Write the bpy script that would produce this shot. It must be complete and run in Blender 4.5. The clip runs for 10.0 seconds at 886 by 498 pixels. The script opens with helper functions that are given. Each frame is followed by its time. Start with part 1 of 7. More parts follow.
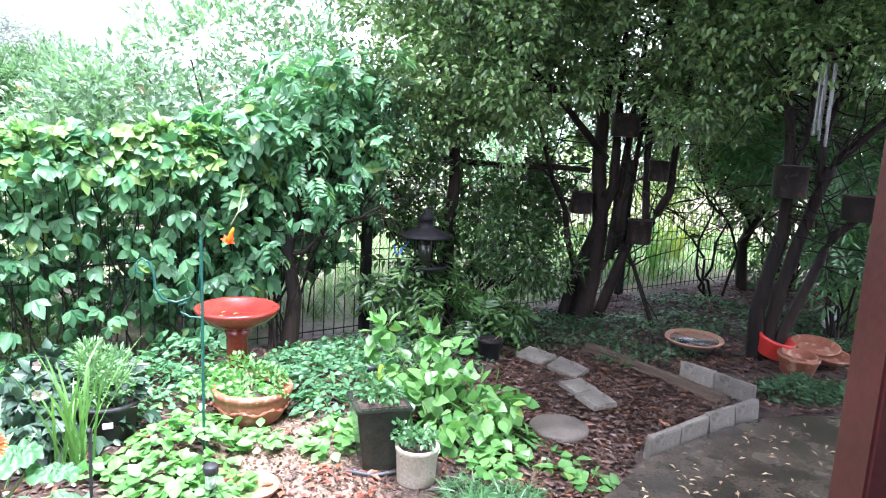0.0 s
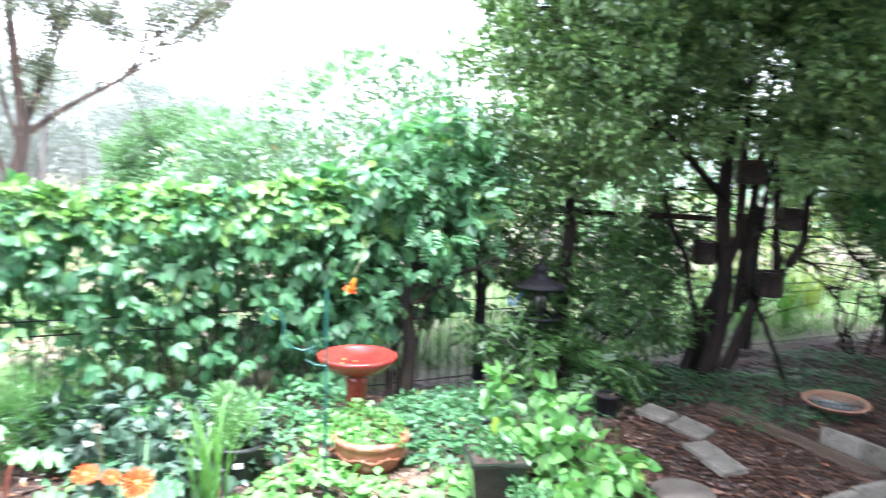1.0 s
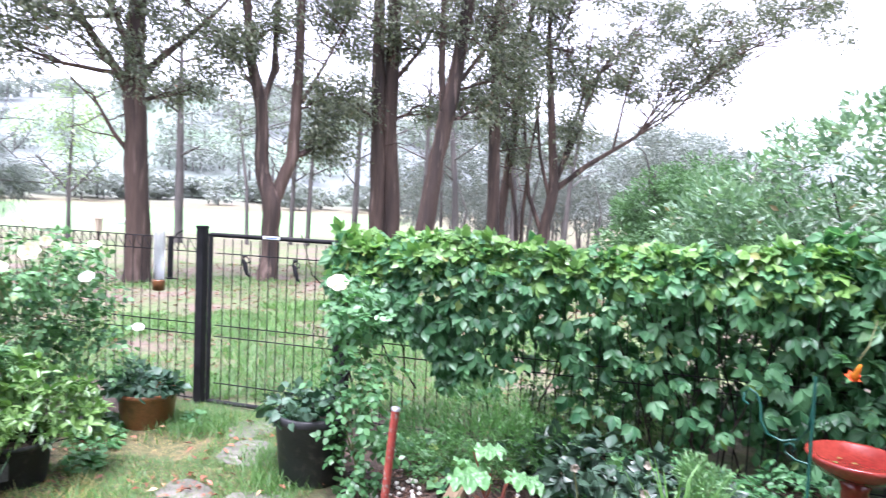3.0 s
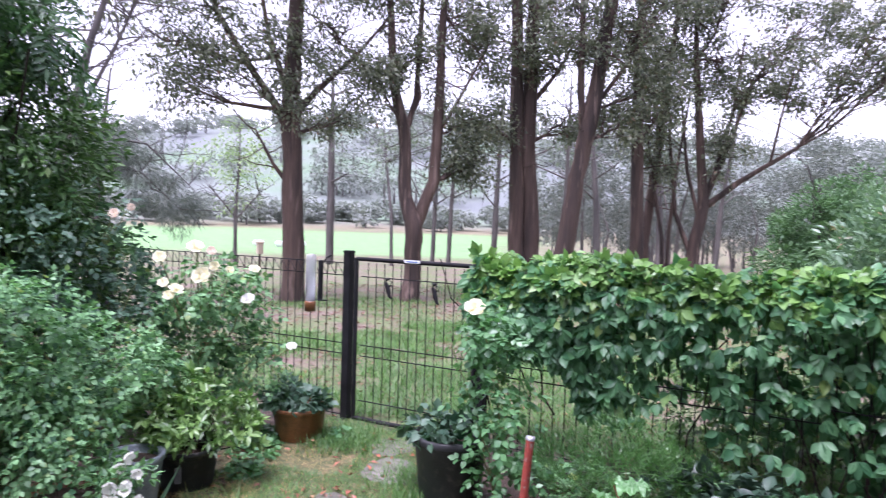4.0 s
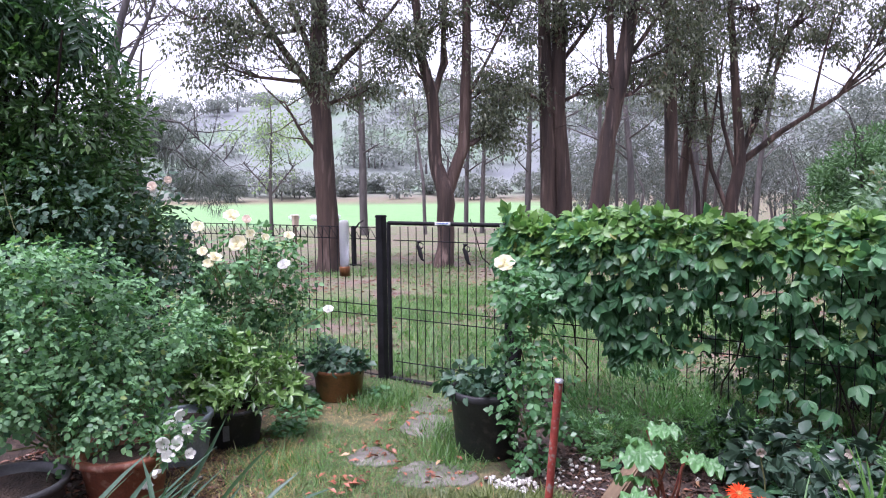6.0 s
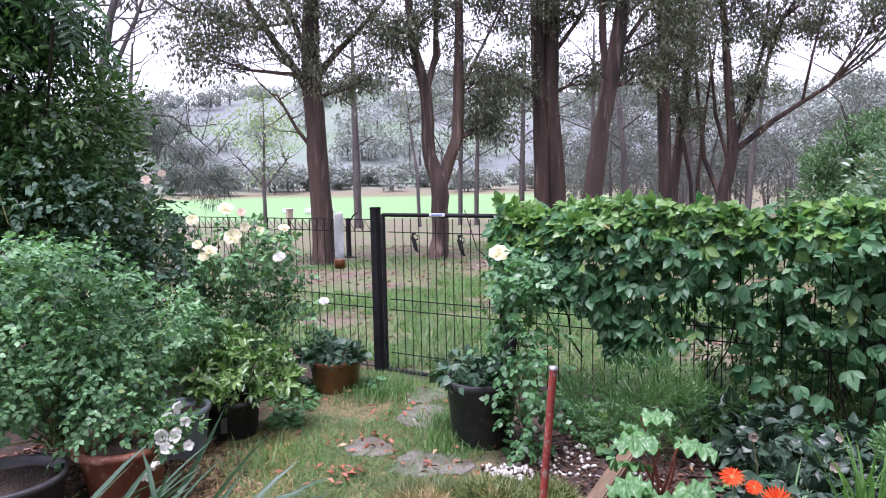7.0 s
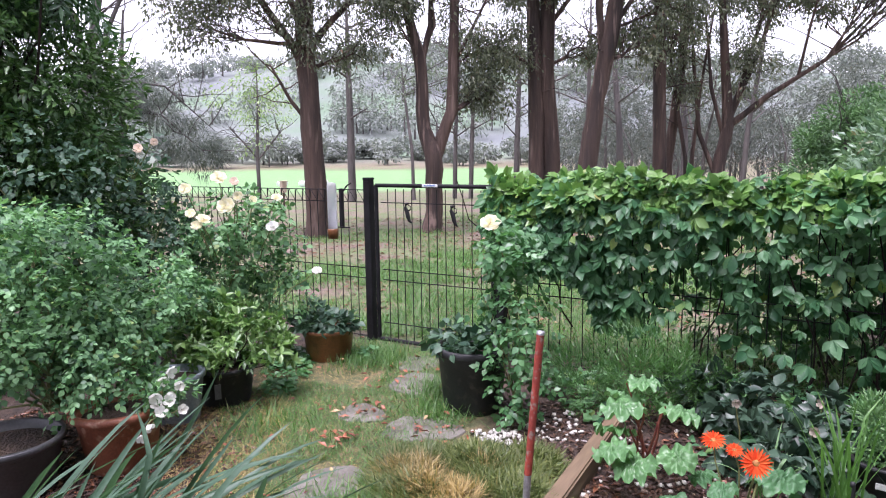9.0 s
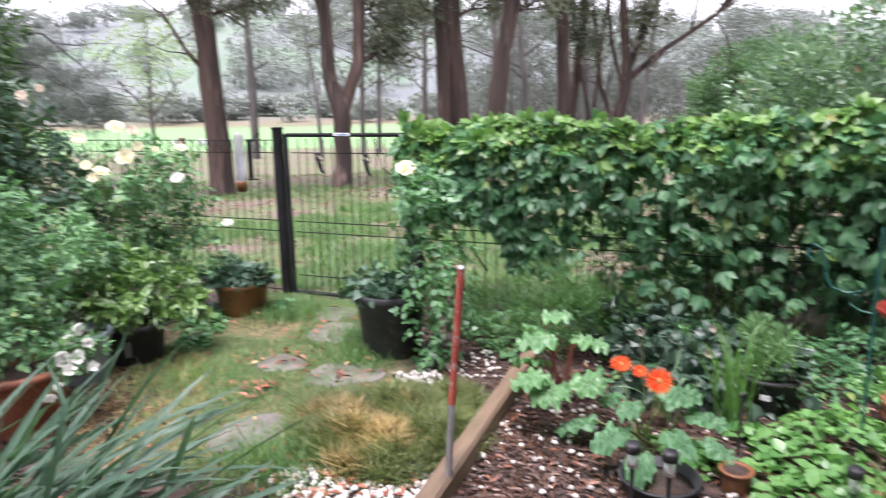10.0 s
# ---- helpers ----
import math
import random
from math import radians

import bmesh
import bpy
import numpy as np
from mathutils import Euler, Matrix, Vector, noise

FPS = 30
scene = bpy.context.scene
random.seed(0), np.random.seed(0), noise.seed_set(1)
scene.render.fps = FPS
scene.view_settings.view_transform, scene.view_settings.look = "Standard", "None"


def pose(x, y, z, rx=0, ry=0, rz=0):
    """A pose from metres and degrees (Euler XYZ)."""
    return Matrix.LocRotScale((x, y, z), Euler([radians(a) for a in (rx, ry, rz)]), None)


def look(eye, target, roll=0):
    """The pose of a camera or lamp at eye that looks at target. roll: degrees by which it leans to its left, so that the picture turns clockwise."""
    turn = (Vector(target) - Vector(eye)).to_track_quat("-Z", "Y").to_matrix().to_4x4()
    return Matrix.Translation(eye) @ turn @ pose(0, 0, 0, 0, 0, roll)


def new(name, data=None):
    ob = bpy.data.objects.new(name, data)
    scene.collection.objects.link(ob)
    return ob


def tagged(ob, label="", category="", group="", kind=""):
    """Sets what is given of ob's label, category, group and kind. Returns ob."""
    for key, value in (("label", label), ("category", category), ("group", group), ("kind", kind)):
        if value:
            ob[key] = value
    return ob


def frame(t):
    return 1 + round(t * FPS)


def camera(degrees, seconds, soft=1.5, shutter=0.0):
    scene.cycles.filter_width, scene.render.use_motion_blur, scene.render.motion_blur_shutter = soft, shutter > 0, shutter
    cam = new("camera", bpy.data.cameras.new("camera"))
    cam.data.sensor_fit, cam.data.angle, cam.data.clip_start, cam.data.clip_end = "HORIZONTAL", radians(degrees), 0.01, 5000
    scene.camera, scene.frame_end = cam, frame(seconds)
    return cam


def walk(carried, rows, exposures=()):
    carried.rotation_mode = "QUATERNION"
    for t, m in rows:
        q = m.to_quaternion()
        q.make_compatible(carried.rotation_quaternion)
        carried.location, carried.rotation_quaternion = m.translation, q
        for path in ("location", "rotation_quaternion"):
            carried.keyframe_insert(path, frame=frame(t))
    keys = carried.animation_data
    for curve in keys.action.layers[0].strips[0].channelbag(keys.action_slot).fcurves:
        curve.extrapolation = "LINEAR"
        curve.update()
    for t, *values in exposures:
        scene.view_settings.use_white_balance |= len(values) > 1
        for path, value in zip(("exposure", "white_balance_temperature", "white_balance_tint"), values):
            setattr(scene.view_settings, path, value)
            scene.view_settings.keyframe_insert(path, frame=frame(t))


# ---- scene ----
cam = camera(67.7, 10.0, soft=1.1, shutter=0.5)
PATH = [
    (0, (0.125, 0.11, 1.315), (0.074, 2.083, 0.993), 3.1),
    (0.3, (0.122, 0.105, 1.324), (0.051, 2.079, 1.01), 2.8),
    (0.5, (0.12, 0.102, 1.33), (0.029, 2.08, 1.047), 2.5),
    (0.7, (0.113, 0.096, 1.34), (-0.034, 2.076, 1.096), 2.4),
    (0.8, (0.109, 0.094, 1.344), (-0.118, 2.067, 1.115), 2.1),
    (1, (0.102, 0.088, 1.354), (-0.288, 2.038, 1.15), 2.2),
    (1.2, (0.119, 0.079, 1.37), (-0.439, 1.99, 1.178), 2.0),
    (1.5, (0.144, 0.066, 1.394), (-0.674, 1.882, 1.21), 2.4),
    (2, (0.192, 0.112, 1.377), (-1.035, 1.682, 1.203), 2.5),
    (3.5, (0.187, 0.102, 1.474), (-1.522, 1.135, 1.37), 2.5),
    (4, (0.203, 0.116, 1.472), (-1.614, 0.949, 1.389), 1.8),
    (4.5, (0.221, 0.129, 1.462), (-1.633, 0.876, 1.398), 1.0),
    (5, (0.24, 0.134, 1.451), (-1.616, 0.876, 1.383), 0.4),
    (5.5, (0.253, 0.129, 1.432), (-1.604, 0.858, 1.296), 0.1),
    (7, (0.278, 0.116, 1.414), (-1.566, 0.865, 1.213), -1.1),
    (7.5, (0.291, 0.113, 1.419), (-1.549, 0.871, 1.216), -0.8),
    (8, (0.304, 0.112, 1.412), (-1.54, 0.859, 1.2), -0.4),
    (8.5, (0.312, 0.113, 1.403), (-1.525, 0.865, 1.158), -0.3),
    (9, (0.312, 0.118, 1.393), (-1.517, 0.877, 1.114), -0.7),
    (9.5, (0.323, 0.11, 1.366), (-1.487, 0.9, 1.048), -1.1),
    (9.7, (0.325, 0.094, 1.354), (-1.456, 0.929, 0.992), -1.1),
    (9.8, (0.327, 0.086, 1.347), (-1.43, 0.963, 0.965), -1.2),
    (10, (0.329, 0.07, 1.335), (-1.36, 1.06, 0.926), -1.0),
]
walk_exposures = [(0.0, 2.48, 5900, 25), (0.8, 2.6, 5950, 20), (1.2, 2.7, 5950, 17), (1.5, 2.75, 6000, 17), (2.0, 2.35, 5950, 18), (2.2, 2.2, 6000, 20), (3.3, 1.22, 5950, 31), (4.0, 0.78, 5950, 37), (5.0, 0.55, 5950, 37), (7.0, 0.56, 6050, 37), (8.5, 0.58, 6200, 34), (9.5, 0.72, 6350, 31), (10.0, 0.85, 6450, 29)]
walk(cam, [(t, look(eye, target, roll)) for t, eye, target, roll in PATH], walk_exposures)

# ---- sky and light: bright overcast after rain ----
world = bpy.data.worlds.new("world")
scene.world = world
world.use_nodes = True
wt = world.node_tree
sky = wt.nodes.new("ShaderNodeTexSky")
sky.sky_type = "NISHITA"
sky.sun_disc = False
sky.sun_elevation, sky.sun_rotation = radians(75), radians(153)
sky.air_density, sky.dust_density, sky.ozone_density = 1.0, 2.0, 1.0
grey = wt.nodes.new("ShaderNodeHueSaturation")
grey.inputs["Saturation"].default_value = 0.30
wt.links.new(sky.outputs[0], grey.inputs["Color"])
wt.links.new(grey.outputs[0], wt.nodes["Background"].inputs[0])
wt.nodes["Background"].inputs[1].default_value = 0.27
sun = new("sun", bpy.data.lights.new("sun", "SUN"))
sun.data.energy, sun.data.angle, sun.data.color = 3.4, radians(30), (0.97, 0.99, 1.0)
sun.matrix_world = look((0, 0, 20), (-0.12, 0.235, 19.035))

rng = np.random.default_rng(7)


# ---- materials ----
def nodes_of(name):
    m = bpy.data.materials.new(name)
    m.use_nodes = True
    t = m.node_tree
    return m, t, t.nodes["Principled BSDF"]


def noise_node(t, scale, detail=4.0, stretch=None, coord="Object"):
    tc = t.nodes.new("ShaderNodeTexCoord")
    n = t.nodes.new("ShaderNodeTexNoise")
    n.inputs["Scale"].default_value, n.inputs["Detail"].default_value = scale, detail
    out = tc.outputs[coord]
    if stretch:
        mp = t.nodes.new("ShaderNodeMapping")
        mp.inputs["Scale"].default_value = stretch
        t.links.new(out, mp.inputs[0])
        out = mp.outputs[0]
    t.links.new(out, n.inputs["Vector"])
    return n


def ramp(t, fac, stops):
    r = t.nodes.new("ShaderNodeValToRGB")
    els = r.color_ramp.elements
    while len(els) < len(stops):
        els.new(0.5)
    for e, (p, c) in zip(els, stops):
        e.position, e.color = p, (*c, 1)
    t.links.new(fac, r.inputs[0])
    return r.outputs[0]


def mix(t, fac, a, b, how="MIX"):
    n = t.nodes.new("ShaderNodeMix")
    n.data_type, n.blend_type = "RGBA", how
    for sock, v in ((n.inputs[0], fac), (n.inputs[6], a), (n.inputs[7], b)):
        if hasattr(v, "is_linked"):
            t.links.new(v, sock)
        elif isinstance(v, tuple):
            sock.default_value = (*v, 1)
        else:
            sock.default_value = v
    return n.outputs[2]


def bump(t, p, height, strength=0.3, dist=0.01):
    b = t.nodes.new("ShaderNodeBump")
    b.inputs["Strength"].default_value, b.inputs["Distance"].default_value = strength, dist
    t.links.new(height, b.inputs["Height"])
    t.links.new(b.outputs[0], p.inputs["Normal"])


def surface(name, c1, c2, c3=None, scale=8.0, fine=90.0, rough=(0.45, 0.8), metal=0.0, bumpy=0.3, stretch=None, dist=0.004, vary=0.0):
    """A solid surface: blotches of c1 and c2, fine grain, specks of c3."""
    m, t, p = nodes_of(name)
    big, small = noise_node(t, scale, 5, stretch), noise_node(t, fine, 3, stretch)
    col = ramp(t, big.outputs[0], [(0.35, c1), (0.65, c2)])
    col = mix(t, 0.5, col, ramp(t, small.outputs[0], [(0.3, (0.55,) * 3), (0.7, (1.3,) * 3)]), "MULTIPLY")
    if c3:
        spots = noise_node(t, scale * 3.1, 6, stretch)
        col = mix(t, ramp(t, spots.outputs[0], [(0.56, (0, 0, 0)), (0.68, (1, 1, 1))]), col, c3)
    if vary:
        oi = t.nodes.new("ShaderNodeObjectInfo")
        col = mix(t, 1.0, col, ramp(t, oi.outputs["Random"], [(0, (1 - vary,) * 3), (1, (1 + vary,) * 3)]), "MULTIPLY")
    t.links.new(col, p.inputs["Base Color"])
    r = t.nodes.new("ShaderNodeMapRange")
    r.inputs[3].default_value, r.inputs[4].default_value = rough
    t.links.new(big.outputs[0], r.inputs[0])
    t.links.new(r.outputs[0], p.inputs["Roughness"])
    p.inputs["Metallic"].default_value = metal
    bump(t, p, small.outputs[0], bumpy, dist)
    return m


def leafy(name, c1, c2, c3=None, rough=0.38, through_light=0.3, spec=0.6, glow=(1.1, 1.3, 0.75), crease=0.0, single=False):
    """Leaves: each its own shade, wet gloss, and light through them."""
    m, t, p = nodes_of(name)
    g = t.nodes.new("ShaderNodeObjectInfo" if single else "ShaderNodeNewGeometry")
    stops = [(0.0, c1), (0.75, c2)] if c3 is None else [(0.0, c1), (0.6, c2), (0.97, c2), (1.0, c3)]
    col = ramp(t, g.outputs["Random" if single else "Random Per Island"], stops)
    n = noise_node(t, 2.2, 3)
    col = mix(t, 0.7, col, ramp(t, n.outputs[0], [(0.3, (0.6, 0.66, 0.6)), (0.7, (1.25, 1.2, 1.1))]), "MULTIPLY")
    fine = noise_node(t, 60, 2)
    col = mix(t, 0.35, col, ramp(t, fine.outputs[0], [(0.3, (0.7,) * 3), (0.7, (1.25,) * 3)]), "MULTIPLY")
    t.links.new(col, p.inputs["Base Color"])
    if crease:
        bump(t, p, noise_node(t, 38, 3).outputs[0], crease, 0.012)
    p.inputs["Roughness"].default_value = rough
    p.inputs["Specular IOR Level"].default_value = spec
    tr = t.nodes.new("ShaderNodeBsdfTranslucent")
    t.links.new(mix(t, 1.0, col, glow, "MULTIPLY"), tr.inputs[0])
    ms = t.nodes.new("ShaderNodeMixShader")
    ms.inputs[0].default_value = through_light
    t.links.new(p.outputs[0], ms.inputs[1])
    t.links.new(tr.outputs[0], ms.inputs[2])
    t.links.new(ms.outputs[0], t.nodes["Material Output"].inputs[0])
    return m


M_VINE = leafy("vine_leaf", (0.036, 0.13, 0.062), (0.112, 0.27, 0.13), (0.22, 0.32, 0.08), rough=0.4, spec=0.45, through_light=0.38)
# young creeper leaves, also lightened for sky light on the top
M_VINE_TOP = leafy("vine_young_lit_leaf", (0.08, 0.21, 0.06), (0.18, 0.34, 0.10), (0.30, 0.30, 0.10))
M_CLIMBER = leafy("climbing_rose_leaf", (0.024, 0.07, 0.045), (0.085, 0.165, 0.11), rough=0.45, spec=0.45)
M_DARK = leafy("dark_leaf", (0.02, 0.062, 0.022), (0.085, 0.19, 0.055), (0.16, 0.25, 0.06), rough=0.36, through_light=0.25)
M_ROSE = leafy("rose_leaf", (0.022, 0.09, 0.042), (0.18, 0.37, 0.175), (0.30, 0.38, 0.13), through_light=0.3, rough=0.45, spec=0.45)
M_BRIGHT = leafy("bright_leaf", (0.08, 0.24, 0.065), (0.17, 0.38, 0.12), (0.33, 0.45, 0.12), through_light=0.35)
M_TREE_NEAR = leafy("shade_tree_leaf", (0.04, 0.10, 0.038), (0.19, 0.315, 0.115), (0.34, 0.40, 0.14), through_light=0.22, rough=0.32)
M_BUSH = leafy("laurel_leaf", (0.09, 0.18, 0.11), (0.21, 0.33, 0.22), (0.30, 0.16, 0.10), rough=0.3)
M_SUNLEAF = leafy("yellow_green_leaf", (0.07, 0.12, 0.03), (0.20, 0.27, 0.065), (0.34, 0.36, 0.10), through_light=0.35)
M_GUM = leafy("gum_leaf", (0.05, 0.068, 0.046), (0.145, 0.17, 0.105), (0.20, 0.11, 0.07), through_light=0.22)
# distant leaf colours, paled towards grey so the base colour carries haze
M_FARLEAF = leafy("distant_hazed_leaf", (0.11, 0.15, 0.115), (0.20, 0.25, 0.19), through_light=0.2, rough=0.7)
M_FARWOOD = leafy("distant_haze_grey_leaf", (0.19, 0.215, 0.215), (0.28, 0.31, 0.31), through_light=0.2, rough=0.8)
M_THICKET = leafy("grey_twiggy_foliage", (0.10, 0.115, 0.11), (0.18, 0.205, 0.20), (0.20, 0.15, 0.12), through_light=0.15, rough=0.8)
M_YOUNGTREE = leafy("spring_leaf", (0.20, 0.31, 0.14), (0.31, 0.42, 0.21), through_light=0.35)
M_CONIFER = leafy("conifer_needle_spray", (0.065, 0.15, 0.07), (0.14, 0.27, 0.125), through_light=0.25, rough=0.6)
M_CASUARINA = leafy("casuarina_needle", (0.09, 0.12, 0.11), (0.15, 0.18, 0.16), through_light=0.15, rough=0.6)
M_PINE = leafy("soft_conifer", (0.07, 0.20, 0.08), (0.13, 0.30, 0.12), through_light=0.25)
M_FEATHER = leafy("feathery_leaf", (0.055, 0.17, 0.07), (0.12, 0.29, 0.12), through_light=0.3)
M_STRAP = leafy("strap_leaf", (0.03, 0.075, 0.05), (0.075, 0.145, 0.098), (0.22, 0.24, 0.14), rough=0.42, spec=0.4)
M_IRIS = leafy("iris_leaf", (0.06, 0.17, 0.045), (0.115, 0.265, 0.07), (0.45, 0.42, 0.15), through_light=0.35)
M_RHUBARB = leafy("crinkled_leaf", (0.075, 0.20, 0.075), (0.14, 0.31, 0.13), crease=0.3, rough=0.36, spec=0.55, through_light=0.25)
M_HELLE = leafy("leathery_leaf", (0.016, 0.045, 0.03), (0.055, 0.105, 0.07), rough=0.4, spec=0.5, through_light=0.1)
M_PLUME = leafy("plume_leaf", (0.035, 0.115, 0.03), (0.09, 0.22, 0.065), through_light=0.35)
M_AZALEA = leafy("azalea_leaf", (0.06, 0.16, 0.045), (0.18, 0.32, 0.10), rough=0.35, through_light=0.28)
M_SILVER = leafy("grey_green_leaf", (0.10, 0.24, 0.10), (0.20, 0.36, 0.17), rough=0.55)
M_GRASS = leafy("grass_blade", (0.045, 0.14, 0.032), (0.12, 0.245, 0.07), (0.38, 0.34, 0.17), rough=0.5, through_light=0.35)
M_SEDGE = leafy("dry_sedge", (0.17, 0.125, 0.05), (0.46, 0.35, 0.16), (0.64, 0.52, 0.30), rough=0.6)
M_SEDGE_G = leafy("green_sedge", (0.055, 0.10, 0.03), (0.16, 0.20, 0.065), (0.34, 0.28, 0.12), rough=0.5)
# leaf browns lowered so the colour holds some of the bed's shade
M_LITTER = leafy("fallen_leaf", (0.085, 0.034, 0.019), (0.23, 0.09, 0.047), (0.45, 0.32, 0.18), rough=0.45, through_light=0.05)
M_SLABLEAF = leafy("tan_leaf", (0.30, 0.22, 0.12), (0.55, 0.46, 0.28), rough=0.5, through_light=0.0, single=True)
M_REDLEAF = leafy("red_brown_leaf", (0.14, 0.04, 0.022), (0.32, 0.11, 0.06), (0.50, 0.36, 0.20), rough=0.5, through_light=0.05, single=True)
M_PEBBLE_ONE = leafy("loose_white_pebble", (0.36, 0.34, 0.31), (0.72, 0.70, 0.67), rough=0.5, through_light=0.0, single=True)
M_SHADECOVER = leafy("shade_cover_leaf", (0.022, 0.075, 0.032), (0.07, 0.16, 0.07))
# wet chips, darkened further in colour for the shade below the trees
M_CHIP = leafy("wet_shade_dark_chip", (0.026, 0.014, 0.010), (0.115, 0.06, 0.04), (0.36, 0.27, 0.19), rough=0.34, through_light=0.0)
M_MULCH = leafy("bark_chip", (0.022, 0.013, 0.010), (0.085, 0.042, 0.029), (0.26, 0.19, 0.13), rough=0.6, through_light=0.0)
M_PEBBLE = leafy("white_pebble", (0.36, 0.34, 0.31), (0.72, 0.70, 0.67), rough=0.5, through_light=0.0)
# wet bark, base colour lowered further to stand for deep tree shade
M_BARK = surface("wet_shade_dark_bark", (0.008, 0.006, 0.005), (0.025, 0.017, 0.013), scale=9, fine=55, stretch=(1, 1, 0.22), bumpy=0.9, dist=0.012, rough=(0.5, 0.85))
M_GUMBARK = surface("red_brown_stringybark", (0.026, 0.017, 0.014), (0.10, 0.064, 0.050), (0.17, 0.118, 0.096), scale=3.5, fine=26, stretch=(1, 1, 0.1), bumpy=1.0, dist=0.03, rough=(0.7, 0.95))
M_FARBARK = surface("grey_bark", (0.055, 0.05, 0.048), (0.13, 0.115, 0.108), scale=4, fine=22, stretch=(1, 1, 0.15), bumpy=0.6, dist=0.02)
M_STEM = surface("green_stem", (0.10, 0.14, 0.05), (0.20, 0.20, 0.08), scale=20)
M_STEM_RED = surface("red_stalk", (0.20, 0.04, 0.04), (0.32, 0.12, 0.07), scale=20)
M_WIRE = surface("black_coated_wire", (0.008, 0.008, 0.009), (0.02, 0.02, 0.022), scale=6, fine=120, rough=(0.55, 0.8), bumpy=0.1)
M_WIRE.node_tree.nodes["Principled BSDF"].inputs["Specular IOR Level"].default_value = 0.2
M_BARK.node_tree.nodes["Principled BSDF"].inputs["Specular IOR Level"].default_value = 0.2
M_BLACKPLASTIC = surface("black_plastic", (0.012, 0.013, 0.014), (0.028, 0.03, 0.032), (0.05, 0.046, 0.042), scale=7, rough=(0.45, 0.7), bumpy=0.15)
M_GREYPLASTIC = surface("grey_plastic", (0.05, 0.052, 0.055), (0.08, 0.082, 0.085), scale=6, rough=(0.35, 0.6), bumpy=0.15)
M_BLUEGREY = surface("blue_grey_glaze", (0.20, 0.25, 0.29), (0.29, 0.34, 0.37), scale=7, rough=(0.2, 0.45), bumpy=0.1)
M_TERRA = surface("terracotta", (0.21, 0.07, 0.038), (0.31, 0.115, 0.06), (0.42, 0.26, 0.18), scale=6, rough=(0.4, 0.75), bumpy=0.3)
M_TERRA_OLD = surface("weathered_terracotta", (0.30, 0.14, 0.08), (0.42, 0.22, 0.13), (0.20, 0.17, 0.12), scale=7, rough=(0.45, 0.8), bumpy=0.4)
M_REDGLAZE = surface("red_glaze", (0.15, 0.018, 0.014), (0.23, 0.035, 0.024), scale=4, fine=60, rough=(0.12, 0.28), bumpy=0.08)
M_BROWNGLAZE = surface("brown_glaze", (0.15, 0.06, 0.026), (0.25, 0.105, 0.04), (0.12, 0.05, 0.02), scale=5, rough=(0.2, 0.4), bumpy=0.15)
M_DARKGLAZE = surface("dark_green_grey_glaze", (0.018, 0.022, 0.016), (0.045, 0.05, 0.036), scale=5, rough=(0.1, 0.25), bumpy=0.05)
M_CREAM = surface("cream_ceramic", (0.38, 0.34, 0.25), (0.50, 0.455, 0.35), (0.38, 0.34, 0.25), scale=7, rough=(0.4, 0.7), bumpy=0.2)
M_REDPLASTIC = surface("red_plastic", (0.50, 0.03, 0.025), (0.60, 0.06, 0.04), scale=5, rough=(0.25, 0.45), bumpy=0.08)
M_WHITEPLASTIC = surface("white_plastic", (0.66, 0.67, 0.66), (0.78, 0.78, 0.76), scale=6, rough=(0.3, 0.5), bumpy=0.08)
M_CONCRETE = surface("concrete_block", (0.12, 0.11, 0.088), (0.22, 0.20, 0.165), (0.085, 0.078, 0.055), scale=9, fine=140, rough=(0.45, 0.9), bumpy=0.5, vary=0.2)
# wet slab with a little of the overhead shade in its colour
M_SLAB = surface("wet_shade_dark_concrete", (0.036, 0.031, 0.023), (0.092, 0.077, 0.058), (0.026, 0.023, 0.018), scale=3.4, fine=80, rough=(-0.15, 0.6), bumpy=0.22)
# round stone, its brown darkened to hold the shade it lies in
M_DISC = surface("shaded_brown_stone", (0.09, 0.075, 0.06), (0.15, 0.13, 0.105), scale=9, fine=110, rough=(0.4, 0.8), bumpy=0.5)
M_STONE = surface("stepping_stone", (0.12, 0.11, 0.092), (0.215, 0.20, 0.175), (0.13, 0.125, 0.08), scale=7, fine=110, rough=(0.5, 0.85), bumpy=0.5)
M_TIMBER = surface("weathered_timber", (0.06, 0.043, 0.03), (0.125, 0.09, 0.06), (0.09, 0.07, 0.05), scale=6, fine=40, stretch=(0.12, 1, 1), bumpy=0.8, dist=0.006, rough=(0.5, 0.85))
M_TIMBER_TAN = surface("sawn_timber", (0.11, 0.075, 0.045), (0.21, 0.15, 0.09), (0.06, 0.045, 0.03), scale=5, fine=40, stretch=(0.12, 1, 1), bumpy=0.7, dist=0.004)
M_REDPAINT = surface("red_brown_paint", (0.055, 0.013, 0.013), (0.085, 0.02, 0.019), scale=4, fine=60, rough=(0.3, 0.5), bumpy=0.2)
M_STAKE_RED = surface("worn_red_paint", (0.40, 0.07, 0.045), (0.28, 0.05, 0.035), (0.30, 0.24, 0.20), scale=16, rough=(0.4, 0.7))
M_LIME = surface("lime_plastic", (0.36, 0.55, 0.06), (0.44, 0.62, 0.10), scale=12, rough=(0.35, 0.5), bumpy=0.08)
M_GALV = surface("galvanised_steel", (0.35, 0.36, 0.37), (0.5, 0.51, 0.52), scale=10, rough=(0.3, 0.5), metal=0.7)
M_GREENMETAL = surface("green_painted_metal", (0.006, 0.06, 0.045), (0.015, 0.10, 0.075), scale=9, rough=(0.25, 0.45), bumpy=0.1)
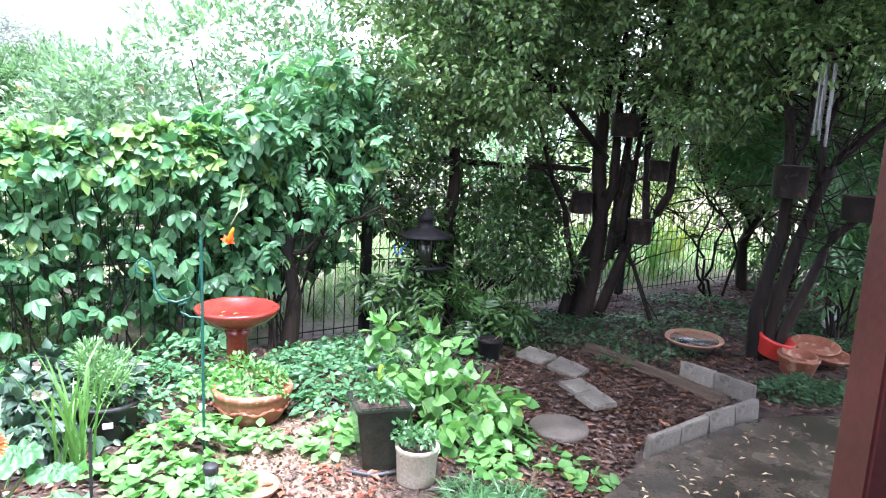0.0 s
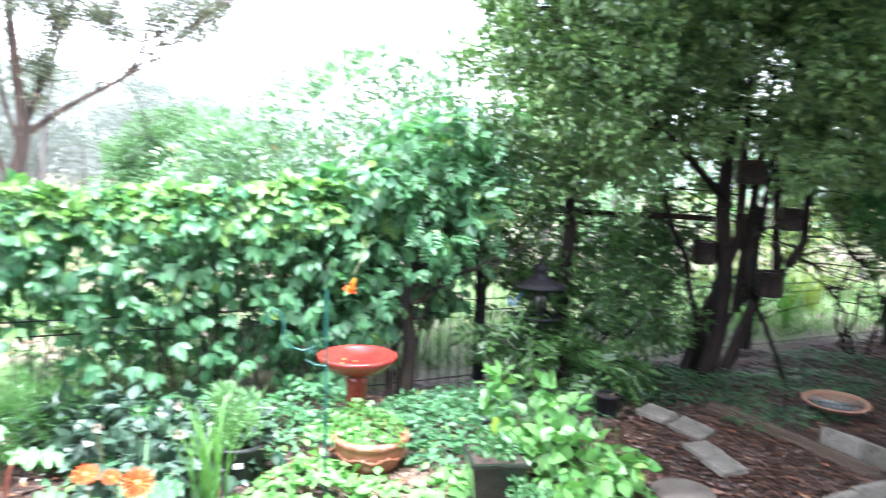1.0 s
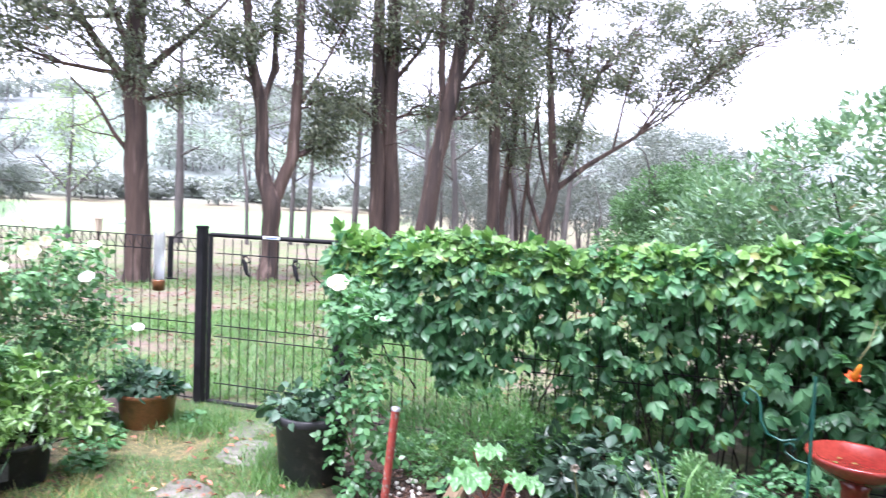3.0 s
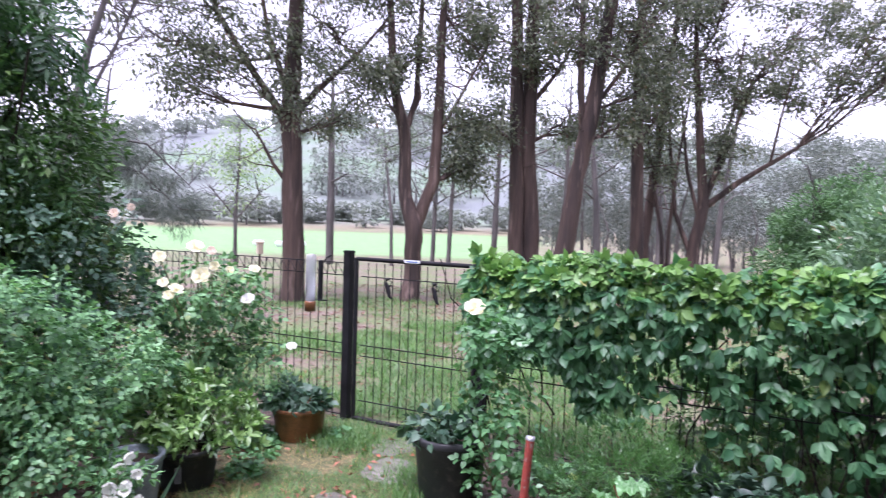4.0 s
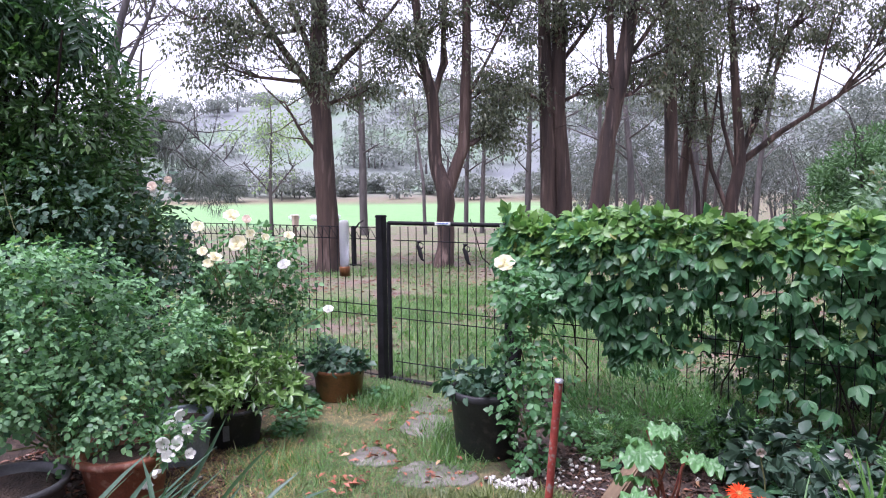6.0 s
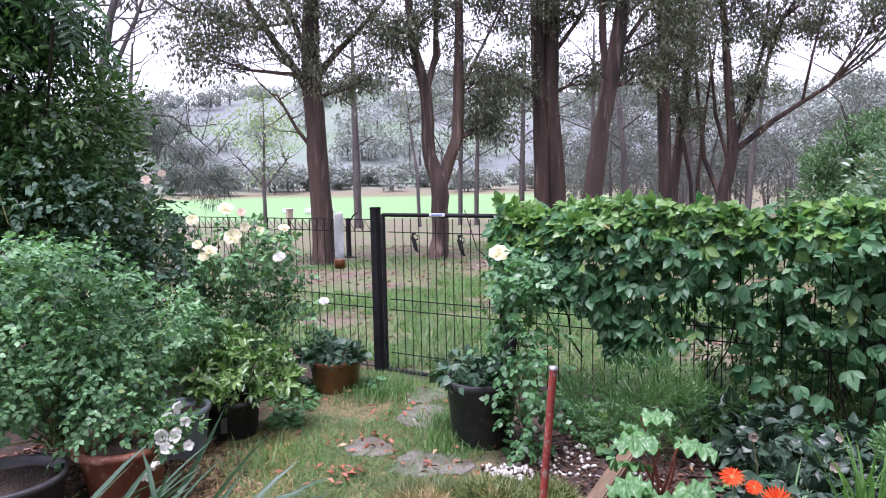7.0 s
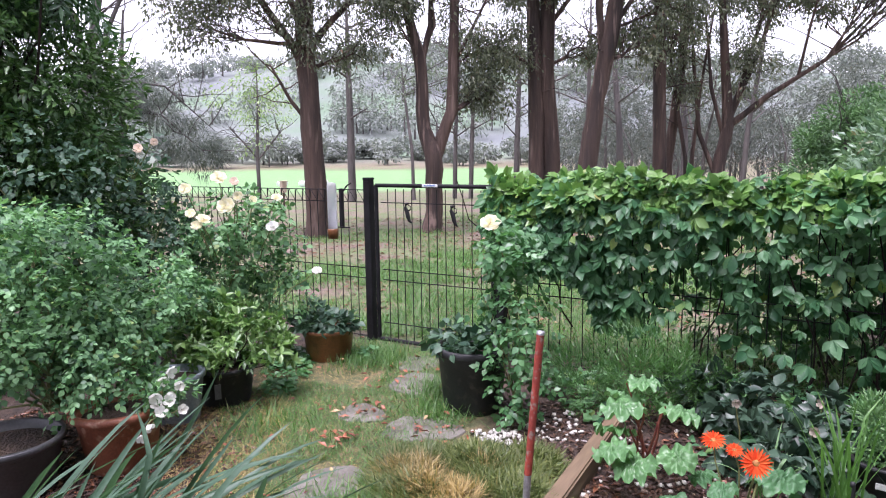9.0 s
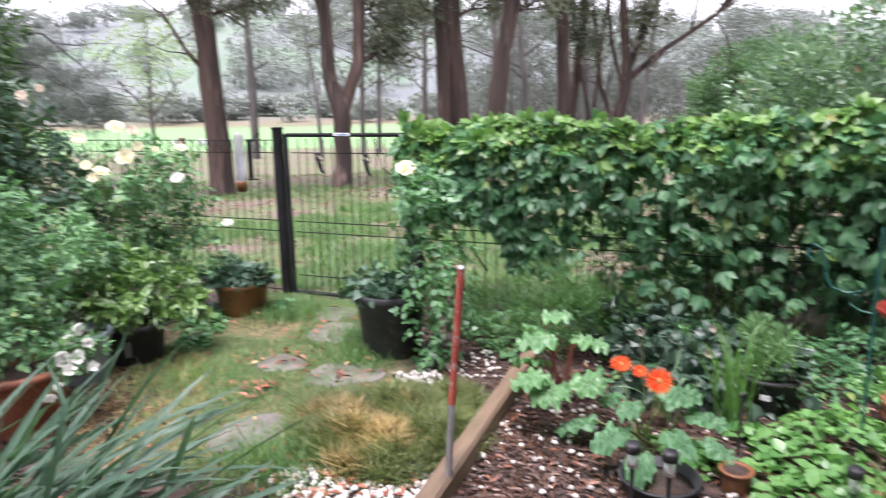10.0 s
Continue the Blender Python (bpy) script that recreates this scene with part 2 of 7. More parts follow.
M_TIN = surface("rusty_tin", (0.022, 0.02, 0.019), (0.05, 0.04, 0.036), (0.09, 0.05, 0.035), scale=9, rough=(0.35, 0.7), metal=0.4)
M_SOIL = surface("potting_soil", (0.03, 0.02, 0.014), (0.075, 0.05, 0.035), scale=12, fine=70, bumpy=1.0, dist=0.02, rough=(0.8, 1.0))
M_HOUSE = surface("unseen_house_dark_brown", (0.09, 0.06, 0.05), (0.15, 0.10, 0.08), scale=3)
M_TANBOX = surface("tan_box", (0.42, 0.34, 0.26), (0.52, 0.43, 0.33), scale=4)
M_HOLLOW = surface("pale_chime_tube", (0.16, 0.16, 0.155), (0.24, 0.24, 0.23), scale=9, rough=(0.25, 0.4), metal=0.6)


def petal(name, c1, c2):
    return leafy(name, c1, c2, rough=0.8, through_light=0.45, spec=0.1, glow=(1.0, 1.0, 1.0))


M_YELLOW = petal("yellow_rose_petal", (0.92, 0.86, 0.58), (0.96, 0.94, 0.82))
M_WHITE = petal("white_petal", (0.80, 0.81, 0.80), (0.90, 0.90, 0.89))
M_PINK = petal("pink_petal", (0.90, 0.74, 0.64), (0.95, 0.86, 0.78))
M_FADED = petal("faded_petal", (0.42, 0.33, 0.28), (0.55, 0.47, 0.42))
M_GERBERA = petal("orange_red_petal", (0.80, 0.07, 0.02), (0.90, 0.16, 0.05))
M_TRUMPET = petal("orange_trumpet_petal", (0.78, 0.20, 0.03), (0.85, 0.36, 0.05))
M_DARKEYE = surface("flower_eye", (0.30, 0.10, 0.02), (0.45, 0.22, 0.05), scale=60)

glass, gt, gp = nodes_of("clouded_clear_plastic")
gp.inputs["Base Color"].default_value = (0.85, 0.87, 0.88, 1)
gp.inputs["Roughness"].default_value, gp.inputs["Transmission Weight"].default_value, gp.inputs["IOR"].default_value = 0.35, 0.75, 1.3


# ---- mesh helpers ----
def fast(name, v, f, mat, smooth=False):
    """A mesh from arrays of corners and of equal-sided faces."""
    me = bpy.data.meshes.new(name)
    v, f = np.asarray(v, np.float32), np.asarray(f, np.int32)
    me.vertices.add(len(v))
    me.vertices.foreach_set("co", v.ravel())
    me.loops.add(f.size)
    me.loops.foreach_set("vertex_index", f.ravel())
    me.polygons.add(len(f))
    me.polygons.foreach_set("loop_start", np.arange(0, f.size, f.shape[1], dtype=np.int32))
    me.polygons.foreach_set("use_smooth", np.full(len(f), smooth, dtype=bool))
    me.update(calc_edges=True)
    me.validate()
    me.materials.append(mat)
    return me


def thing(name, label, category, at=(0, 0, 0), turn=0.0, group="", kind=""):
    ob = new(name)
    ob.empty_display_size = 0.05
    ob.matrix_world = pose(*at, 0, 0, turn)
    return tagged(ob, label, category, group, kind)


def part(name, data, mat, parent, label="", m=None):
    """Links a bmesh or mesh as one mesh object under a thing or a part."""
    if isinstance(data, bmesh.types.BMesh):
        me = bpy.data.meshes.new(name)
        data.to_mesh(me)
        data.free()
        me.materials.append(mat)
        data = me
    ob = new(name, data)
    ob.parent = parent
    if m is not None:
        ob.matrix_basis = m
    return tagged(ob, label)


def solo(name, data, mat, label, category="", m=None, group="", kind=""):
    """A thing or a piece of the setting that is one mesh."""
    ob = part(name, data, mat, None, m=m)
    return tagged(ob, label, category, group, kind)


def shade_smooth(bm, on=True):
    for f in bm.faces:
        f.smooth = on
    return bm


def box(sx, sy, sz, at=(0, 0, 0), bevel=0.004, taper=1.0, jitter=0.0):
    """A bevelled box whose base stands at z = at.z; taper scales its top."""
    bm = bmesh.new()
    bmesh.ops.create_cube(bm, size=1.0)
    for v in bm.verts:
        k = taper if v.co.z > 0 else 1.0
        v.co = Vector((v.co.x * sx * k, v.co.y * sy * k, (v.co.z + 0.5) * sz))
        if jitter:
            v.co += Vector(rng.uniform(-jitter, jitter, 3))
    if bevel:
        bmesh.ops.bevel(bm, geom=bm.edges[:], offset=bevel, segments=2, affect="EDGES", clamp_overlap=True)
    bmesh.ops.translate(bm, verts=bm.verts, vec=at)
    return bm


def lathe(profile, n=32, at=(0, 0, 0), wobble=0.0):
    """A turned body from rows of (radius, height)."""
    bm = bmesh.new()
    rings = []
    for r, z in profile:
        ring = []
        for k in range(n):
            a = 2 * math.pi * k / n
            rr = r * (1 + wobble * math.sin(3 * a + 5 * z))
            ring.append(bm.verts.new((at[0] + rr * math.cos(a), at[1] + rr * math.sin(a), at[2] + z)))
        rings.append(ring)
    for a, b in zip(rings, rings[1:]):
        for k in range(n):
            bm.faces.new((a[k], a[(k + 1) % n], b[(k + 1) % n], b[k]))
    if profile[0][0] > 1e-4:
        bm.faces.new(rings[0][::-1])
    if profile[-1][0] > 1e-4:
        bm.faces.new(rings[-1])
    bmesh.ops.remove_doubles(bm, verts=bm.verts, dist=1e-5)
    return shade_smooth(bm)


def pot_profile(r0, r1, h, rim=0.012, wall=0.008, fill=0.85):
    """A pot from foot radius r0 to mouth radius r1, hollow down to its soil."""
    return [(r0 * 0.96, 0), (r0, 0.008), (r0 + (r1 - r0) * 0.86, h * 0.86), (r1 + rim * 0.3, h * 0.88), (r1 + rim, h * 0.9), (r1 + rim, h * 0.985),
            (r1 + rim * 0.4, h), (r1 - wall, h), (r1 - wall * 1.6, h * 0.97), (r0 + (r1 - r0) * fill - wall, h * fill)]


def tubes(lines, sides=6):
    """Corners and faces of tapered tubes along rows of (x, y, z, radius)."""
    vs, fs, base = [], [], 0
    for line in lines:
        p = np.array([q[:3] for q in line], float)
        r = np.array([q[3] for q in line], float)
        d = np.gradient(p, axis=0)
        d /= np.linalg.norm(d, axis=1, keepdims=True) + 1e-9
        ref = np.where(np.abs(d[:, 2:3]) < 0.9, np.array([[0, 0, 1.0]]), np.array([[1.0, 0, 0]]))
        a = np.cross(d, ref)
        a /= np.linalg.norm(a, axis=1, keepdims=True) + 1e-9
        b = np.cross(d, a)
        ang = np.arange(sides) * 2 * np.pi / sides
        ring = p[:, None] + r[:, None, None] * (np.cos(ang)[None, :, None] * a[:, None] + np.sin(ang)[None, :, None] * b[:, None])
        vs.append(ring.reshape(-1, 3))
        n = len(line)
        i, k = np.meshgrid(np.arange(n - 1), np.arange(sides), indexing="ij")
        k2 = (k + 1) % sides
        fs.append(np.stack([base + i * sides + k, base + i * sides + k2, base + (i + 1) * sides + k2, base + (i + 1) * sides + k], -1).reshape(-1, 4))
        base += n * sides
    return np.concatenate(vs), np.concatenate(fs)


def tube_mesh(name, lines, mat, sides=6):
    v, f = tubes(lines, sides)
    return fast(name, v, f, mat, True)


def unit(a):
    return a / (np.linalg.norm(a, axis=-1, keepdims=True) + 1e-9)


PETAL = (np.array([(0, -0.12, 0), (0, 0.12, 0), (0.45, -0.42, 0.02), (0.45, 0.42, 0.02), (0.85, -0.36, 0.10), (0.85, 0.36, 0.10), (1.0, 0.0, 0.05)]),
         np.array([(0, 1, 3), (0, 3, 2), (2, 3, 5), (2, 5, 4), (4, 5, 6)]))
# leaf outlines: (along, across, lift) corners, and faces
SIMPLE = (np.array([(0, 0, 0), (0.42, -0.5, 0.10), (1, 0, -0.08), (0.42, 0.5, 0.10)]), np.array([(0, 2, 1), (0, 3, 2)]))


def ovate(widths, fold=0.14, droop=0.2):
    """A leaf outline from half widths at steps along it: folded on its midrib, tip drooping."""
    n = len(widths)
    vs = [(0.0, 0.0, 0.0)]
    for k, w in enumerate(widths):
        x = (k + 1) / (n + 1)
        z = 0.06 * x - droop * x * x
        vs += [(x, -w, z + fold * w), (x, 0.0, z - 0.02), (x, w, z + fold * w)]
    vs.append((1.0, 0.0, 0.06 - droop))
    fs = [(0, 2, 1), (0, 3, 2)]
    for k in range(n - 1):
        a, b = 1 + 3 * k, 4 + 3 * k
        fs += [(a, a + 1, b + 1), (a, b + 1, b), (a + 1, a + 2, b + 2), (a + 1, b + 2, b + 1)]
    e = 1 + 3 * (n - 1)
    fs += [(e, e + 1, len(vs) - 1), (e + 1, e + 2, len(vs) - 1)]
    return np.array(vs), np.array(fs)


BROAD = ovate((0.34, 0.46, 0.27))
VINE = ovate((0.20, 0.42, 0.47, 0.28), 0.12, 0.3)
NEEDLE = (np.array([(0, -0.5, 0), (0, 0.5, 0), (1, 0, -0.15)]), np.array([(0, 1, 2)]))


def leaves(name, p, d, n, length, width, mat, shape=SIMPLE):
    """One mesh of leaves at p, tips towards d, faces towards n; length per leaf, width as a share of it."""
    d = unit(d)
    side = unit(np.cross(d, n))
    up = np.cross(side, d)
    length = np.broadcast_to(np.asarray(length, float), (len(p),))[:, None, None]
    t, faces = shape
    v = p[:, None] + length * (t[None, :, 0:1] * d[:, None] + width * t[None, :, 1:2] * side[:, None] + t[None, :, 2:3] * up[:, None])
    f = faces[None] + len(t) * np.arange(len(p))[:, None, None]
    return fast(name, v.reshape(-1, 3), f.reshape(-1, faces.shape[1]), mat, True)


def palmate(p, d, n, length, fingers=5, spread=62):
    """Turns leaf stalk ends into fans of leaflets."""
    d, n = unit(d), unit(n)
    side = unit(np.cross(d, n))
    out = []
    for k in range(fingers):
        a = radians(spread) * (2 * k / (fingers - 1) - 1)
        s = 1.0 - 0.28 * abs(2 * k / (fingers - 1) - 1)
        out.append((p, math.cos(a) * d + math.sin(a) * side + rng.normal(0, 0.2, p.shape), n + rng.normal(0, 0.28, p.shape), length * s))
    return [np.concatenate(c) for c in zip(*out)]


def pinnate(p, d, n, length, pairs=5):
    """Turns leaf stalks into feathered leaves of paired leaflets; length is the whole leaf."""
    d, n = unit(d), unit(n)
    side = unit(np.cross(d, n))
    out = []
    for k in range(pairs):
        along = (k + 0.6) / pairs
        for s in (-1, 1):
            out.append((p + d * (length * along)[:, None] - n * (length * along**2 * 0.25)[:, None], side * s + d * 0.65 - 0.2 * n + rng.normal(0, 0.1, p.shape), n + rng.normal(0, 0.15, p.shape), length * (0.42 - 0.14 * abs(along - 0.4))))
    out.append((p + d * (length * 0.95)[:, None] - n * (length * 0.24)[:, None], d - 0.3 * n, n, length * 0.4))
    return [np.concatenate(c) for c in zip(*out)]


def clumps(balls, count, size, n, inside=0.25, squash=0.8):
    """n spots and outward ways on small clumps that cover ellipsoids (x, y, z, rx, ry, rz): an uneven crown with gaps."""
    balls = np.array(balls, float)
    vol = np.prod(balls[:, 3:], axis=1) ** 0.67
    pick = rng.choice(len(balls), count, p=vol / vol.sum())
    u = unit(rng.normal(size=(count, 3)))
    rad = np.where(rng.random(count) < inside, rng.uniform(0.2, 0.8, count), rng.uniform(0.82, 1.06, count))[:, None]
    c = balls[pick, :3] + u * balls[pick, 3:] * rad
    r = rng.uniform(0.6, 1.3, count) * size
    k = rng.integers(0, count, n)
    w = unit(rng.normal(size=(n, 3)))
    p = c[k] + w * (r[k] * rng.uniform(0.45, 1.0, n) ** 0.5)[:, None] * np.array([1, 1, squash])
    out = unit(w + 0.8 * u[k])
    return p, out


def crown(name, balls, count, size, n, leaf, width, mat, shape=SIMPLE, droop=0.35, inside=0.25, jitter=0.45, kindof=None):
    p, out = clumps(balls, count, size, n, inside)
    p[:, 2] = np.maximum(p[:, 2], 0.02)
    d = out + np.array([0, 0, -droop]) + rng.normal(0, jitter, p.shape)
    nn = out * 0.5 + np.array([0, 0, 0.8]) + rng.normal(0, jitter, p.shape)
    length = leaf * rng.uniform(0.65, 1.25, n)
    if kindof:
        p, d, nn, length = kindof(p, d, nn, length)
    return leaves(name, p, d, nn, length, width, mat, shape)


def wander(a, b, r0, r1, steps=6, bend=0.06):
    """A crooked limb from a to b."""
    a, b = np.array(a, float), np.array(b, float)
    span = np.linalg.norm(b - a)
    out = []
    off = np.zeros(3)
    for k in range(steps + 1):
        s = k / steps
        if 0 < k < steps:
            off = off * 0.6 + rng.normal(0, bend * span / 3, 3)
        else:
            off = off * (k < steps)
        q = a + (b - a) * s + off
        out.append((*q, r0 + (r1 - r0) * s))
    return out


def twigs(line, count, length, radius, up=0.3, start=0.35):
    """Side shoots along a limb; returns them and their tips."""
    out = []
    pts = np.array(line)
    for _ in range(count):
        s = rng.uniform(start, 1.0) * (len(pts) - 1)
        k = min(int(s), len(pts) - 2)
        q = pts[k, :3] + (pts[k + 1, :3] - pts[k, :3]) * (s - k)
        w = unit(rng.normal(size=3) * np.array([1, 1, 0.6]) + np.array([0, 0, up]))
        ln = length * rng.uniform(0.5, 1.2)
        out.append(wander(q, q + w * ln, min(radius, pts[k, 3] * 0.6), radius * 0.25, 4, 0.12))
    return out


# ---- ground ----
FENCE_O, FENCE_D, FENCE_N = np.array([-4.404, 1.512]), np.array([0.792, 0.610]), np.array([-0.610, 0.792])


def on_fence(s, off=0.0, z=0.0):
    q = FENCE_O + s * FENCE_D + off * FENCE_N
    return (float(q[0]), float(q[1]), z)


FENCE_TURN = math.degrees(math.atan2(FENCE_D[1], FENCE_D[0]))


def smooth(a, b, x):
    s = np.clip((x - a) / (b - a), 0, 1)
    return s * s * (3 - 2 * s)


def wave(x, y, f, k=0.0):
    return np.sin(f * x + 1.7 * np.sin(0.63 * f * y + k)) * np.cos(0.83 * f * y - 1.3 * np.sin(0.71 * f * x - k))


def inside(poly, x, y):
    """Soft-edged share of a polygon at places."""
    poly = np.array(poly, float)
    odd = np.zeros(x.shape, bool)
    near = np.full(x.shape, 1e9)
    for a, b in zip(poly, np.roll(poly, -1, 0)):
        cross = ((a[1] > y) != (b[1] > y)) & (x < (b[0] - a[0]) * (y - a[1]) / (b[1] - a[1] + 1e-12) + a[0])
        odd ^= cross
        e = b - a
        s = np.clip(((x - a[0]) * e[0] + (y - a[1]) * e[1]) / (e @ e), 0, 1)
        near = np.minimum(near, np.hypot(x - a[0] - s * e[0], y - a[1] - s * e[1]))
    return np.where(odd, near, -near)


LAWN = [(-4.6, 1.35), (-3.5, 2.05), (-2.9, 1.75), (-2.45, 1.35), (-2.15, 0.75), (-2.2, 0.2), (-2.6, 0.15), (-3.1, 0.2), (-3.75, 0.4), (-4.35, 0.8)]
PALE = [(-0.75, 3.0), (-0.25, 3.05), (0.0, 2.5), (0.1, 2.2), (-0.7, 2.2), (-0.85, 2.5)]


def steps(fine_a, fine_b, step, far_a, far_b, grow=1.16):
    mid = list(np.arange(fine_a, fine_b + step / 2, step))
    lo, hi, d = [], [], step
    q = fine_a
    while q > far_a:
        d *= grow
        q -= d
        lo.append(q)
    q, d = fine_b, step
    while q < far_b:
        d *= grow
        q += d
        hi.append(q)
    return np.array(lo[::-1] + mid + hi)


def land(x, y):
    """Height of the ground: flat garden and paddock, then hills."""
    r = np.hypot(x, y)
    ang = np.arctan2(y, -x)
    hill = smooth(112, 330, r) * (33 + 8 * np.sin(2.3 * ang + 0.4) + 5 * np.sin(5.1 * ang))
    dip = -0.6 * smooth(14, 40, r) * (1 - smooth(90, 130, r)) * (x < 0)
    return hill + dip + 0.008 * wave(x, y, 5.3) * (r < 9) + 0.05 * smooth(7, 14, r) * wave(x, y, 1.1)


gx, gy = steps(-6.6, 4.2, 0.06, -900, 900), steps(-1.6, 7.6, 0.06, -900, 900)
X, Y = np.meshgrid(gx, gy, indexing="ij")
Zg = land(X, Y)
nx, ny = X.shape
ii, jj = np.meshgrid(np.arange(nx - 1), np.arange(ny - 1), indexing="ij")
quads = np.stack([ii * ny + jj, (ii + 1) * ny + jj, (ii + 1) * ny + jj + 1, ii * ny + jj + 1], -1).reshape(-1, 4)
m_ground, gt2, gp2 = nodes_of("garden_ground")
zone = gt2.nodes.new("ShaderNodeAttribute")
zone.attribute_name = "zone"
sep = gt2.nodes.new("ShaderNodeSeparateColor")
gt2.links.new(zone.outputs["Color"], sep.inputs[0])
n_big, n_mid, n_fine = noise_node(gt2, 1.3, 5), noise_node(gt2, 14, 6), noise_node(gt2, 85, 4)
mulch = ramp(gt2, n_mid.outputs[0], [(0.3, (0.02, 0.013, 0.01)), (0.5, (0.05, 0.032, 0.023)), (0.7, (0.10, 0.065, 0.045))])
lawn_c = ramp(gt2, n_mid.outputs[0], [(0.3, (0.05, 0.07, 0.025)), (0.5, (0.11, 0.115, 0.045)), (0.7, (0.22, 0.16, 0.085))])
litter_c = ramp(gt2, n_mid.outputs[0], [(0.32, (0.06, 0.12, 0.03)), (0.52, (0.12, 0.17, 0.06)), (0.68, (0.20, 0.15, 0.10))])
brown_c = ramp(gt2, n_mid.outputs[0], [(0.3, (0.11, 0.08, 0.06)), (0.55, (0.20, 0.145, 0.115)), (0.7, (0.12, 0.16, 0.06))])
litter_c = mix(gt2, ramp(gt2, n_big.outputs[0], [(0.42, (0, 0, 0)), (0.6, (1, 1, 1))]), litter_c, brown_c)
# field green is desaturated a little to hold distance haze
field_c = ramp(gt2, n_big.outputs[0], [(0.3, (0.135, 0.285, 0.10)), (0.7, (0.18, 0.345, 0.135))])
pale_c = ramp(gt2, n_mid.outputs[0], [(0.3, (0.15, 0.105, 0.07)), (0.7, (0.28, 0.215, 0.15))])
# hill colours are greyed: distance haze is put into the paint
hill_haze_c = ramp(gt2, noise_node(gt2, 0.03, 5).outputs[0], [(0.38, (0.135, 0.205, 0.135)), (0.5, (0.165, 0.195, 0.175)), (0.62, (0.145, 0.165, 0.168))])
col = mix(gt2, sep.outputs[0], mulch, lawn_c)
col = mix(gt2, sep.outputs[1], col, litter_c)
col = mix(gt2, sep.outputs[2], col, field_c)
sep2 = gt2.nodes.new("ShaderNodeAttribute")
sep2.attribute_name = "zone_far"
s2 = gt2.nodes.new("ShaderNodeSeparateColor")
gt2.links.new(sep2.outputs["Color"], s2.inputs[0])
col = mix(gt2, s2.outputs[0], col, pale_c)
col = mix(gt2, s2.outputs[1], col, hill_haze_c)
col = mix(gt2, 0.6, col, ramp(gt2, n_fine.outputs[0], [(0.3, (0.55,) * 3), (0.7, (1.35,) * 3)]), "MULTIPLY")
gt2.links.new(col, gp2.inputs["Base Color"])
gp2.inputs["Roughness"].default_value = 0.8
bump(gt2, gp2, n_fine.outputs[0], 0.8, 0.02)
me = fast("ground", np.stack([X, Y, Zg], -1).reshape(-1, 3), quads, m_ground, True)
xf, yf = X.ravel(), Y.ravel()
beyond = (xf - FENCE_O[0]) * FENCE_N[0] + (yf - FENCE_O[1]) * FENCE_N[1]
rr = np.hypot(xf, yf)
wob = 0.12 * wave(xf, yf, 4.0, 1.0)
a1 = me.attributes.new("zone", "FLOAT_COLOR", "POINT")
lawn_w = smooth(-0.12, 0.12, inside(LAWN, xf, yf) + wob)
out_w = smooth(-0.1, 0.25, beyond + wob)
bearing = np.degrees(np.arctan2(yf, -xf))
field_w = smooth(36, 43, rr + 3 * wave(xf, yf, 0.25)) * (1 - smooth(100, 108, rr + 6 * wave(xf, yf, 0.07))) * smooth(33, 29, bearing + 2 * wave(xf, yf, 0.2))
a1.data.foreach_set("color", np.stack([lawn_w, out_w, field_w * out_w, np.ones_like(rr)], -1).astype(np.float32).ravel())
a2 = me.attributes.new("zone_far", "FLOAT_COLOR", "POINT")
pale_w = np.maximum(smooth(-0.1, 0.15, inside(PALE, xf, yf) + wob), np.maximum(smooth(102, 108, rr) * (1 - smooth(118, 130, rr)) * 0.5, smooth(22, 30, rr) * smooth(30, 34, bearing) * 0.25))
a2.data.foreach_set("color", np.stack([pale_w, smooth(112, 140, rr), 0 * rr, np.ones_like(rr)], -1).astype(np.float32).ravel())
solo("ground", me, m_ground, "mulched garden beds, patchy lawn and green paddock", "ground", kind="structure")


def poly_slab(poly, top, depth, bevel=0.01):
    bm = bmesh.new()
    f = bm.faces.new([bm.verts.new((*q, top)) for q in poly])
    g = bmesh.ops.extrude_face_region(bm, geom=[f])
    bmesh.ops.translate(bm, verts=[v for v in g["geom"] if isinstance(v, bmesh.types.BMVert)], vec=(0, 0, -depth))
    bmesh.ops.recalc_face_normals(bm, faces=bm.faces)
    bmesh.ops.bevel(bm, geom=[e for e in bm.edges if abs(e.verts[0].co.z - e.verts[1].co.z) < 1e-4 and e.verts[0].co.z > top - 1e-3], offset=bevel, segments=2, affect="EDGES")
    return bm


solo("pavement", poly_slab([(0.70, 2.42), (0.99, 2.80), (1.33, 3.08), (1.70, 3.33), (2.15, 3.42), (2.9, 3.45), (4.6, 3.3), (4.6, -1.6), (-0.9, -1.6), (-0.9, 0.5), (0.35, 1.75)], 0.028, 0.12),
     M_SLAB, "wet grey concrete patio slab with puddles", "patio", kind="structure")

# ---- fence and gate ----
FENCE_H = 1.15
WIRES = (0.035, 0.485, 0.563, 1.06, 1.15)


def rod(r, h, sides=6):
    return tubes([[(0, 0, 0, r), (0, 0, h, r)]], sides)


m_upright = fast("wire", *rod(0.0034, FENCE_H, 6), M_WIRE, True)
m_gate_upright = fast("gate_wire", *rod(0.0034, 1.12, 6), M_WIRE, True)


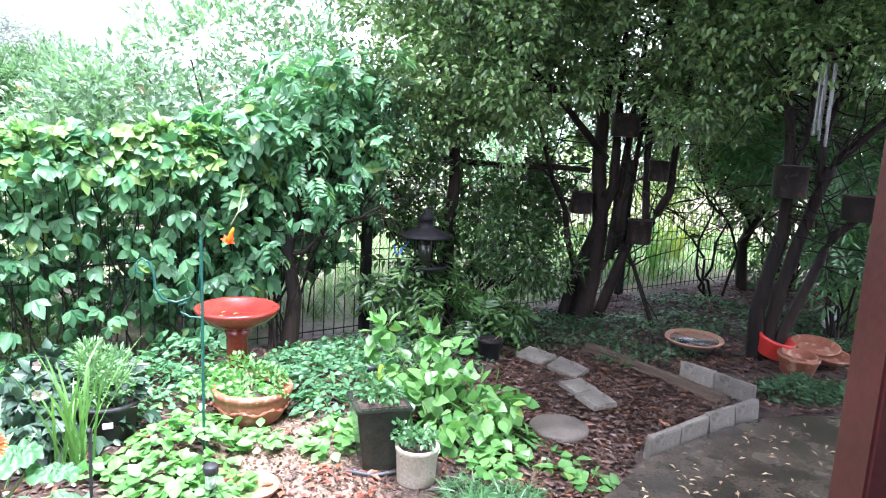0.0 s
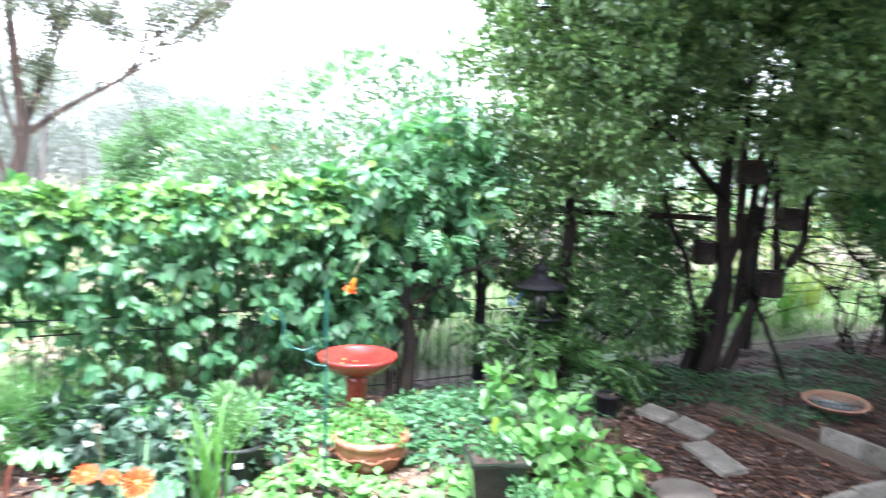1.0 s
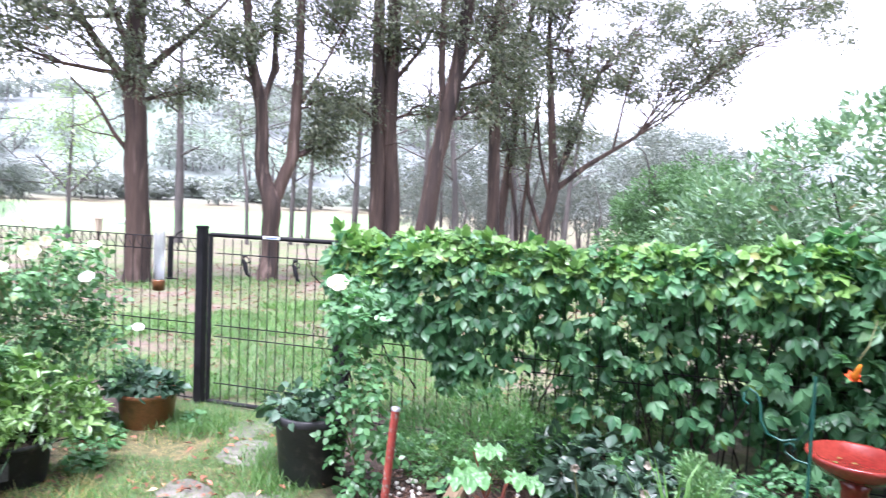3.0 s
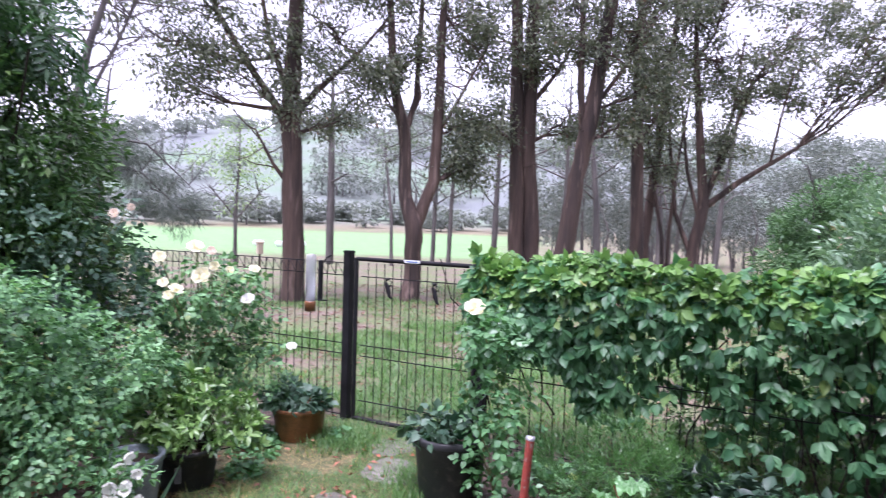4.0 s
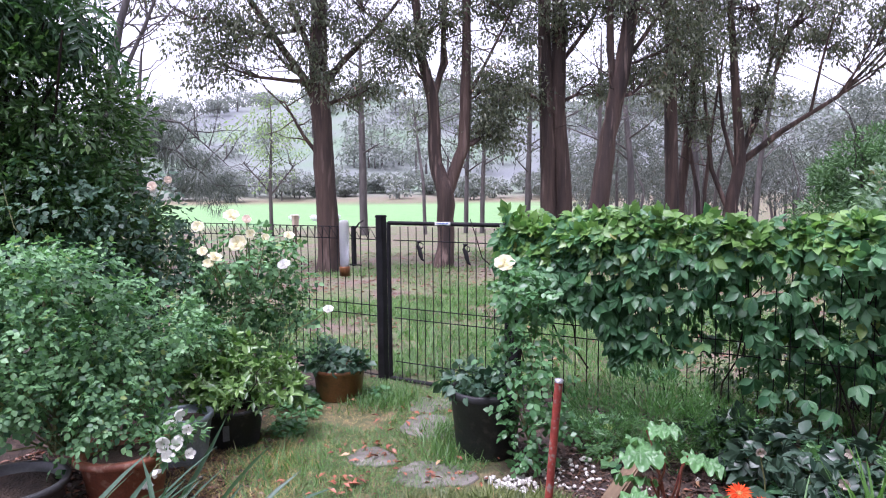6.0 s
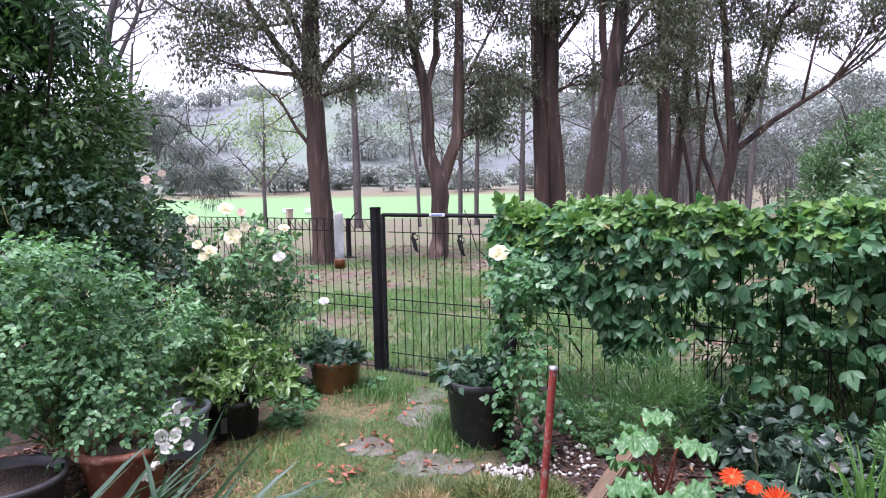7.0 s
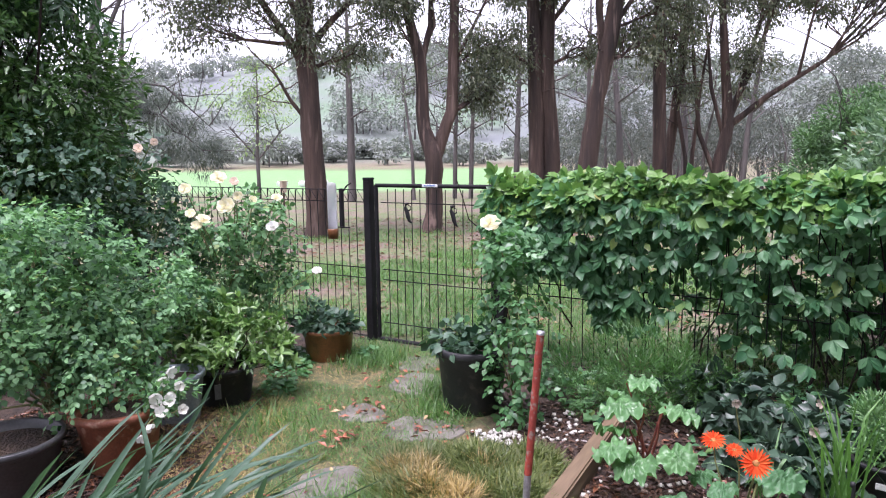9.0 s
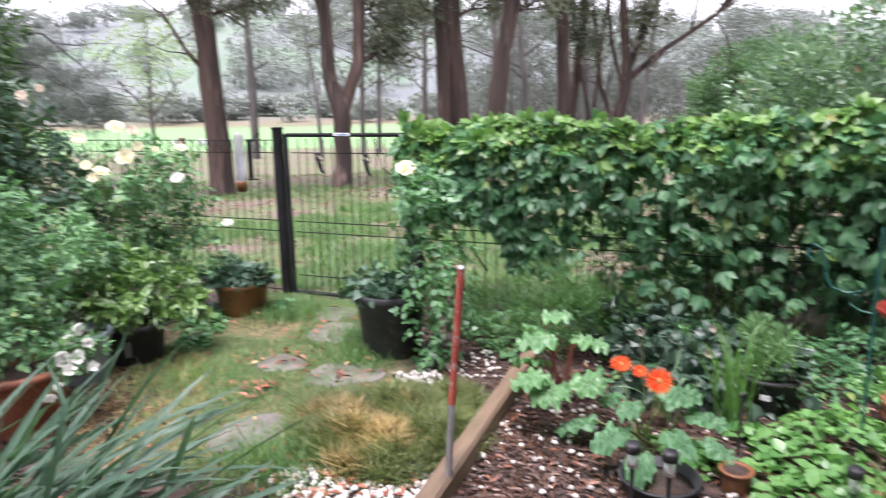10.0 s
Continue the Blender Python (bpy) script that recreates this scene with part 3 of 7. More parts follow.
def fence_run(s0, s1, label):
    f = thing("fence", label, "fence", on_fence(s0), FENCE_TURN, group="garden fence")
    for k in range(int((s1 - s0) / 0.075) + 1):
        part("upright_wire", m_upright, M_WIRE, f, m=pose(k * 0.075, 0, 0.0))
    for z in WIRES:
        part("cross_wire", tube_mesh("cross_wire", [[(0, 0.003, z, 0.004), (s1 - s0, 0.003, z, 0.004)]], M_WIRE), M_WIRE, f)
    zig = [[(k * 0.075, 0, 1.06, 0.003), (k * 0.075 + 0.0375, -0.03, 1.15, 0.003), (k * 0.075 + 0.075, 0, 1.06, 0.003)] for k in range(int((s1 - s0) / 0.075))]
    part("rolled_top", tube_mesh("rolled_top", zig, M_WIRE, 4), M_WIRE, f)
    return f


def fence_post(s, h=1.22, w=0.06):
    p = thing("fence_post", "square black steel fence post with cap", "fence post", on_fence(s, 0.0), FENCE_TURN, group="fence posts")
    part("post", box(w, w, h, bevel=0.004), M_WIRE, p)
    part("cap", box(w + 0.008, w + 0.008, 0.022, (0, 0, h), 0.006), M_WIRE, p)


fence_run(-5.4, -0.05, "black wire mesh fence with rolled top beside roses")
fence_run(1.09, 4.9, "black wire mesh fence overgrown with green creeper")
fence_run(4.95, 10.5, "black wire mesh fence behind shady garden trees")
for s in (-5.4, -2.7, -0.03, 1.05, 4.92, 7.6, 10.5):
    fence_post(s)

gate = thing("garden_gate", "closed black wire mesh garden gate", "gate", on_fence(0.06), FENCE_TURN)
for x in (-0.022, 0.93):
    part("stile", tube_mesh("stile", [[(x, 0, 0.02, 0.016), (x, 0, 1.19, 0.016)]], M_WIRE, 10), M_WIRE, gate)
for z in (0.03, 1.185):
    part("rail", tube_mesh("rail", [[(-0.022, 0, z, 0.015), (0.93, 0, z, 0.015)]], M_WIRE, 10), M_WIRE, gate)
for k in range(12):
    part("upright_wire", m_gate_upright, M_WIRE, gate, m=pose(0.08 + k * 0.069, 0, 0.04))
for z in (0.16, 0.485, 0.563, 1.06):
    part("cross_wire", tube_mesh("cross_wire", [[(0.02, 0.003, z, 0.004), (0.925, 0.003, z, 0.004)]], M_WIRE), M_WIRE, gate)
lab = part("label_plate", box(0.125, 0.004, 0.022, (0.45, -0.02, 1.178), 0.001), M_WHITEPLASTIC, gate, "small white plate with a blue bar")
M_BLUE = surface("blue_ink", (0.05, 0.15, 0.42), (0.07, 0.18, 0.48), scale=30)
part("printed_bar", box(0.09, 0.002, 0.006, (0.45, -0.0235, 1.186), 0), M_BLUE, lab)


def gecko(x, z):
    g = thing("gate_ornament", "small dark cast metal curl hung on the gate wires", "ornament", on_fence(0.06 + x, -0.012, z), FENCE_TURN, group="gate ornaments")
    part("body", tube_mesh("body", [[(0.01, 0, 0.075, 0.006), (-0.018, 0, 0.07, 0.014), (-0.022, 0, 0.045, 0.012), (-0.008, 0, 0.02, 0.016), (0.002, 0, -0.02, 0.016), (0.012, 0, -0.05, 0.011), (0.03, 0, -0.065, 0.004)]], M_WIRE, 8), M_WIRE, g)
    part("curl", tube_mesh("curl", [[(0.0, 0, 0.02, 0.005), (0.022, 0, 0.03, 0.005), (0.024, 0, 0.055, 0.004), (0.006, 0, 0.062, 0.004)]], M_WIRE, 6), M_WIRE, g)


gecko(0.26, 0.985)
gecko(0.635, 0.975)

# bird feeder tube on the fence beside the gate
tf = thing("hanging_seed_feeder", "clear plastic seed tube with tan base hung on the fence", "bird feeder", on_fence(-0.33, -0.06, 0.78), FENCE_TURN)
part("tube", lathe([(0.036, 0.06), (0.036, 0.40), (0.030, 0.42), (0.0, 0.425)], 20), glass, tf, "clouded clear tube")
part("base", lathe([(0.0, 0.0), (0.04, 0.0), (0.042, 0.065), (0.038, 0.075), (0.0, 0.075)], 20), M_BROWNGLAZE, tf, "brown base")
part("bracket", box(0.03, 0.03, 0.30, (0.075, 0.02, 0.08), 0.004), M_WIRE, tf)
part("perch", tube_mesh("perch", [[(0.05, 0, 0.09, 0.005), (0.16, 0, 0.09, 0.005)]], M_WIRE), M_WIRE, tf)
part("strap", tube_mesh("strap", [[(0.07, 0.03, 0.34, 0.006), (0.12, 0.03, 0.40, 0.006), (0.16, 0.03, 0.42, 0.006)]], M_WIRE), M_WIRE, tf)

# red-brown timber post of the verandah
vp = thing("verandah_post", "red-brown painted square timber verandah post", "post", (0.897, 1.26, 0.028), 8)
part("shaft", box(0.09, 0.09, 2.5, bevel=0.006), M_REDPAINT, vp)
part("foot", box(0.11, 0.11, 0.03, bevel=0.004), M_GALV, vp)


# unseen plain house wall and verandah roof behind, sized to shade patio and bed
hs = tagged(new("house"), "unseen plain dark house wall and verandah roof, added to block light", "house", kind="structure")
part("wall", box(7.2, 0.2, 2.7, (3.5, -2.0, 0.0), 0.01), M_HOUSE, hs)
part("roof", box(7.4, 3.7, 0.08, (3.4, -0.3, 2.53), 0.01), M_HOUSE, hs)


# ---- creeper on the fence ----
def creeper(name, s0, s1, top, n, label, low, mat, leaf=0.115):
    """Palmate creeper hung over a stretch of fence; low(s) gives how far down it hangs."""
    t = thing(name, label, "creeper", on_fence(s0))
    base = np.array(on_fence(s0))
    s = rng.uniform(s0, s1, n)
    lo = low(s)
    u = rng.random(n) ** 0.8
    topz = top + 0.055 * wave(s, s * 0.3, 5.0) + 0.03 * wave(s, s, 13.0)
    z = lo + (topz - lo) * u
    keep = rng.random(n) < np.clip(1.15 - 0.9 * (np.sin(7 * s + 3 * np.sin(9 * z)) > 0.55) * (z < top - 0.3) - 0.6 * (z < top - 0.40 + 0.10 * wave(s, s, 4.0)) * smooth(1.7, 2.1, s) * smooth(3.6, 3.2, s), 0.2, 1)
    s, z, topz = s[keep], z[keep], topz[keep]
    n = len(s)
    thick = 0.10 + 0.11 * np.sin(np.clip((topz - z) / 0.5, 0, 1) * 2.4) + 0.05 * wave(s, z * 3, 6.0)
    off = -rng.uniform(0.25, 1.0, n) * np.abs(thick) - 0.01
    back = rng.random(n) < 0.22 + (0.5 + 0.15 * (s > 2.8)) * smooth(1.8, 2.2, s) * (z < top - 0.2)
    off = np.where(back, rng.uniform(0.03, 0.38, n), off)
    p = np.stack([FENCE_O[0] + s * FENCE_D[0] + off * FENCE_N[0], FENCE_O[1] + s * FENCE_D[1] + off * FENCE_N[1], z], -1) - base
    outw = np.array([-FENCE_N[0], -FENCE_N[1], 0.0]) * np.where(back, -1, 1)[:, None]
    hi = smooth(0.34, 0.02, topz - z)[:, None]
    d = outw * (0.45 + 0.2 * hi) + np.array([0, 0, -0.75]) * (1 - 0.75 * hi) + np.array([0, 0, 0.25]) * hi + rng.normal(0, 0.34, p.shape)
    nn = outw * (0.9 - 0.15 * hi) * np.where(back, -0.6, 1)[:, None] + np.array([0, 0, 0.7]) + rng.normal(0, 0.34, p.shape)
    ln = leaf * rng.uniform(0.6, 1.15, n)
    # lighter leaves near the top: young growth plus painted sky light
    young = (topz - z < 0.26) & (rng.random(n) < 0.85 - 2.2 * (topz - z))
    for which, m, nm in ((~young, mat, "leaves"), (young, M_VINE_TOP, "young_lit_leaves")):
        if which.sum():
            q = palmate(p[which], d[which], nn[which], ln[which], 5, 52)
            part(nm, leaves(nm, *q, 0.56, m, VINE), m, t)
    lines = []
    for _ in range(int((s1 - s0) * 7)):
        a = rng.uniform(s0, s1)
        b = a + rng.uniform(-0.5, 0.5)
        q0, q1 = np.array(on_fence(a, -0.03, max(0.0, float(low(np.array([a]))[0]) - rng.uniform(0, 0.4)))) - base, np.array(on_fence(b, -0.05, top - 0.05)) - base
        lines.append(wander(q0, q1, 0.006, 0.003, 7, 0.06))
    tagged(part("stem_tangle", tube_mesh("stem_tangle", lines, M_BARK, 5), M_BARK, t), kind="stuff")
    return t


creeper("fence_creeper", 1.03, 3.25, 1.275, 3200, "dense green five-fingered creeper hung over the wire fence",
        lambda s: 0.66 - 0.30 * smooth(1.6, 1.8, s) * smooth(2.4, 2.2, s) - 0.42 * smooth(2.2, 2.6, s), M_VINE, 0.098)
creeper("fence_creeper", 3.2, 4.75, 1.28, 2100, "green creeper covering fence behind the red bird bath",
        lambda s: 0.10 + 0.30 * smooth(3.9, 4.2, s), M_VINE, 0.105)


# ---- shrubs and trees near the garden ----
def shrub(name, label, category, at, balls, count, size, n, leaf, width, mat, shape=SIMPLE, stems=8, stem_r=0.01, stem_mat=None, group="", **more):
    t = thing(name, label, category, at, group=group)
    part("foliage", crown("foliage", balls, count, size, n, leaf, width, mat, shape, **more), mat, t)
    if stems:
        lines = []
        for k in range(stems):
            b = balls[k % len(balls)]
            end = np.array(b[:3]) + rng.normal(0, 0.5, 3) * np.array(b[3:])
            lines.append(wander((rng.normal(0, 0.03), rng.normal(0, 0.03), 0.0), end, stem_r, stem_r * 0.3, 6, 0.08))
        tagged(part("stem_tangle", tube_mesh("stem_tangle", lines, stem_mat or M_BARK, 6), stem_mat or M_BARK, t), kind="stuff")
    return t


# dark undergrowth behind the creeper
shrub("fence_undergrowth", "dark olive undergrowth behind the creeper fence", "shrub", on_fence(3.0, 0.75),
      [(-0.45, -0.35, 0.35, 0.35, 0.3, 0.4), (0.0, 0.0, 0.42, 0.4, 0.3, 0.45), (0.4, 0.3, 0.45, 0.4, 0.3, 0.45), (0.8, 0.6, 0.4, 0.4, 0.3, 0.4)], 170, 0.1, 7000, 0.05, 0.42, M_DARK, stems=14, stem_r=0.008)
# laurel-like bush with red new growth beyond the fence
shrub("laurel_bush", "tall grey-green bush with reddish new shoots behind fence", "bush", (-1.45, 4.75, 0),
      [(0, 0, 1.45, 0.8, 0.65, 0.78), (0.55, 0.1, 1.55, 0.5, 0.5, 0.7), (-0.7, -0.1, 1.05, 0.6, 0.6, 0.75), (-1.3, 0.0, 1.1, 0.45, 0.45, 0.6), (-1.0, 0.05, 1.3, 0.4, 0.4, 0.5), (-0.2, 0, 0.7, 0.5, 0.5, 0.6)], 460, 0.15, 22000, 0.066, 0.45, M_BUSH, stems=7, stem_r=0.016, droop=-0.2)
# trumpet creeper climbing the bush
shrub("trumpet_creeper", "trumpet creeper with feathered leaves climbing over the bush", "creeper", (-1.0, 3.98, 0),
      [(-0.15, 0.0, 1.15, 0.32, 0.2, 0.28), (0.2, 0.12, 1.3, 0.36, 0.25, 0.38), (0.35, 0.05, 1.12, 0.28, 0.2, 0.25), (-0.16, -0.05, 0.7, 0.18, 0.12, 0.3), (0.5, 0.2, 1.55, 0.3, 0.2, 0.25)], 100, 0.11, 420, 0.145, 0.42, M_VINE, BROAD,
      stems=5, stem_r=0.009, kindof=pinnate, droop=0.6)
shrub("bush_creeper", "five-fingered green creeper climbing into the bush", "creeper", (-0.95, 3.98, 0),
      [(-0.2, -0.08, 1.3, 0.3, 0.15, 0.22), (0.15, 0.05, 1.55, 0.3, 0.18, 0.22), (0.0, -0.1, 0.98, 0.25, 0.12, 0.2), (-0.15, -0.12, 0.62, 0.16, 0.1, 0.22), (0.42, 0.15, 1.3, 0.2, 0.15, 0.25)], 70, 0.1, 330, 0.115, 0.56, M_VINE, VINE,
      stems=4, stem_r=0.008, kindof=palmate, droop=0.9)
tr = thing("trumpet_flower", "orange-red trumpet flower hung from the creeper", "flower", (-1.09, 3.50, 0.735))
part("tube", lathe([(0.006, 0.09), (0.011, 0.06), (0.014, 0.03), (0.02, 0.01)], 12), M_TRUMPET, tr, "orange tube", m=pose(0, 0, 0, 20, 25, 0))
lob = leaves("lobe", np.zeros((5, 3)), np.array([(math.cos(a), math.sin(a), 0.1) for a in np.arange(5) * 1.2566]), np.tile([0, 0, 1.0], (5, 1)), 0.042, 0.8, M_GERBERA, BROAD)
part("lobes", lob, M_GERBERA, tr, "red lobes", m=pose(-0.004, 0.004, 0.008, 200, 25, 0))
part("stalk", tube_mesh("stalk", [[(0.02, -0.02, 0.09, 0.004), (0.05, 0.0, 0.16, 0.003), (0.06, 0.05, 0.28, 0.003)]], M_STEM), M_STEM, tr)


def limbs(name, mat, lines, parent, sides=10):
    """Trunk and limbs, each its own part."""
    for k, line in enumerate(lines):
        rough = [(x + rng.normal(0, r * 0.12), y + rng.normal(0, r * 0.12), z, r) for x, y, z, r in line]
        fine = []
        for a, b in zip(rough, rough[1:]):
            for s in (0, 0.25, 0.5, 0.75):
                q = [a[i] + (b[i] - a[i]) * s for i in range(4)]
                fine.append((q[0] + rng.normal(0, 0.05 * q[3]), q[1] + rng.normal(0, 0.05 * q[3]), q[2], q[3] * rng.uniform(0.94, 1.06)))
        fine.append(rough[-1])
        part("trunk" if k == 0 else "limb", tube_mesh("limb", [fine], mat, sides), mat, parent)


def near_tree(label, at, lines, balls, count, size, n, leaf, mat, twig=60, girth=1.0, shoots=0):
    t = thing("garden_tree", label, "tree", at, group="garden trees")
    loc = [[(x - at[0], y - at[1], z - at[2], r * girth) for x, y, z, r in l] for l in lines]
    limbs("limb", M_BARK, loc, t)
    loc += [wander((rng.normal(0, 0.08), rng.normal(0, 0.06), rng.uniform(0, 0.5)), (rng.normal(0.1, 0.5), rng.normal(0, 0.35), rng.uniform(1.9, 2.6)), 0.03, 0.008, 8, 0.05) for _ in range(shoots)]
    for line in loc[len(loc) - shoots:]:
        part("stem", tube_mesh("stem", [line], M_BARK, 7), M_BARK, t)
    tw = []
    for l in loc:
        tw += twigs(l, twig // len(loc), 0.55, 0.007, 0.4)
    tagged(part("twig_tangle", tube_mesh("twig_tangle", tw, M_BARK, 5), M_BARK, t), kind="stuff")
    part("crown", crown("crown", [(b[0] - at[0], b[1] - at[1], *b[2:]) for b in balls], count, size, n, leaf, 0.52, mat, droop=0.15), mat, t)
    return t


near_tree("dark multi-stemmed garden tree with small glossy leaves", (1.1, 5.1, 0),
          [[(1.07, 5.1, -0.05, 0.088), (1.13, 5.1, 0.35, 0.068), (1.17, 5.1, 0.75, 0.058), (1.13, 5.1, 1.17, 0.052), (1.12, 5.1, 1.58, 0.045), (1.15, 5.12, 2.06, 0.036), (1.11, 5.15, 2.8, 0.018)],
           [(0.93, 5.14, -0.04, 0.055), (1.01, 5.12, 0.34, 0.045), (1.11, 5.09, 0.61, 0.04), (1.24, 5.07, 1.05, 0.036), (1.23, 5.07, 1.51, 0.03), (1.2, 5.0, 2.3, 0.014)],
           [(1.20, 5.1, 0.05, 0.045), (1.39, 5.08, 0.63, 0.038), (1.54, 5.06, 0.81, 0.034), (1.64, 5.04, 1.03, 0.03), (1.65, 5.02, 1.41, 0.024), (1.7, 4.95, 2.1, 0.012)],
           [(1.26, 5.1, 0.5, 0.034), (1.30, 5.12, 1.05, 0.03), (1.34, 5.12, 1.47, 0.026), (1.38, 5.1, 2.2, 0.013)],
           [(1.50, 5.06, 0.8, 0.028), (1.46, 5.06, 1.31, 0.024), (1.46, 5.06, 1.68, 0.02), (1.5, 5.0, 2.3, 0.01)],
           [(1.63, 5.0, -0.02, 0.018), (1.44, 5.06, 0.46, 0.016), (1.32, 5.1, 0.67, 0.013)],
           [(1.17, 5.1, 1.25, 0.029), (0.7, 4.8, 1.7, 0.021), (0.2, 4.6, 2.1, 0.015), (-0.2, 4.5, 2.5, 0.008)]],
          [(-0.15, 4.55, 1.95, 0.55, 0.5, 0.55), (0.45, 4.55, 2.0, 0.65, 0.55, 0.6), (1.1, 4.95, 2.25, 0.75, 0.55, 0.55), (0.3, 4.7, 2.7, 1.0, 0.8, 0.7), (1.65, 4.55, 1.95, 0.45, 0.45, 0.5), (0.8, 5.4, 2.4, 1.4, 0.9, 0.8), (0.6, 4.6, 3.3, 1.3, 1.1, 0.6), (-0.38, 4.3, 1.5, 0.3, 0.25, 0.4), (0.1, 4.4, 1.4, 0.4, 0.3, 0.3), (0.55, 4.45, 1.55, 0.35, 0.3, 0.25), (0.2, 5.6, 1.85, 0.8, 0.4, 0.35), (1.1, 6.0, 2.5, 1.6, 0.6, 0.7), (0.2, 5.6, 2.6, 0.9, 0.5, 0.6), (1.2, 5.9, 1.75, 1.1, 0.35, 0.4)],
          980, 0.14, 88000, 0.052, M_TREE_NEAR, 170, 1.0, 2)
# extra foliage overhead, mostly out of view, added to shade bed and patio
uc = crown("added_shade_crown", [(2.2, 6.1, 3.3, 1.3, 0.9, 0.5), (0.9, 5.6, 3.4, 1.2, 0.8, 0.4), (1.4, 2.5, 3.3, 0.95, 0.9, 0.4), (2.8, 2.4, 3.3, 1.2, 1.0, 0.4), (1.6, 3.7, 3.4, 1.2, 0.9, 0.5), (3.2, 3.6, 3.3, 1.3, 1.0, 0.5), (0.9, 4.4, 3.6, 1.0, 0.9, 0.4), (3.4, 4.8, 3.3, 1.2, 1.2, 0.6)], 600, 0.25, 72000, 0.15, 0.55, M_TREE_NEAR)
fork = near_tree("dark forked garden tree with bare lower limbs", (2.15, 4.4, 0),
          [[(2.12, 4.42, -0.06, 0.062), (2.11, 4.41, 0.33, 0.05), (2.15, 4.4, 0.56, 0.046), (2.2, 4.4, 0.86, 0.042), (2.19, 4.4, 1.15, 0.037), (2.17, 4.42, 1.5, 0.03), (2.09, 4.42, 1.91, 0.022), (1.99, 4.4, 2.5, 0.011)],
           [(2.18, 4.42, -0.02, 0.05), (2.24, 4.4, 0.49, 0.042), (2.30, 4.36, 0.83, 0.039), (2.35, 4.34, 1.12, 0.036), (2.41, 4.31, 1.32, 0.03), (2.56, 4.26, 1.49, 0.024), (2.9, 4.2, 1.85, 0.013)],
           [(2.23, 4.4, 0.02, 0.040), (2.38, 4.37, 0.52, 0.032), (2.47, 4.34, 0.84, 0.028), (2.59, 4.3, 0.97, 0.022), (2.9, 4.2, 1.25, 0.012)],
           [(2.35, 4.34, 1.14, 0.026), (2.35, 4.36, 1.44, 0.022), (2.41, 4.36, 1.72, 0.016), (2.42, 4.35, 2.3, 0.008)],
           [(2.2, 4.4, 1.2, 0.022), (2.27, 4.42, 1.47, 0.017), (2.28, 4.42, 1.75, 0.012), (2.3, 4.4, 2.3, 0.006)]],
          [(2.1, 4.4, 2.25, 0.7, 0.6, 0.5), (2.8, 4.2, 2.15, 0.7, 0.6, 0.5), (1.75, 4.75, 1.75, 0.35, 0.4, 0.35), (2.4, 4.6, 2.8, 1.0, 0.8, 0.6), (3.0, 5.2, 2.5, 1.2, 1.0, 0.8), (2.3, 3.8, 3.0, 1.2, 0.8, 0.6), (2.15, 4.1, 1.95, 0.35, 0.3, 0.18)],
          560, 0.14, 40000, 0.054, M_TREE_NEAR, 120, 1.0, 0)
part("added_shade_crown", uc, M_TREE_NEAR, fork, m=pose(-2.15, -4.4, 0))
near_tree("thin crooked dark tree beside the back fence", (2.97, 6.72, 0),
          [[(2.98, 6.72, -0.03, 0.06), (2.94, 6.74, 0.48, 0.045), (3.03, 6.7, 0.71, 0.04), (2.82, 6.78, 0.92, 0.035), (2.55, 6.85, 1.18, 0.028), (2.3, 6.8, 1.6, 0.012)],
           [(2.96, 6.73, 0.42, 0.035), (2.98, 6.72, 0.76, 0.03), (2.89, 6.76, 1.2, 0.025), (2.7, 6.8, 1.65, 0.012)],
           [(3.03, 6.7, 0.7, 0.03), (3.25, 6.6, 1.1, 0.022), (3.4, 6.5, 1.7, 0.01)]],
          [(2.6, 6.75, 1.75, 0.7, 0.6, 0.5), (3.3, 6.5, 1.75, 0.6, 0.6, 0.55), (2.9, 6.6, 2.4, 1.0, 0.8, 0.6), (2.35, 6.6, 1.4, 0.45, 0.3, 0.3), (3.1, 6.45, 1.2, 0.55, 0.3, 0.4)],
          340, 0.16, 15000, 0.07, M_TREE_NEAR, 70)


# ---- gum trees of the paddock ----
def bunches(balls, loc, n, spread=0.2):
    """Branches from the limbs into each leafy mass, twigs from those, and bunches of leaf spots at the twig ends."""
    pts = np.array([q for l in loc for q in l])
    wood, cs, rs = [], [], []
    for b in balls:
        c, rad = np.array(b[:3]), np.array(b[3:])
        gap = np.linalg.norm(pts[:, :3] - c, axis=1) + 1.2 * np.maximum(0, pts[:, 2] - c[2] + 0.2) + 8.0 * (pts[:, 3] < 0.025)
        q = pts[int(gap.argmin())]
        main = wander(q[:3], c + rng.normal(0, 0.15, 3) * rad, min(0.045, q[3] * 0.6), 0.012, 6, 0.08)
        wood.append(main)
        mp = np.array(main)[:, :3]
        for _ in range(int(10 + 15 * float(np.prod(rad)) ** 0.67)):
            e = c + unit(rng.normal(size=3)) * rad * rng.uniform(0.3, 1.05)
            k = rng.integers(2, len(mp))
            wood.append(wander(mp[k], e, 0.011, 0.003, 4, 0.09))
            cs.append(e)
            rs.append(spread * rng.uniform(0.55, 1.45))
    cs, rs = np.array(cs), np.array(rs)
    k = rng.choice(len(cs), n, p=rs**2 / (rs**2).sum())
    w = rng.normal(size=(n, 3))
    p = cs[k] + w * rs[k][:, None] * np.array([0.6, 0.6, 0.5])
    return wood, p, unit(w)


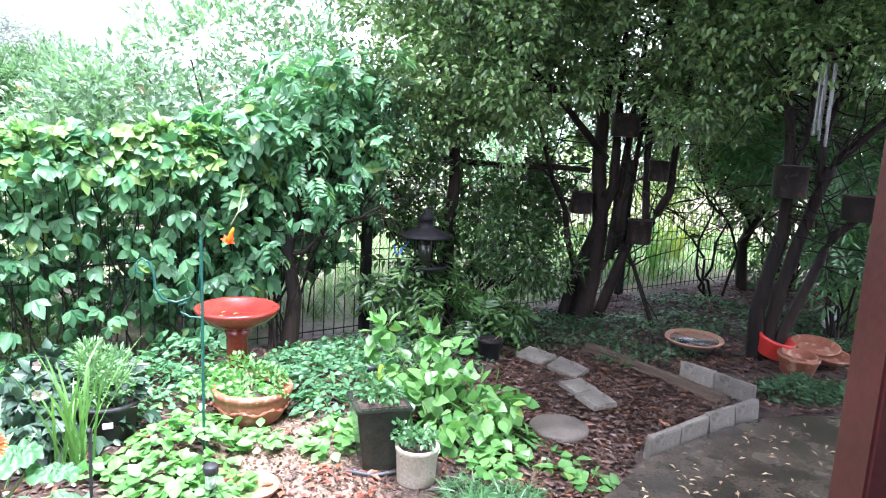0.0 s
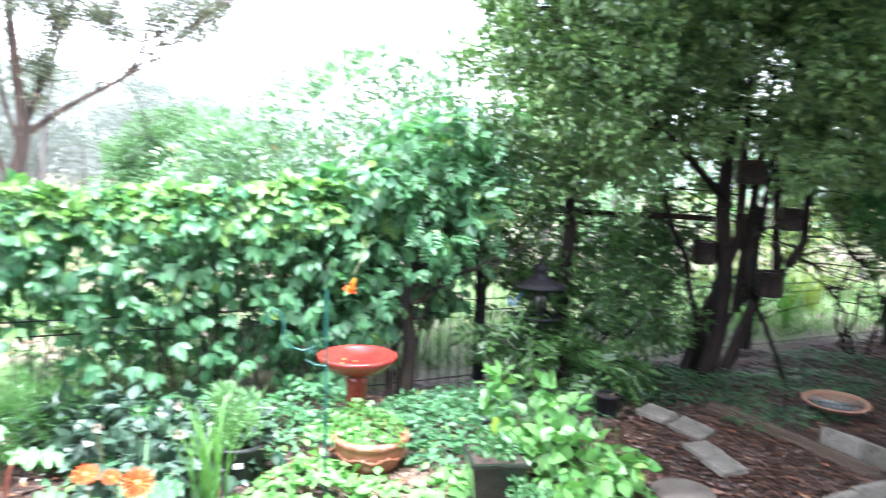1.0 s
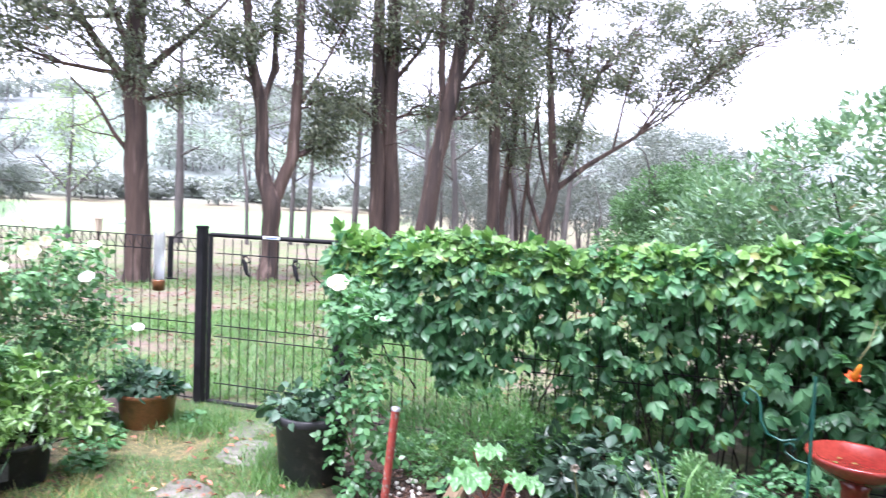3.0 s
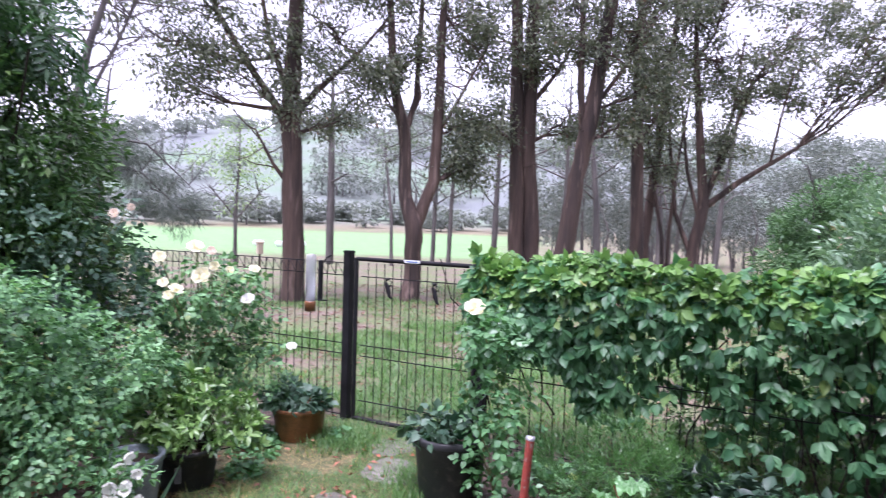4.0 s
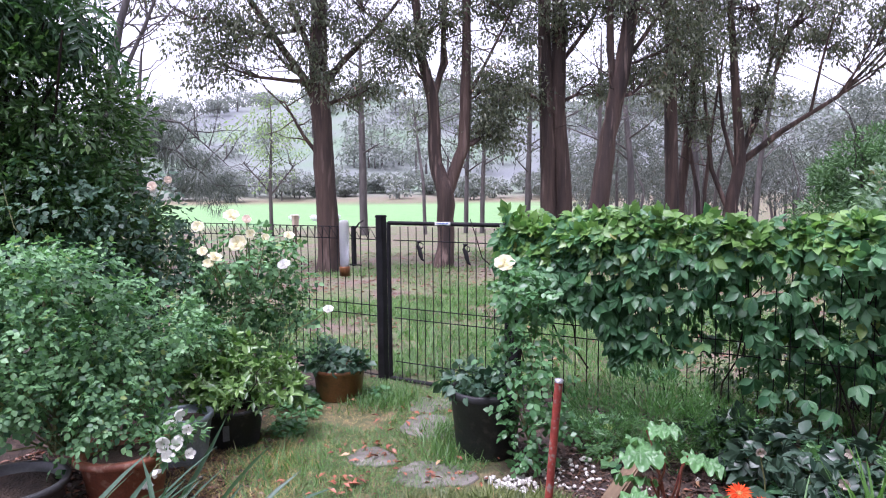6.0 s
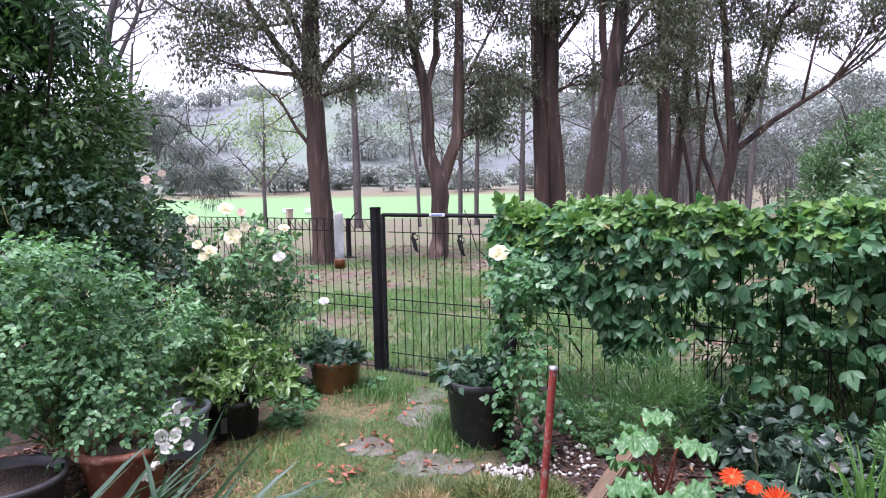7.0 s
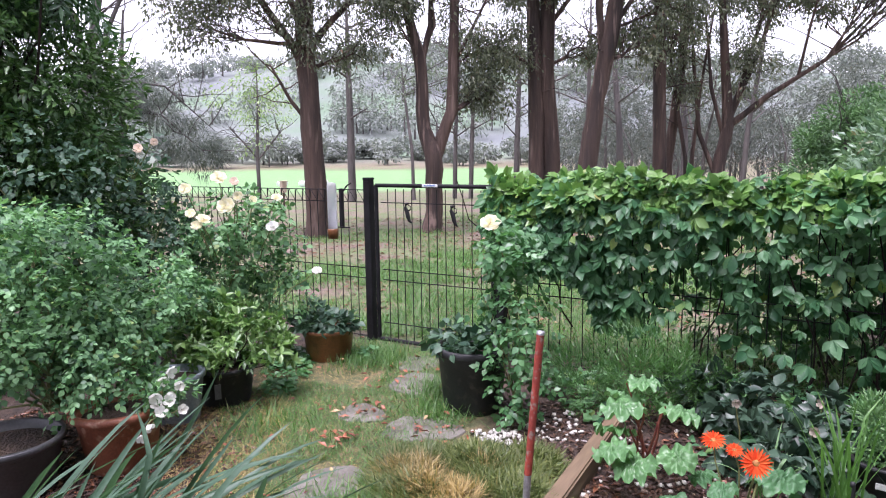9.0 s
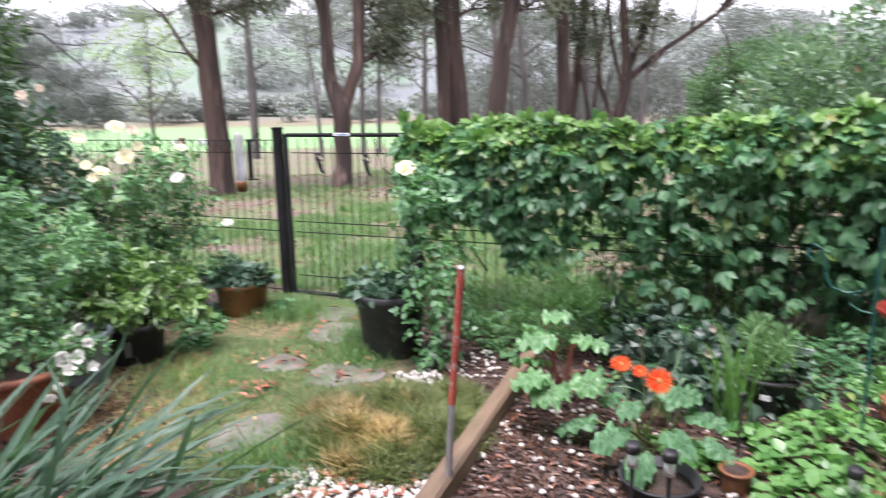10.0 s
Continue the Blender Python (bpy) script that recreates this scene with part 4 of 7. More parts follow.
def gum(label, lines, balls, count, size, n, mat=None, bark=None, leaf=0.085, twig=30, name="gum_tree", wide=0.42, shape=SIMPLE, droop=0.8):
    at = lines[0][0][:3]
    at = (at[0], at[1], 0.0)
    t = thing(name, label, "tree", at, group="paddock trees")
    loc = [[(x - at[0], y - at[1], z, r * (0.78 if l[0][3] < 0.13 else 1.0)) for x, y, z, r in l] for l in lines]
    bark = bark or M_GUMBARK
    limbs("limb", bark, loc, t, 12)
    tw = []
    for l in loc:
        tw += twigs(l, twig // len(loc), 1.1, 0.014, 0.5, 0.4)
    own = [(b[0] - at[0], b[1] - at[1], *b[2:]) for b in balls]
    m = mat or M_GUM
    if mat is None:
        wood, p, out = bunches(own, loc, int(n * 1.4))
        tw += wood
        d = 0.5 * out + np.array([0, 0, -droop]) + rng.normal(0, 0.5, p.shape)
        part("crown", leaves("crown", p, d, out + rng.normal(0, 0.8, p.shape), leaf * rng.uniform(0.6, 1.25, len(p)), wide, m, shape), m, t)
    elif n:
        part("crown", crown("crown", own, count, size, n, leaf, wide, m, shape, droop=droop, inside=0.35), m, t)
    tagged(part("twig_tangle", tube_mesh("twig_tangle", tw, bark, 5), bark, t), kind="stuff")
    return t


gum("tall red-brown stringybark gum tree with leafy limbs",
    [[(-11.7, 2.6, -0.1, 0.24), (-11.65, 2.6, 0.4, 0.20), (-11.55, 2.56, 2.4, 0.18), (-11.6, 2.5, 3.6, 0.16), (-11.6, 2.55, 5.2, 0.13), (-11.4, 2.8, 7.5, 0.08), (-11.3, 2.9, 9.5, 0.03)],
     [(-11.55, 2.5, 2.9, 0.10), (-11.57, 2.27, 3.35, 0.09), (-11.65, 1.75, 4.1, 0.075), (-11.7, 1.28, 4.85, 0.06), (-11.8, 0.8, 6.2, 0.03)],
     [(-11.57, 2.5, 3.2, 0.09), (-11.5, 2.9, 3.7, 0.07), (-11.3, 3.6, 4.4, 0.045), (-11.1, 4.2, 5.2, 0.02)],
     [(-11.57, 2.45, 3.6, 0.08), (-11.7, 2.1, 4.6, 0.06), (-11.8, 1.9, 5.8, 0.03)],
     [(-11.6, 2.5, 2.0, 0.05), (-11.6, 2.2, 2.4, 0.04), (-11.7, 1.9, 3.0, 0.02)]],
    [(-11.6, 1.2, 5.4, 1.3, 1.2, 1.2), (-11.4, 3.1, 4.9, 1.2, 1.1, 1.0), (-11.5, 2.2, 6.8, 1.8, 1.8, 1.6), (-11.3, 3.6, 4.2, 0.7, 0.7, 0.6), (-11.6, 1.5, 3.8, 0.6, 0.8, 0.6), (-11.8, 0.4, 4.6, 1.0, 1.0, 0.9), (-11.9, 0.0, 6.0, 1.5, 1.4, 1.2), (-11.4, 3.4, 6.0, 1.2, 1.2, 1.0), (-11.5, 3.2, 3.3, 0.6, 0.6, 0.5), (-11.7, 0.7, 3.6, 0.5, 0.6, 0.5), (-11.5, 2.2, 4.4, 0.8, 1.2, 0.6), (-11.2, 2.45, 3.5, 0.35, 0.5, 0.6), (-11.6, 1.0, 4.0, 0.6, 0.6, 0.5)], 370, 0.27, 16500)
gum("forked red-brown gum tree in the paddock",
    [[(-10.9, 4.55, -0.1, 0.20), (-10.95, 4.6, 0.4, 0.165), (-11.0, 4.64, 1.4, 0.16), (-11.05, 4.5, 1.9, 0.125), (-11.1, 4.47, 3.1, 0.11), (-11.1, 4.22, 3.9, 0.08), (-11.1, 4.12, 5.4, 0.06), (-11.1, 3.9, 8.0, 0.02)],
     [(-11.1, 4.48, 3.05, 0.08), (-11.08, 4.66, 3.7, 0.07), (-11.05, 4.72, 5.4, 0.055), (-11.0, 4.7, 7.6, 0.02)],
     [(-11.0, 4.66, 1.35, 0.13), (-10.9, 4.98, 2.2, 0.11), (-10.85, 5.02, 3.6, 0.09), (-10.85, 5.05, 5.2, 0.07), (-10.8, 5.3, 8.0, 0.02)],
     [(-11.1, 4.48, 3.2, 0.05), (-11.0, 4.7, 3.7, 0.04), (-11.0, 4.6, 4.6, 0.02)],
     [(-10.87, 5.0, 3.0, 0.05), (-10.7, 5.4, 3.8, 0.035), (-10.6, 5.9, 4.8, 0.02)]],
    [(-11.0, 4.2, 5.6, 1.1, 1.1, 1.1), (-10.8, 5.5, 5.0, 1.0, 1.0, 1.2), (-11.0, 4.9, 7.2, 1.6, 1.6, 1.4), (-11.0, 5.55, 3.3, 0.65, 0.7, 0.6), (-11.0, 5.75, 2.65, 0.5, 0.55, 0.45), (-11.0, 5.4, 2.6, 0.4, 0.4, 0.4), (-11.0, 4.6, 4.3, 0.7, 0.9, 0.6), (-10.9, 3.9, 3.7, 0.5, 0.6, 0.5)], 230, 0.27, 10500)
gum("twin-trunked dark gum tree behind the creeper fence",
    [[(-10.9, 6.8, -0.1, 0.19), (-10.93, 6.78, 1.2, 0.16), (-10.95, 6.75, 3.0, 0.14), (-11.0, 6.65, 5.8, 0.10), (-11.0, 6.5, 9.0, 0.03)],
     [(-10.8, 7.0, -0.1, 0.19), (-10.85, 7.05, 1.2, 0.17), (-10.9, 6.98, 3.0, 0.15), (-10.9, 7.0, 5.8, 0.12), (-10.9, 7.2, 9.0, 0.03)],
     [(-10.9, 7.0, 3.8, 0.06), (-10.7, 7.5, 4.5, 0.045), (-10.5, 8.0, 5.6, 0.02)]],
    [(-11.0, 6.0, 5.2, 1.0, 1.0, 1.1), (-10.8, 7.6, 5.4, 1.2, 1.2, 1.3), (-11.0, 6.8, 7.4, 1.8, 1.8, 1.4), (-10.9, 6.2, 3.4, 0.6, 0.6, 0.7), (-10.9, 7.0, 4.6, 0.8, 1.0, 0.6), (-10.8, 7.7, 3.5, 0.5, 0.6, 0.5)], 250, 0.28, 11500)
gum("leaning red-brown gum tree behind the creeper fence",
    [[(-9.65, 6.85, -0.1, 0.19), (-9.6, 6.98, 1.2, 0.16), (-9.5, 7.13, 2.3, 0.15), (-9.4, 7.28, 3.45, 0.14), (-9.22, 7.52, 5.4, 0.11), (-9.0, 7.8, 8.0, 0.04)],
     [(-9.45, 7.2, 2.9, 0.09), (-9.42, 7.1, 3.8, 0.08), (-9.4, 7.05, 5.4, 0.06), (-9.4, 6.9, 7.5, 0.02)],
     [(-9.4, 7.3, 3.5, 0.06), (-9.1, 7.8, 4.3, 0.045), (-8.8, 8.3, 5.4, 0.02)]],
    [(-9.4, 6.8, 5.4, 1.0, 1.0, 1.2), (-8.9, 8.0, 5.2, 1.0, 1.0, 1.1), (-9.2, 7.4, 7.2, 1.6, 1.6, 1.4), (-9.3, 7.9, 3.4, 0.5, 0.6, 0.6), (-9.3, 7.3, 4.6, 0.7, 0.9, 0.6), (-9.1, 8.5, 3.9, 0.6, 0.7, 0.6)], 230, 0.27, 10000)
gum("slender pair of gum trunks in the paddock",
    [[(-10.4, 9.25, -0.1, 0.16), (-10.37, 9.27, 1.2, 0.14), (-10.4, 9.25, 3.2, 0.125), (-10.4, 9.2, 5.6, 0.09), (-10.4, 9.3, 8.5, 0.03)],
     [(-10.9, 9.9, -0.1, 0.13), (-10.95, 10.0, 1.2, 0.11), (-10.85, 10.2, 3.2, 0.09), (-10.76, 10.33, 5.0, 0.07), (-10.6, 10.6, 7.5, 0.02)]],
    [(-10.4, 9.0, 5.5, 1.1, 1.1, 1.2), (-10.6, 10.4, 5.6, 1.1, 1.1, 1.3), (-10.4, 9.7, 7.2, 1.7, 1.7, 1.2), (-10.5, 9.7, 3.8, 0.7, 0.8, 0.7), (-10.4, 8.6, 3.6, 0.6, 0.7, 0.6), (-10.5, 9.5, 4.7, 0.8, 1.2, 0.6), (-10.6, 10.0, 2.9, 0.5, 0.6, 0.5)], 260, 0.28, 11800)
gum("spreading many-limbed gum tree in the paddock",
    [[(-10.35, 10.7, -0.1, 0.17), (-10.3, 10.78, 1.1, 0.14), (-10.22, 10.88, 2.0, 0.12), (-10.2, 10.7, 3.2, 0.09), (-10.3, 10.6, 5.0, 0.06), (-10.3, 10.5, 7.0, 0.02)],
     [(-10.23, 10.87, 1.9, 0.09), (-9.7, 11.35, 2.5, 0.07), (-8.95, 12.0, 3.15, 0.05), (-8.3, 12.7, 4.2, 0.02)],
     [(-10.2, 10.9, 2.1, 0.08), (-9.9, 11.2, 3.2, 0.06), (-9.6, 11.5, 4.6, 0.03)],
     [(-10.25, 10.75, 0.7, 0.07), (-10.5, 10.4, 1.8, 0.06), (-10.55, 10.2, 3.4, 0.04), (-10.6, 10.1, 5.0, 0.02)],
     [(-9.3, 11.7, 2.85, 0.04), (-9.0, 11.6, 3.8, 0.03), (-8.8, 11.7, 4.8, 0.015)],
     [(-10.55, 10.2, -0.1, 0.07), (-10.6, 10.15, 1.3, 0.06), (-10.75, 10.0, 2.4, 0.045), (-10.9, 9.8, 4.0, 0.02)],
     [(-10.6, 10.3, -0.1, 0.06), (-10.62, 10.36, 1.4, 0.05), (-10.6, 10.5, 2.8, 0.04), (-10.5, 10.7, 4.4, 0.02)],
     [(-10.22, 10.88, 2.0, 0.08), (-10.0, 11.0, 2.8, 0.065), (-9.9, 11.3, 4.0, 0.04), (-9.8, 11.4, 5.5, 0.02)],
     [(-10.22, 10.8, 1.7, 0.06), (-10.4, 10.6, 2.7, 0.05), (-10.45, 10.4, 4.2, 0.025)]],
    [(-10.2, 10.9, 5.0, 1.1, 1.1, 1.4), (-9.4, 11.4, 4.6, 1.0, 1.0, 1.0), (-8.6, 12.3, 4.3, 0.9, 0.9, 0.7), (-9.8, 11.0, 6.6, 1.6, 1.6, 1.2), (-10.0, 11.2, 3.2, 0.6, 0.6, 0.6), (-8.0, 13.0, 4.6, 0.9, 0.9, 0.8), (-9.0, 12.2, 5.6, 1.3, 1.3, 0.9), (-7.6, 13.0, 5.4, 1.2, 1.2, 0.7), (-6.4, 13.6, 5.6, 1.2, 1.1, 0.7)], 380, 0.28, 18500)

# thin further trunks
m_thin = [(-23.6, 6.4, 0.16, 7.0), (-23.2, 10.4, 0.12, 6.5), (-22.8, 10.9, 0.12, 6.0), (-20.5, 12.6, 0.15, 7.0), (-19.0, 15.0, 0.14, 6.5), (-22.0, 8.3, 0.09, 5.0), (-18.5, 13.2, 0.12, 6.5), (-17.5, 16.5, 0.13, 6.0), (-16.0, 17.5, 0.12, 6.5), (-24.0, 13.5, 0.13, 7.0)]
for x, y, r, h in m_thin:
    lean = rng.normal(0, 0.35, 2)
    main = [(x, y, -0.3, r), (x + lean[0] * 0.2, y + lean[1] * 0.2, h * 0.35, r * 0.85), (x + lean[0] * 0.7, y + lean[1] * 0.7, h * 0.7, r * 0.6), (x + lean[0], y + lean[1], h, r * 0.2)]
    sub = []
    for k in range(6):
        z = rng.uniform(0.3, 0.85) * h
        a = rng.uniform(0, 6.28)
        ln = rng.uniform(0.8, 1.8)
        sub.append([(x + lean[0] * z / h, y + lean[1] * z / h, z, r * 0.35), (x + ln * 0.6 * math.cos(a), y + ln * 0.6 * math.sin(a), z + ln * 0.25, r * 0.22), (x + ln * math.cos(a), y + ln * math.sin(a), z + ln * 0.4, r * 0.08)])
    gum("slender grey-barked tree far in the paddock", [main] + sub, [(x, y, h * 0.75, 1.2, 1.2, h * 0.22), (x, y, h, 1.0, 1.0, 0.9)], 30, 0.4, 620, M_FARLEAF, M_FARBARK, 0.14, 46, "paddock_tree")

# spring-green sapling and drooping casuarina
gum("young spring-green tree at the paddock edge", [[(-24.5, 3.2, -0.3, 0.10), (-24.5, 3.2, 1.6, 0.08), (-24.4, 3.3, 3.4, 0.04), (-24.4, 3.3, 4.6, 0.015)], [(-24.5, 3.2, 1.3, 0.05), (-24.3, 4.1, 2.4, 0.02)], [(-24.5, 3.2, 1.4, 0.05), (-24.6, 2.3, 2.5, 0.02)]],
    [(-24.5, 3.2, 3.0, 1.5, 1.5, 1.4), (-24.4, 3.4, 4.0, 1.0, 1.0, 0.9)], 60, 0.4, 1300, M_YOUNGTREE, M_FARBARK, 0.14, 60, "young_tree")
gum("drooping grey casuarina tree beside the fence line", [[(-13.2, -0.7, -0.1, 0.10), (-13.2, -0.6, 1.5, 0.08), (-13.1, -0.5, 3.0, 0.05), (-13.0, -0.4, 4.0, 0.02)], [(-13.2, -0.6, 2.3, 0.05), (-12.9, 0.1, 2.2, 0.03), (-12.6, 0.8, 1.5, 0.01)], [(-13.1, -0.5, 2.8, 0.04), (-12.9, 0.2, 2.7, 0.025), (-12.7, 1.0, 1.9, 0.008)]],
    [(-13.0, -0.3, 2.7, 0.5, 0.6, 0.4), (-12.9, 0.1, 2.2, 0.4, 0.6, 0.45), (-12.8, 0.5, 1.7, 0.4, 0.5, 0.4), (-12.7, 0.75, 1.3, 0.3, 0.35, 0.3)], 80, 0.2, 6500, M_CASUARINA, M_FARBARK, 0.2, 24, "casuarina_tree", 0.06, NEEDLE, 0.7)
gum("bare-limbed tree behind the dark shrub", [[(-9.6, -0.9, -0.1, 0.10), (-9.5, -0.8, 2.2, 0.08), (-9.4, -0.5, 3.6, 0.06), (-9.3, -0.1, 4.9, 0.03)], [(-9.5, -0.75, 2.4, 0.05), (-9.4, -0.2, 3.6, 0.03), (-9.3, 0.2, 4.6, 0.012)], [(-9.5, -0.75, 2.8, 0.05), (-9.6, -1.1, 4.2, 0.025)]],
    [(-9.4, -0.6, 4.8, 1.0, 1.0, 0.9)], 26, 0.3, 700, M_GUM, M_FARBARK, 0.10, 60, "bare_tree")
# soft conifer behind the laurel bush
gum("soft green conifer standing beyond the fence", [[(-6.0, 8.7, -0.1, 0.12), (-6.0, 8.7, 1.4, 0.07), (-6.0, 8.7, 2.1, 0.02)]],
    [(-6.1, 8.65, 0.95, 0.65, 0.65, 0.85), (-5.8, 8.8, 1.5, 0.65, 0.65, 0.6), (-5.3, 9.0, 1.25, 0.9, 0.9, 1.0)], 260, 0.2, 26000, M_CONIFER, M_FARBARK, 0.085, 10, "conifer_tree", wide=0.3, droop=0.25)


# ---- woods, hedgerow and hillside trees in the distance ----
def far_woods(name, label, spots, mat, leaf, dense=500, wide=0.5):
    ps, ds, ns, ls, lines = [], [], [], [], []
    for x, y, h, w in spots:
        z0 = float(land(np.array([x]), np.array([y]))[0])
        n = int(dense * min(2.0, w))
        p, o = clumps([(x, y, z0 + h * 0.62, w, w, h * 0.38)], 16, w * 0.38, n, 0.3)
        ps.append(p)
        ds.append(o + np.array([0, 0, -0.6]) + rng.normal(0, 0.5, p.shape))
        ns.append(o + np.array([0, 0, 0.5]) + rng.normal(0, 0.5, p.shape))
        ls.append(0.62 * leaf * rng.uniform(0.5, 1.2, n) * np.clip(math.hypot(x, y) / 30, 0.6, 9.0))
        lines.append([(x, y, z0 - 0.3, 0.05 * w), (x + rng.normal(0, 0.2), y, z0 + h * 0.4, 0.035 * w), (x + rng.normal(0, 0.4), y, z0 + h * 0.7, 0.01 * w)])
    t = thing(name, label, "woods", (0, 0, 0), kind="stuff")
    part("foliage", leaves("foliage", np.concatenate(ps), np.concatenate(ds), np.concatenate(ns), np.concatenate(ls), wide, mat), mat, t)
    part("trunks", tube_mesh("trunks", lines, M_FARBARK, 5), M_FARBARK, t)


def ring(a0, a1, r0, r1, n, h, w):
    out = []
    for _ in range(n):
        a, r = radians(rng.uniform(a0, a1)), rng.uniform(r0, r1)
        out.append((-r * math.cos(a), r * math.sin(a), rng.uniform(*h), rng.uniform(*w)))
    return out


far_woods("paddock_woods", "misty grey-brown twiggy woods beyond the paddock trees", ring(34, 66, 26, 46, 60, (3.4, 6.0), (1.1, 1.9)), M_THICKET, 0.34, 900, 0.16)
# hedgerow and hill trees have their haze in the leaf colour
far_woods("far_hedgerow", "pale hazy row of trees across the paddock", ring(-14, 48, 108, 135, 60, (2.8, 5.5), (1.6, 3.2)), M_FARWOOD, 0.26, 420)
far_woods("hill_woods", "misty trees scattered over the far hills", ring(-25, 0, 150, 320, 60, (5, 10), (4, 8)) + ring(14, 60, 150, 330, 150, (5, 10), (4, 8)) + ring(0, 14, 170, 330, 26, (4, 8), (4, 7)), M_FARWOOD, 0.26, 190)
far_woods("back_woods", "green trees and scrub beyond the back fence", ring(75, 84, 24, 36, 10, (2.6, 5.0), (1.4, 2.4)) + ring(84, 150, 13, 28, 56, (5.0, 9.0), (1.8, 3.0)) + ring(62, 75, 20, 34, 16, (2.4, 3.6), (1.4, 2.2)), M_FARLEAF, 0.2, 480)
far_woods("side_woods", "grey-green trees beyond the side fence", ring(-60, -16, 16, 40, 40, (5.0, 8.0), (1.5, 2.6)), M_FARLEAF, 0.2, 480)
far_woods("back_scrub", "bright green scrub and saplings beyond the back fence", ring(85, 138, 9.5, 17, 80, (1.0, 3.0), (0.5, 1.1)), M_PINE, 0.17, 600)
# shrubs mostly out of view, added to keep low side light off the bed
far_woods("light_blocking_scrub", "dense dark shrubs added at the garden side to block light", [(5.2 + rng.normal(0, 0.5), y, rng.uniform(2.6, 3.8), rng.uniform(1.0, 1.4)) for y in np.arange(2.5, 9.0, 0.6)], M_DARK, 0.16, 700)

# small sheds and a tan box across the paddock
for k, (x, y, w) in enumerate(((-47.0, 7.6, 1.5), (-46.5, 9.0, 1.4), (-46.0, 10.3, 1.4))):
    sh = thing("paddock_trough", "small white trough far across the paddock", "trough", (x, y, float(land(np.array([x]), np.array([y]))[0])), 80, group="white troughs")
    part("body", box(w * 0.5, 0.6, 0.4, bevel=0.1, taper=1.1), M_WHITEPLASTIC, sh)
bx = thing("nest_box", "tan box on a short post in the paddock", "box", (-16.2, 2.75, 0), 20)
part("post", box(0.05, 0.05, 0.55, bevel=0.01), M_TIMBER, bx)
part("body", box(0.13, 0.13, 0.26, (0, 0, 0.55), 0.01), M_TANBOX, bx)
part("lid", box(0.16, 0.16, 0.03, (0, 0, 0.81), 0.008), M_TANBOX, bx)


# ---- plants: builders ----
def strap_leaf(length, width, arch, kink=0.0):
    """One long folded leaf rising along z and arching towards +x."""
    n = 9
    vs, fs = [], []
    x = z = 0.0
    a = radians(8)
    for k in range(n):
        s = k / (n - 1)
        w = width * (0.55 + 0.9 * s) * (1 - s) ** 0.5 if k < n - 1 else 0.0006
        w = max(w, 0.0006)
        for side, lift in ((-1, 0.35), (0, 0.0), (1, 0.35)):
            vs.append((x - lift * w * 0.5 * math.cos(a), side * w * 0.5, z + lift * w * 0.5 * math.sin(a)))
        a += radians(arch) / (n - 1) * (0.5 + 1.2 * s) + (radians(kink) if k == n - 3 else 0)
        x += length / (n - 1) * math.sin(a)
        z += length / (n - 1) * math.cos(a)
    for k in range(n - 1):
        for c in range(2):
            i = 3 * k + c
            fs.append((i, i + 1, i + 4, i + 3))
    return np.array(vs), np.array(fs)


def strap_clump(name, label, category, at, n, length, width, arch, mat, heading=None, spread=180, rad=0.05, group="", lean=0.0, twist=0.0):
    t = thing(name, label, category, at, group=group)
    for _ in range(n):
        v, f = strap_leaf(length * rng.uniform(0.6, 1.1), width * rng.uniform(0.7, 1.15), rng.uniform(*arch), 40 if rng.random() < 0.05 else 0)
        me = fast("leaf", v, f, mat, True)
        turn = rng.uniform(0, 360) if heading is None else heading + rng.normal(0, spread)
        part("leaf", me, mat, t, m=pose(rng.normal(0, rad), rng.normal(0, rad), 0, 0, rng.uniform(-4, 14) * (1 + lean / 16) + lean, turn) @ pose(0, 0, 0, 0, 0, rng.normal(0, 1) * twist))
    return t


def big_leaf(size, ruffle=0.12, lobes=9, crinkle=0.05, slim=1.0):
    """A broad crinkled leaf lying along +x, cupped, with a wavy edge."""
    rings, seg = 9, 52
    vs = [(size * 0.42, 0, 0.0)]
    ph = rng.uniform(0, 6, 3)
    for r in range(1, rings + 1):
        s = r / rings
        for k in range(seg):
            a = 2 * math.pi * k / seg
            base = 0.5 * (1 - 0.10 * abs(math.sin(a))) * (1 - 0.16 * math.cos(a)) * (1 - 0.35 * max(0.0, -math.cos(a)) ** 8)
            edge = 1 + 0.06 * s * math.sin(lobes * a + ph[0]) + 0.03 * s * math.sin(23 * a)
            rad = size * base * s * edge
            z = ruffle * size * s * s * math.sin(lobes * a + ph[1]) * 0.6 + 0.035 * size * math.sin(5 * a + 9 * s + ph[2]) + crinkle * size * math.sin(13 * a + 11 * s) * math.sin(19 * s + 3 * a) - 0.09 * size * s * s * (0.6 + 0.4 * math.cos(a))
            vs.append((size * 0.42 + rad * math.cos(a), slim * rad * math.sin(a), z))
    tri = [(0, 1 + k, 1 + (k + 1) % seg) for k in range(seg)]
    quads = []
    for r in range(rings - 1):
        o, p2 = 1 + r * seg, 1 + (r + 1) * seg
        quads += [(o + k, p2 + k, p2 + (k + 1) % seg, o + (k + 1) % seg) for k in range(seg)]
    me = bpy.data.meshes.new("leaf_blade")
    me.from_pydata(vs, [], tri + quads)
    for p in me.polygons:
        p.use_smooth = True
    return me


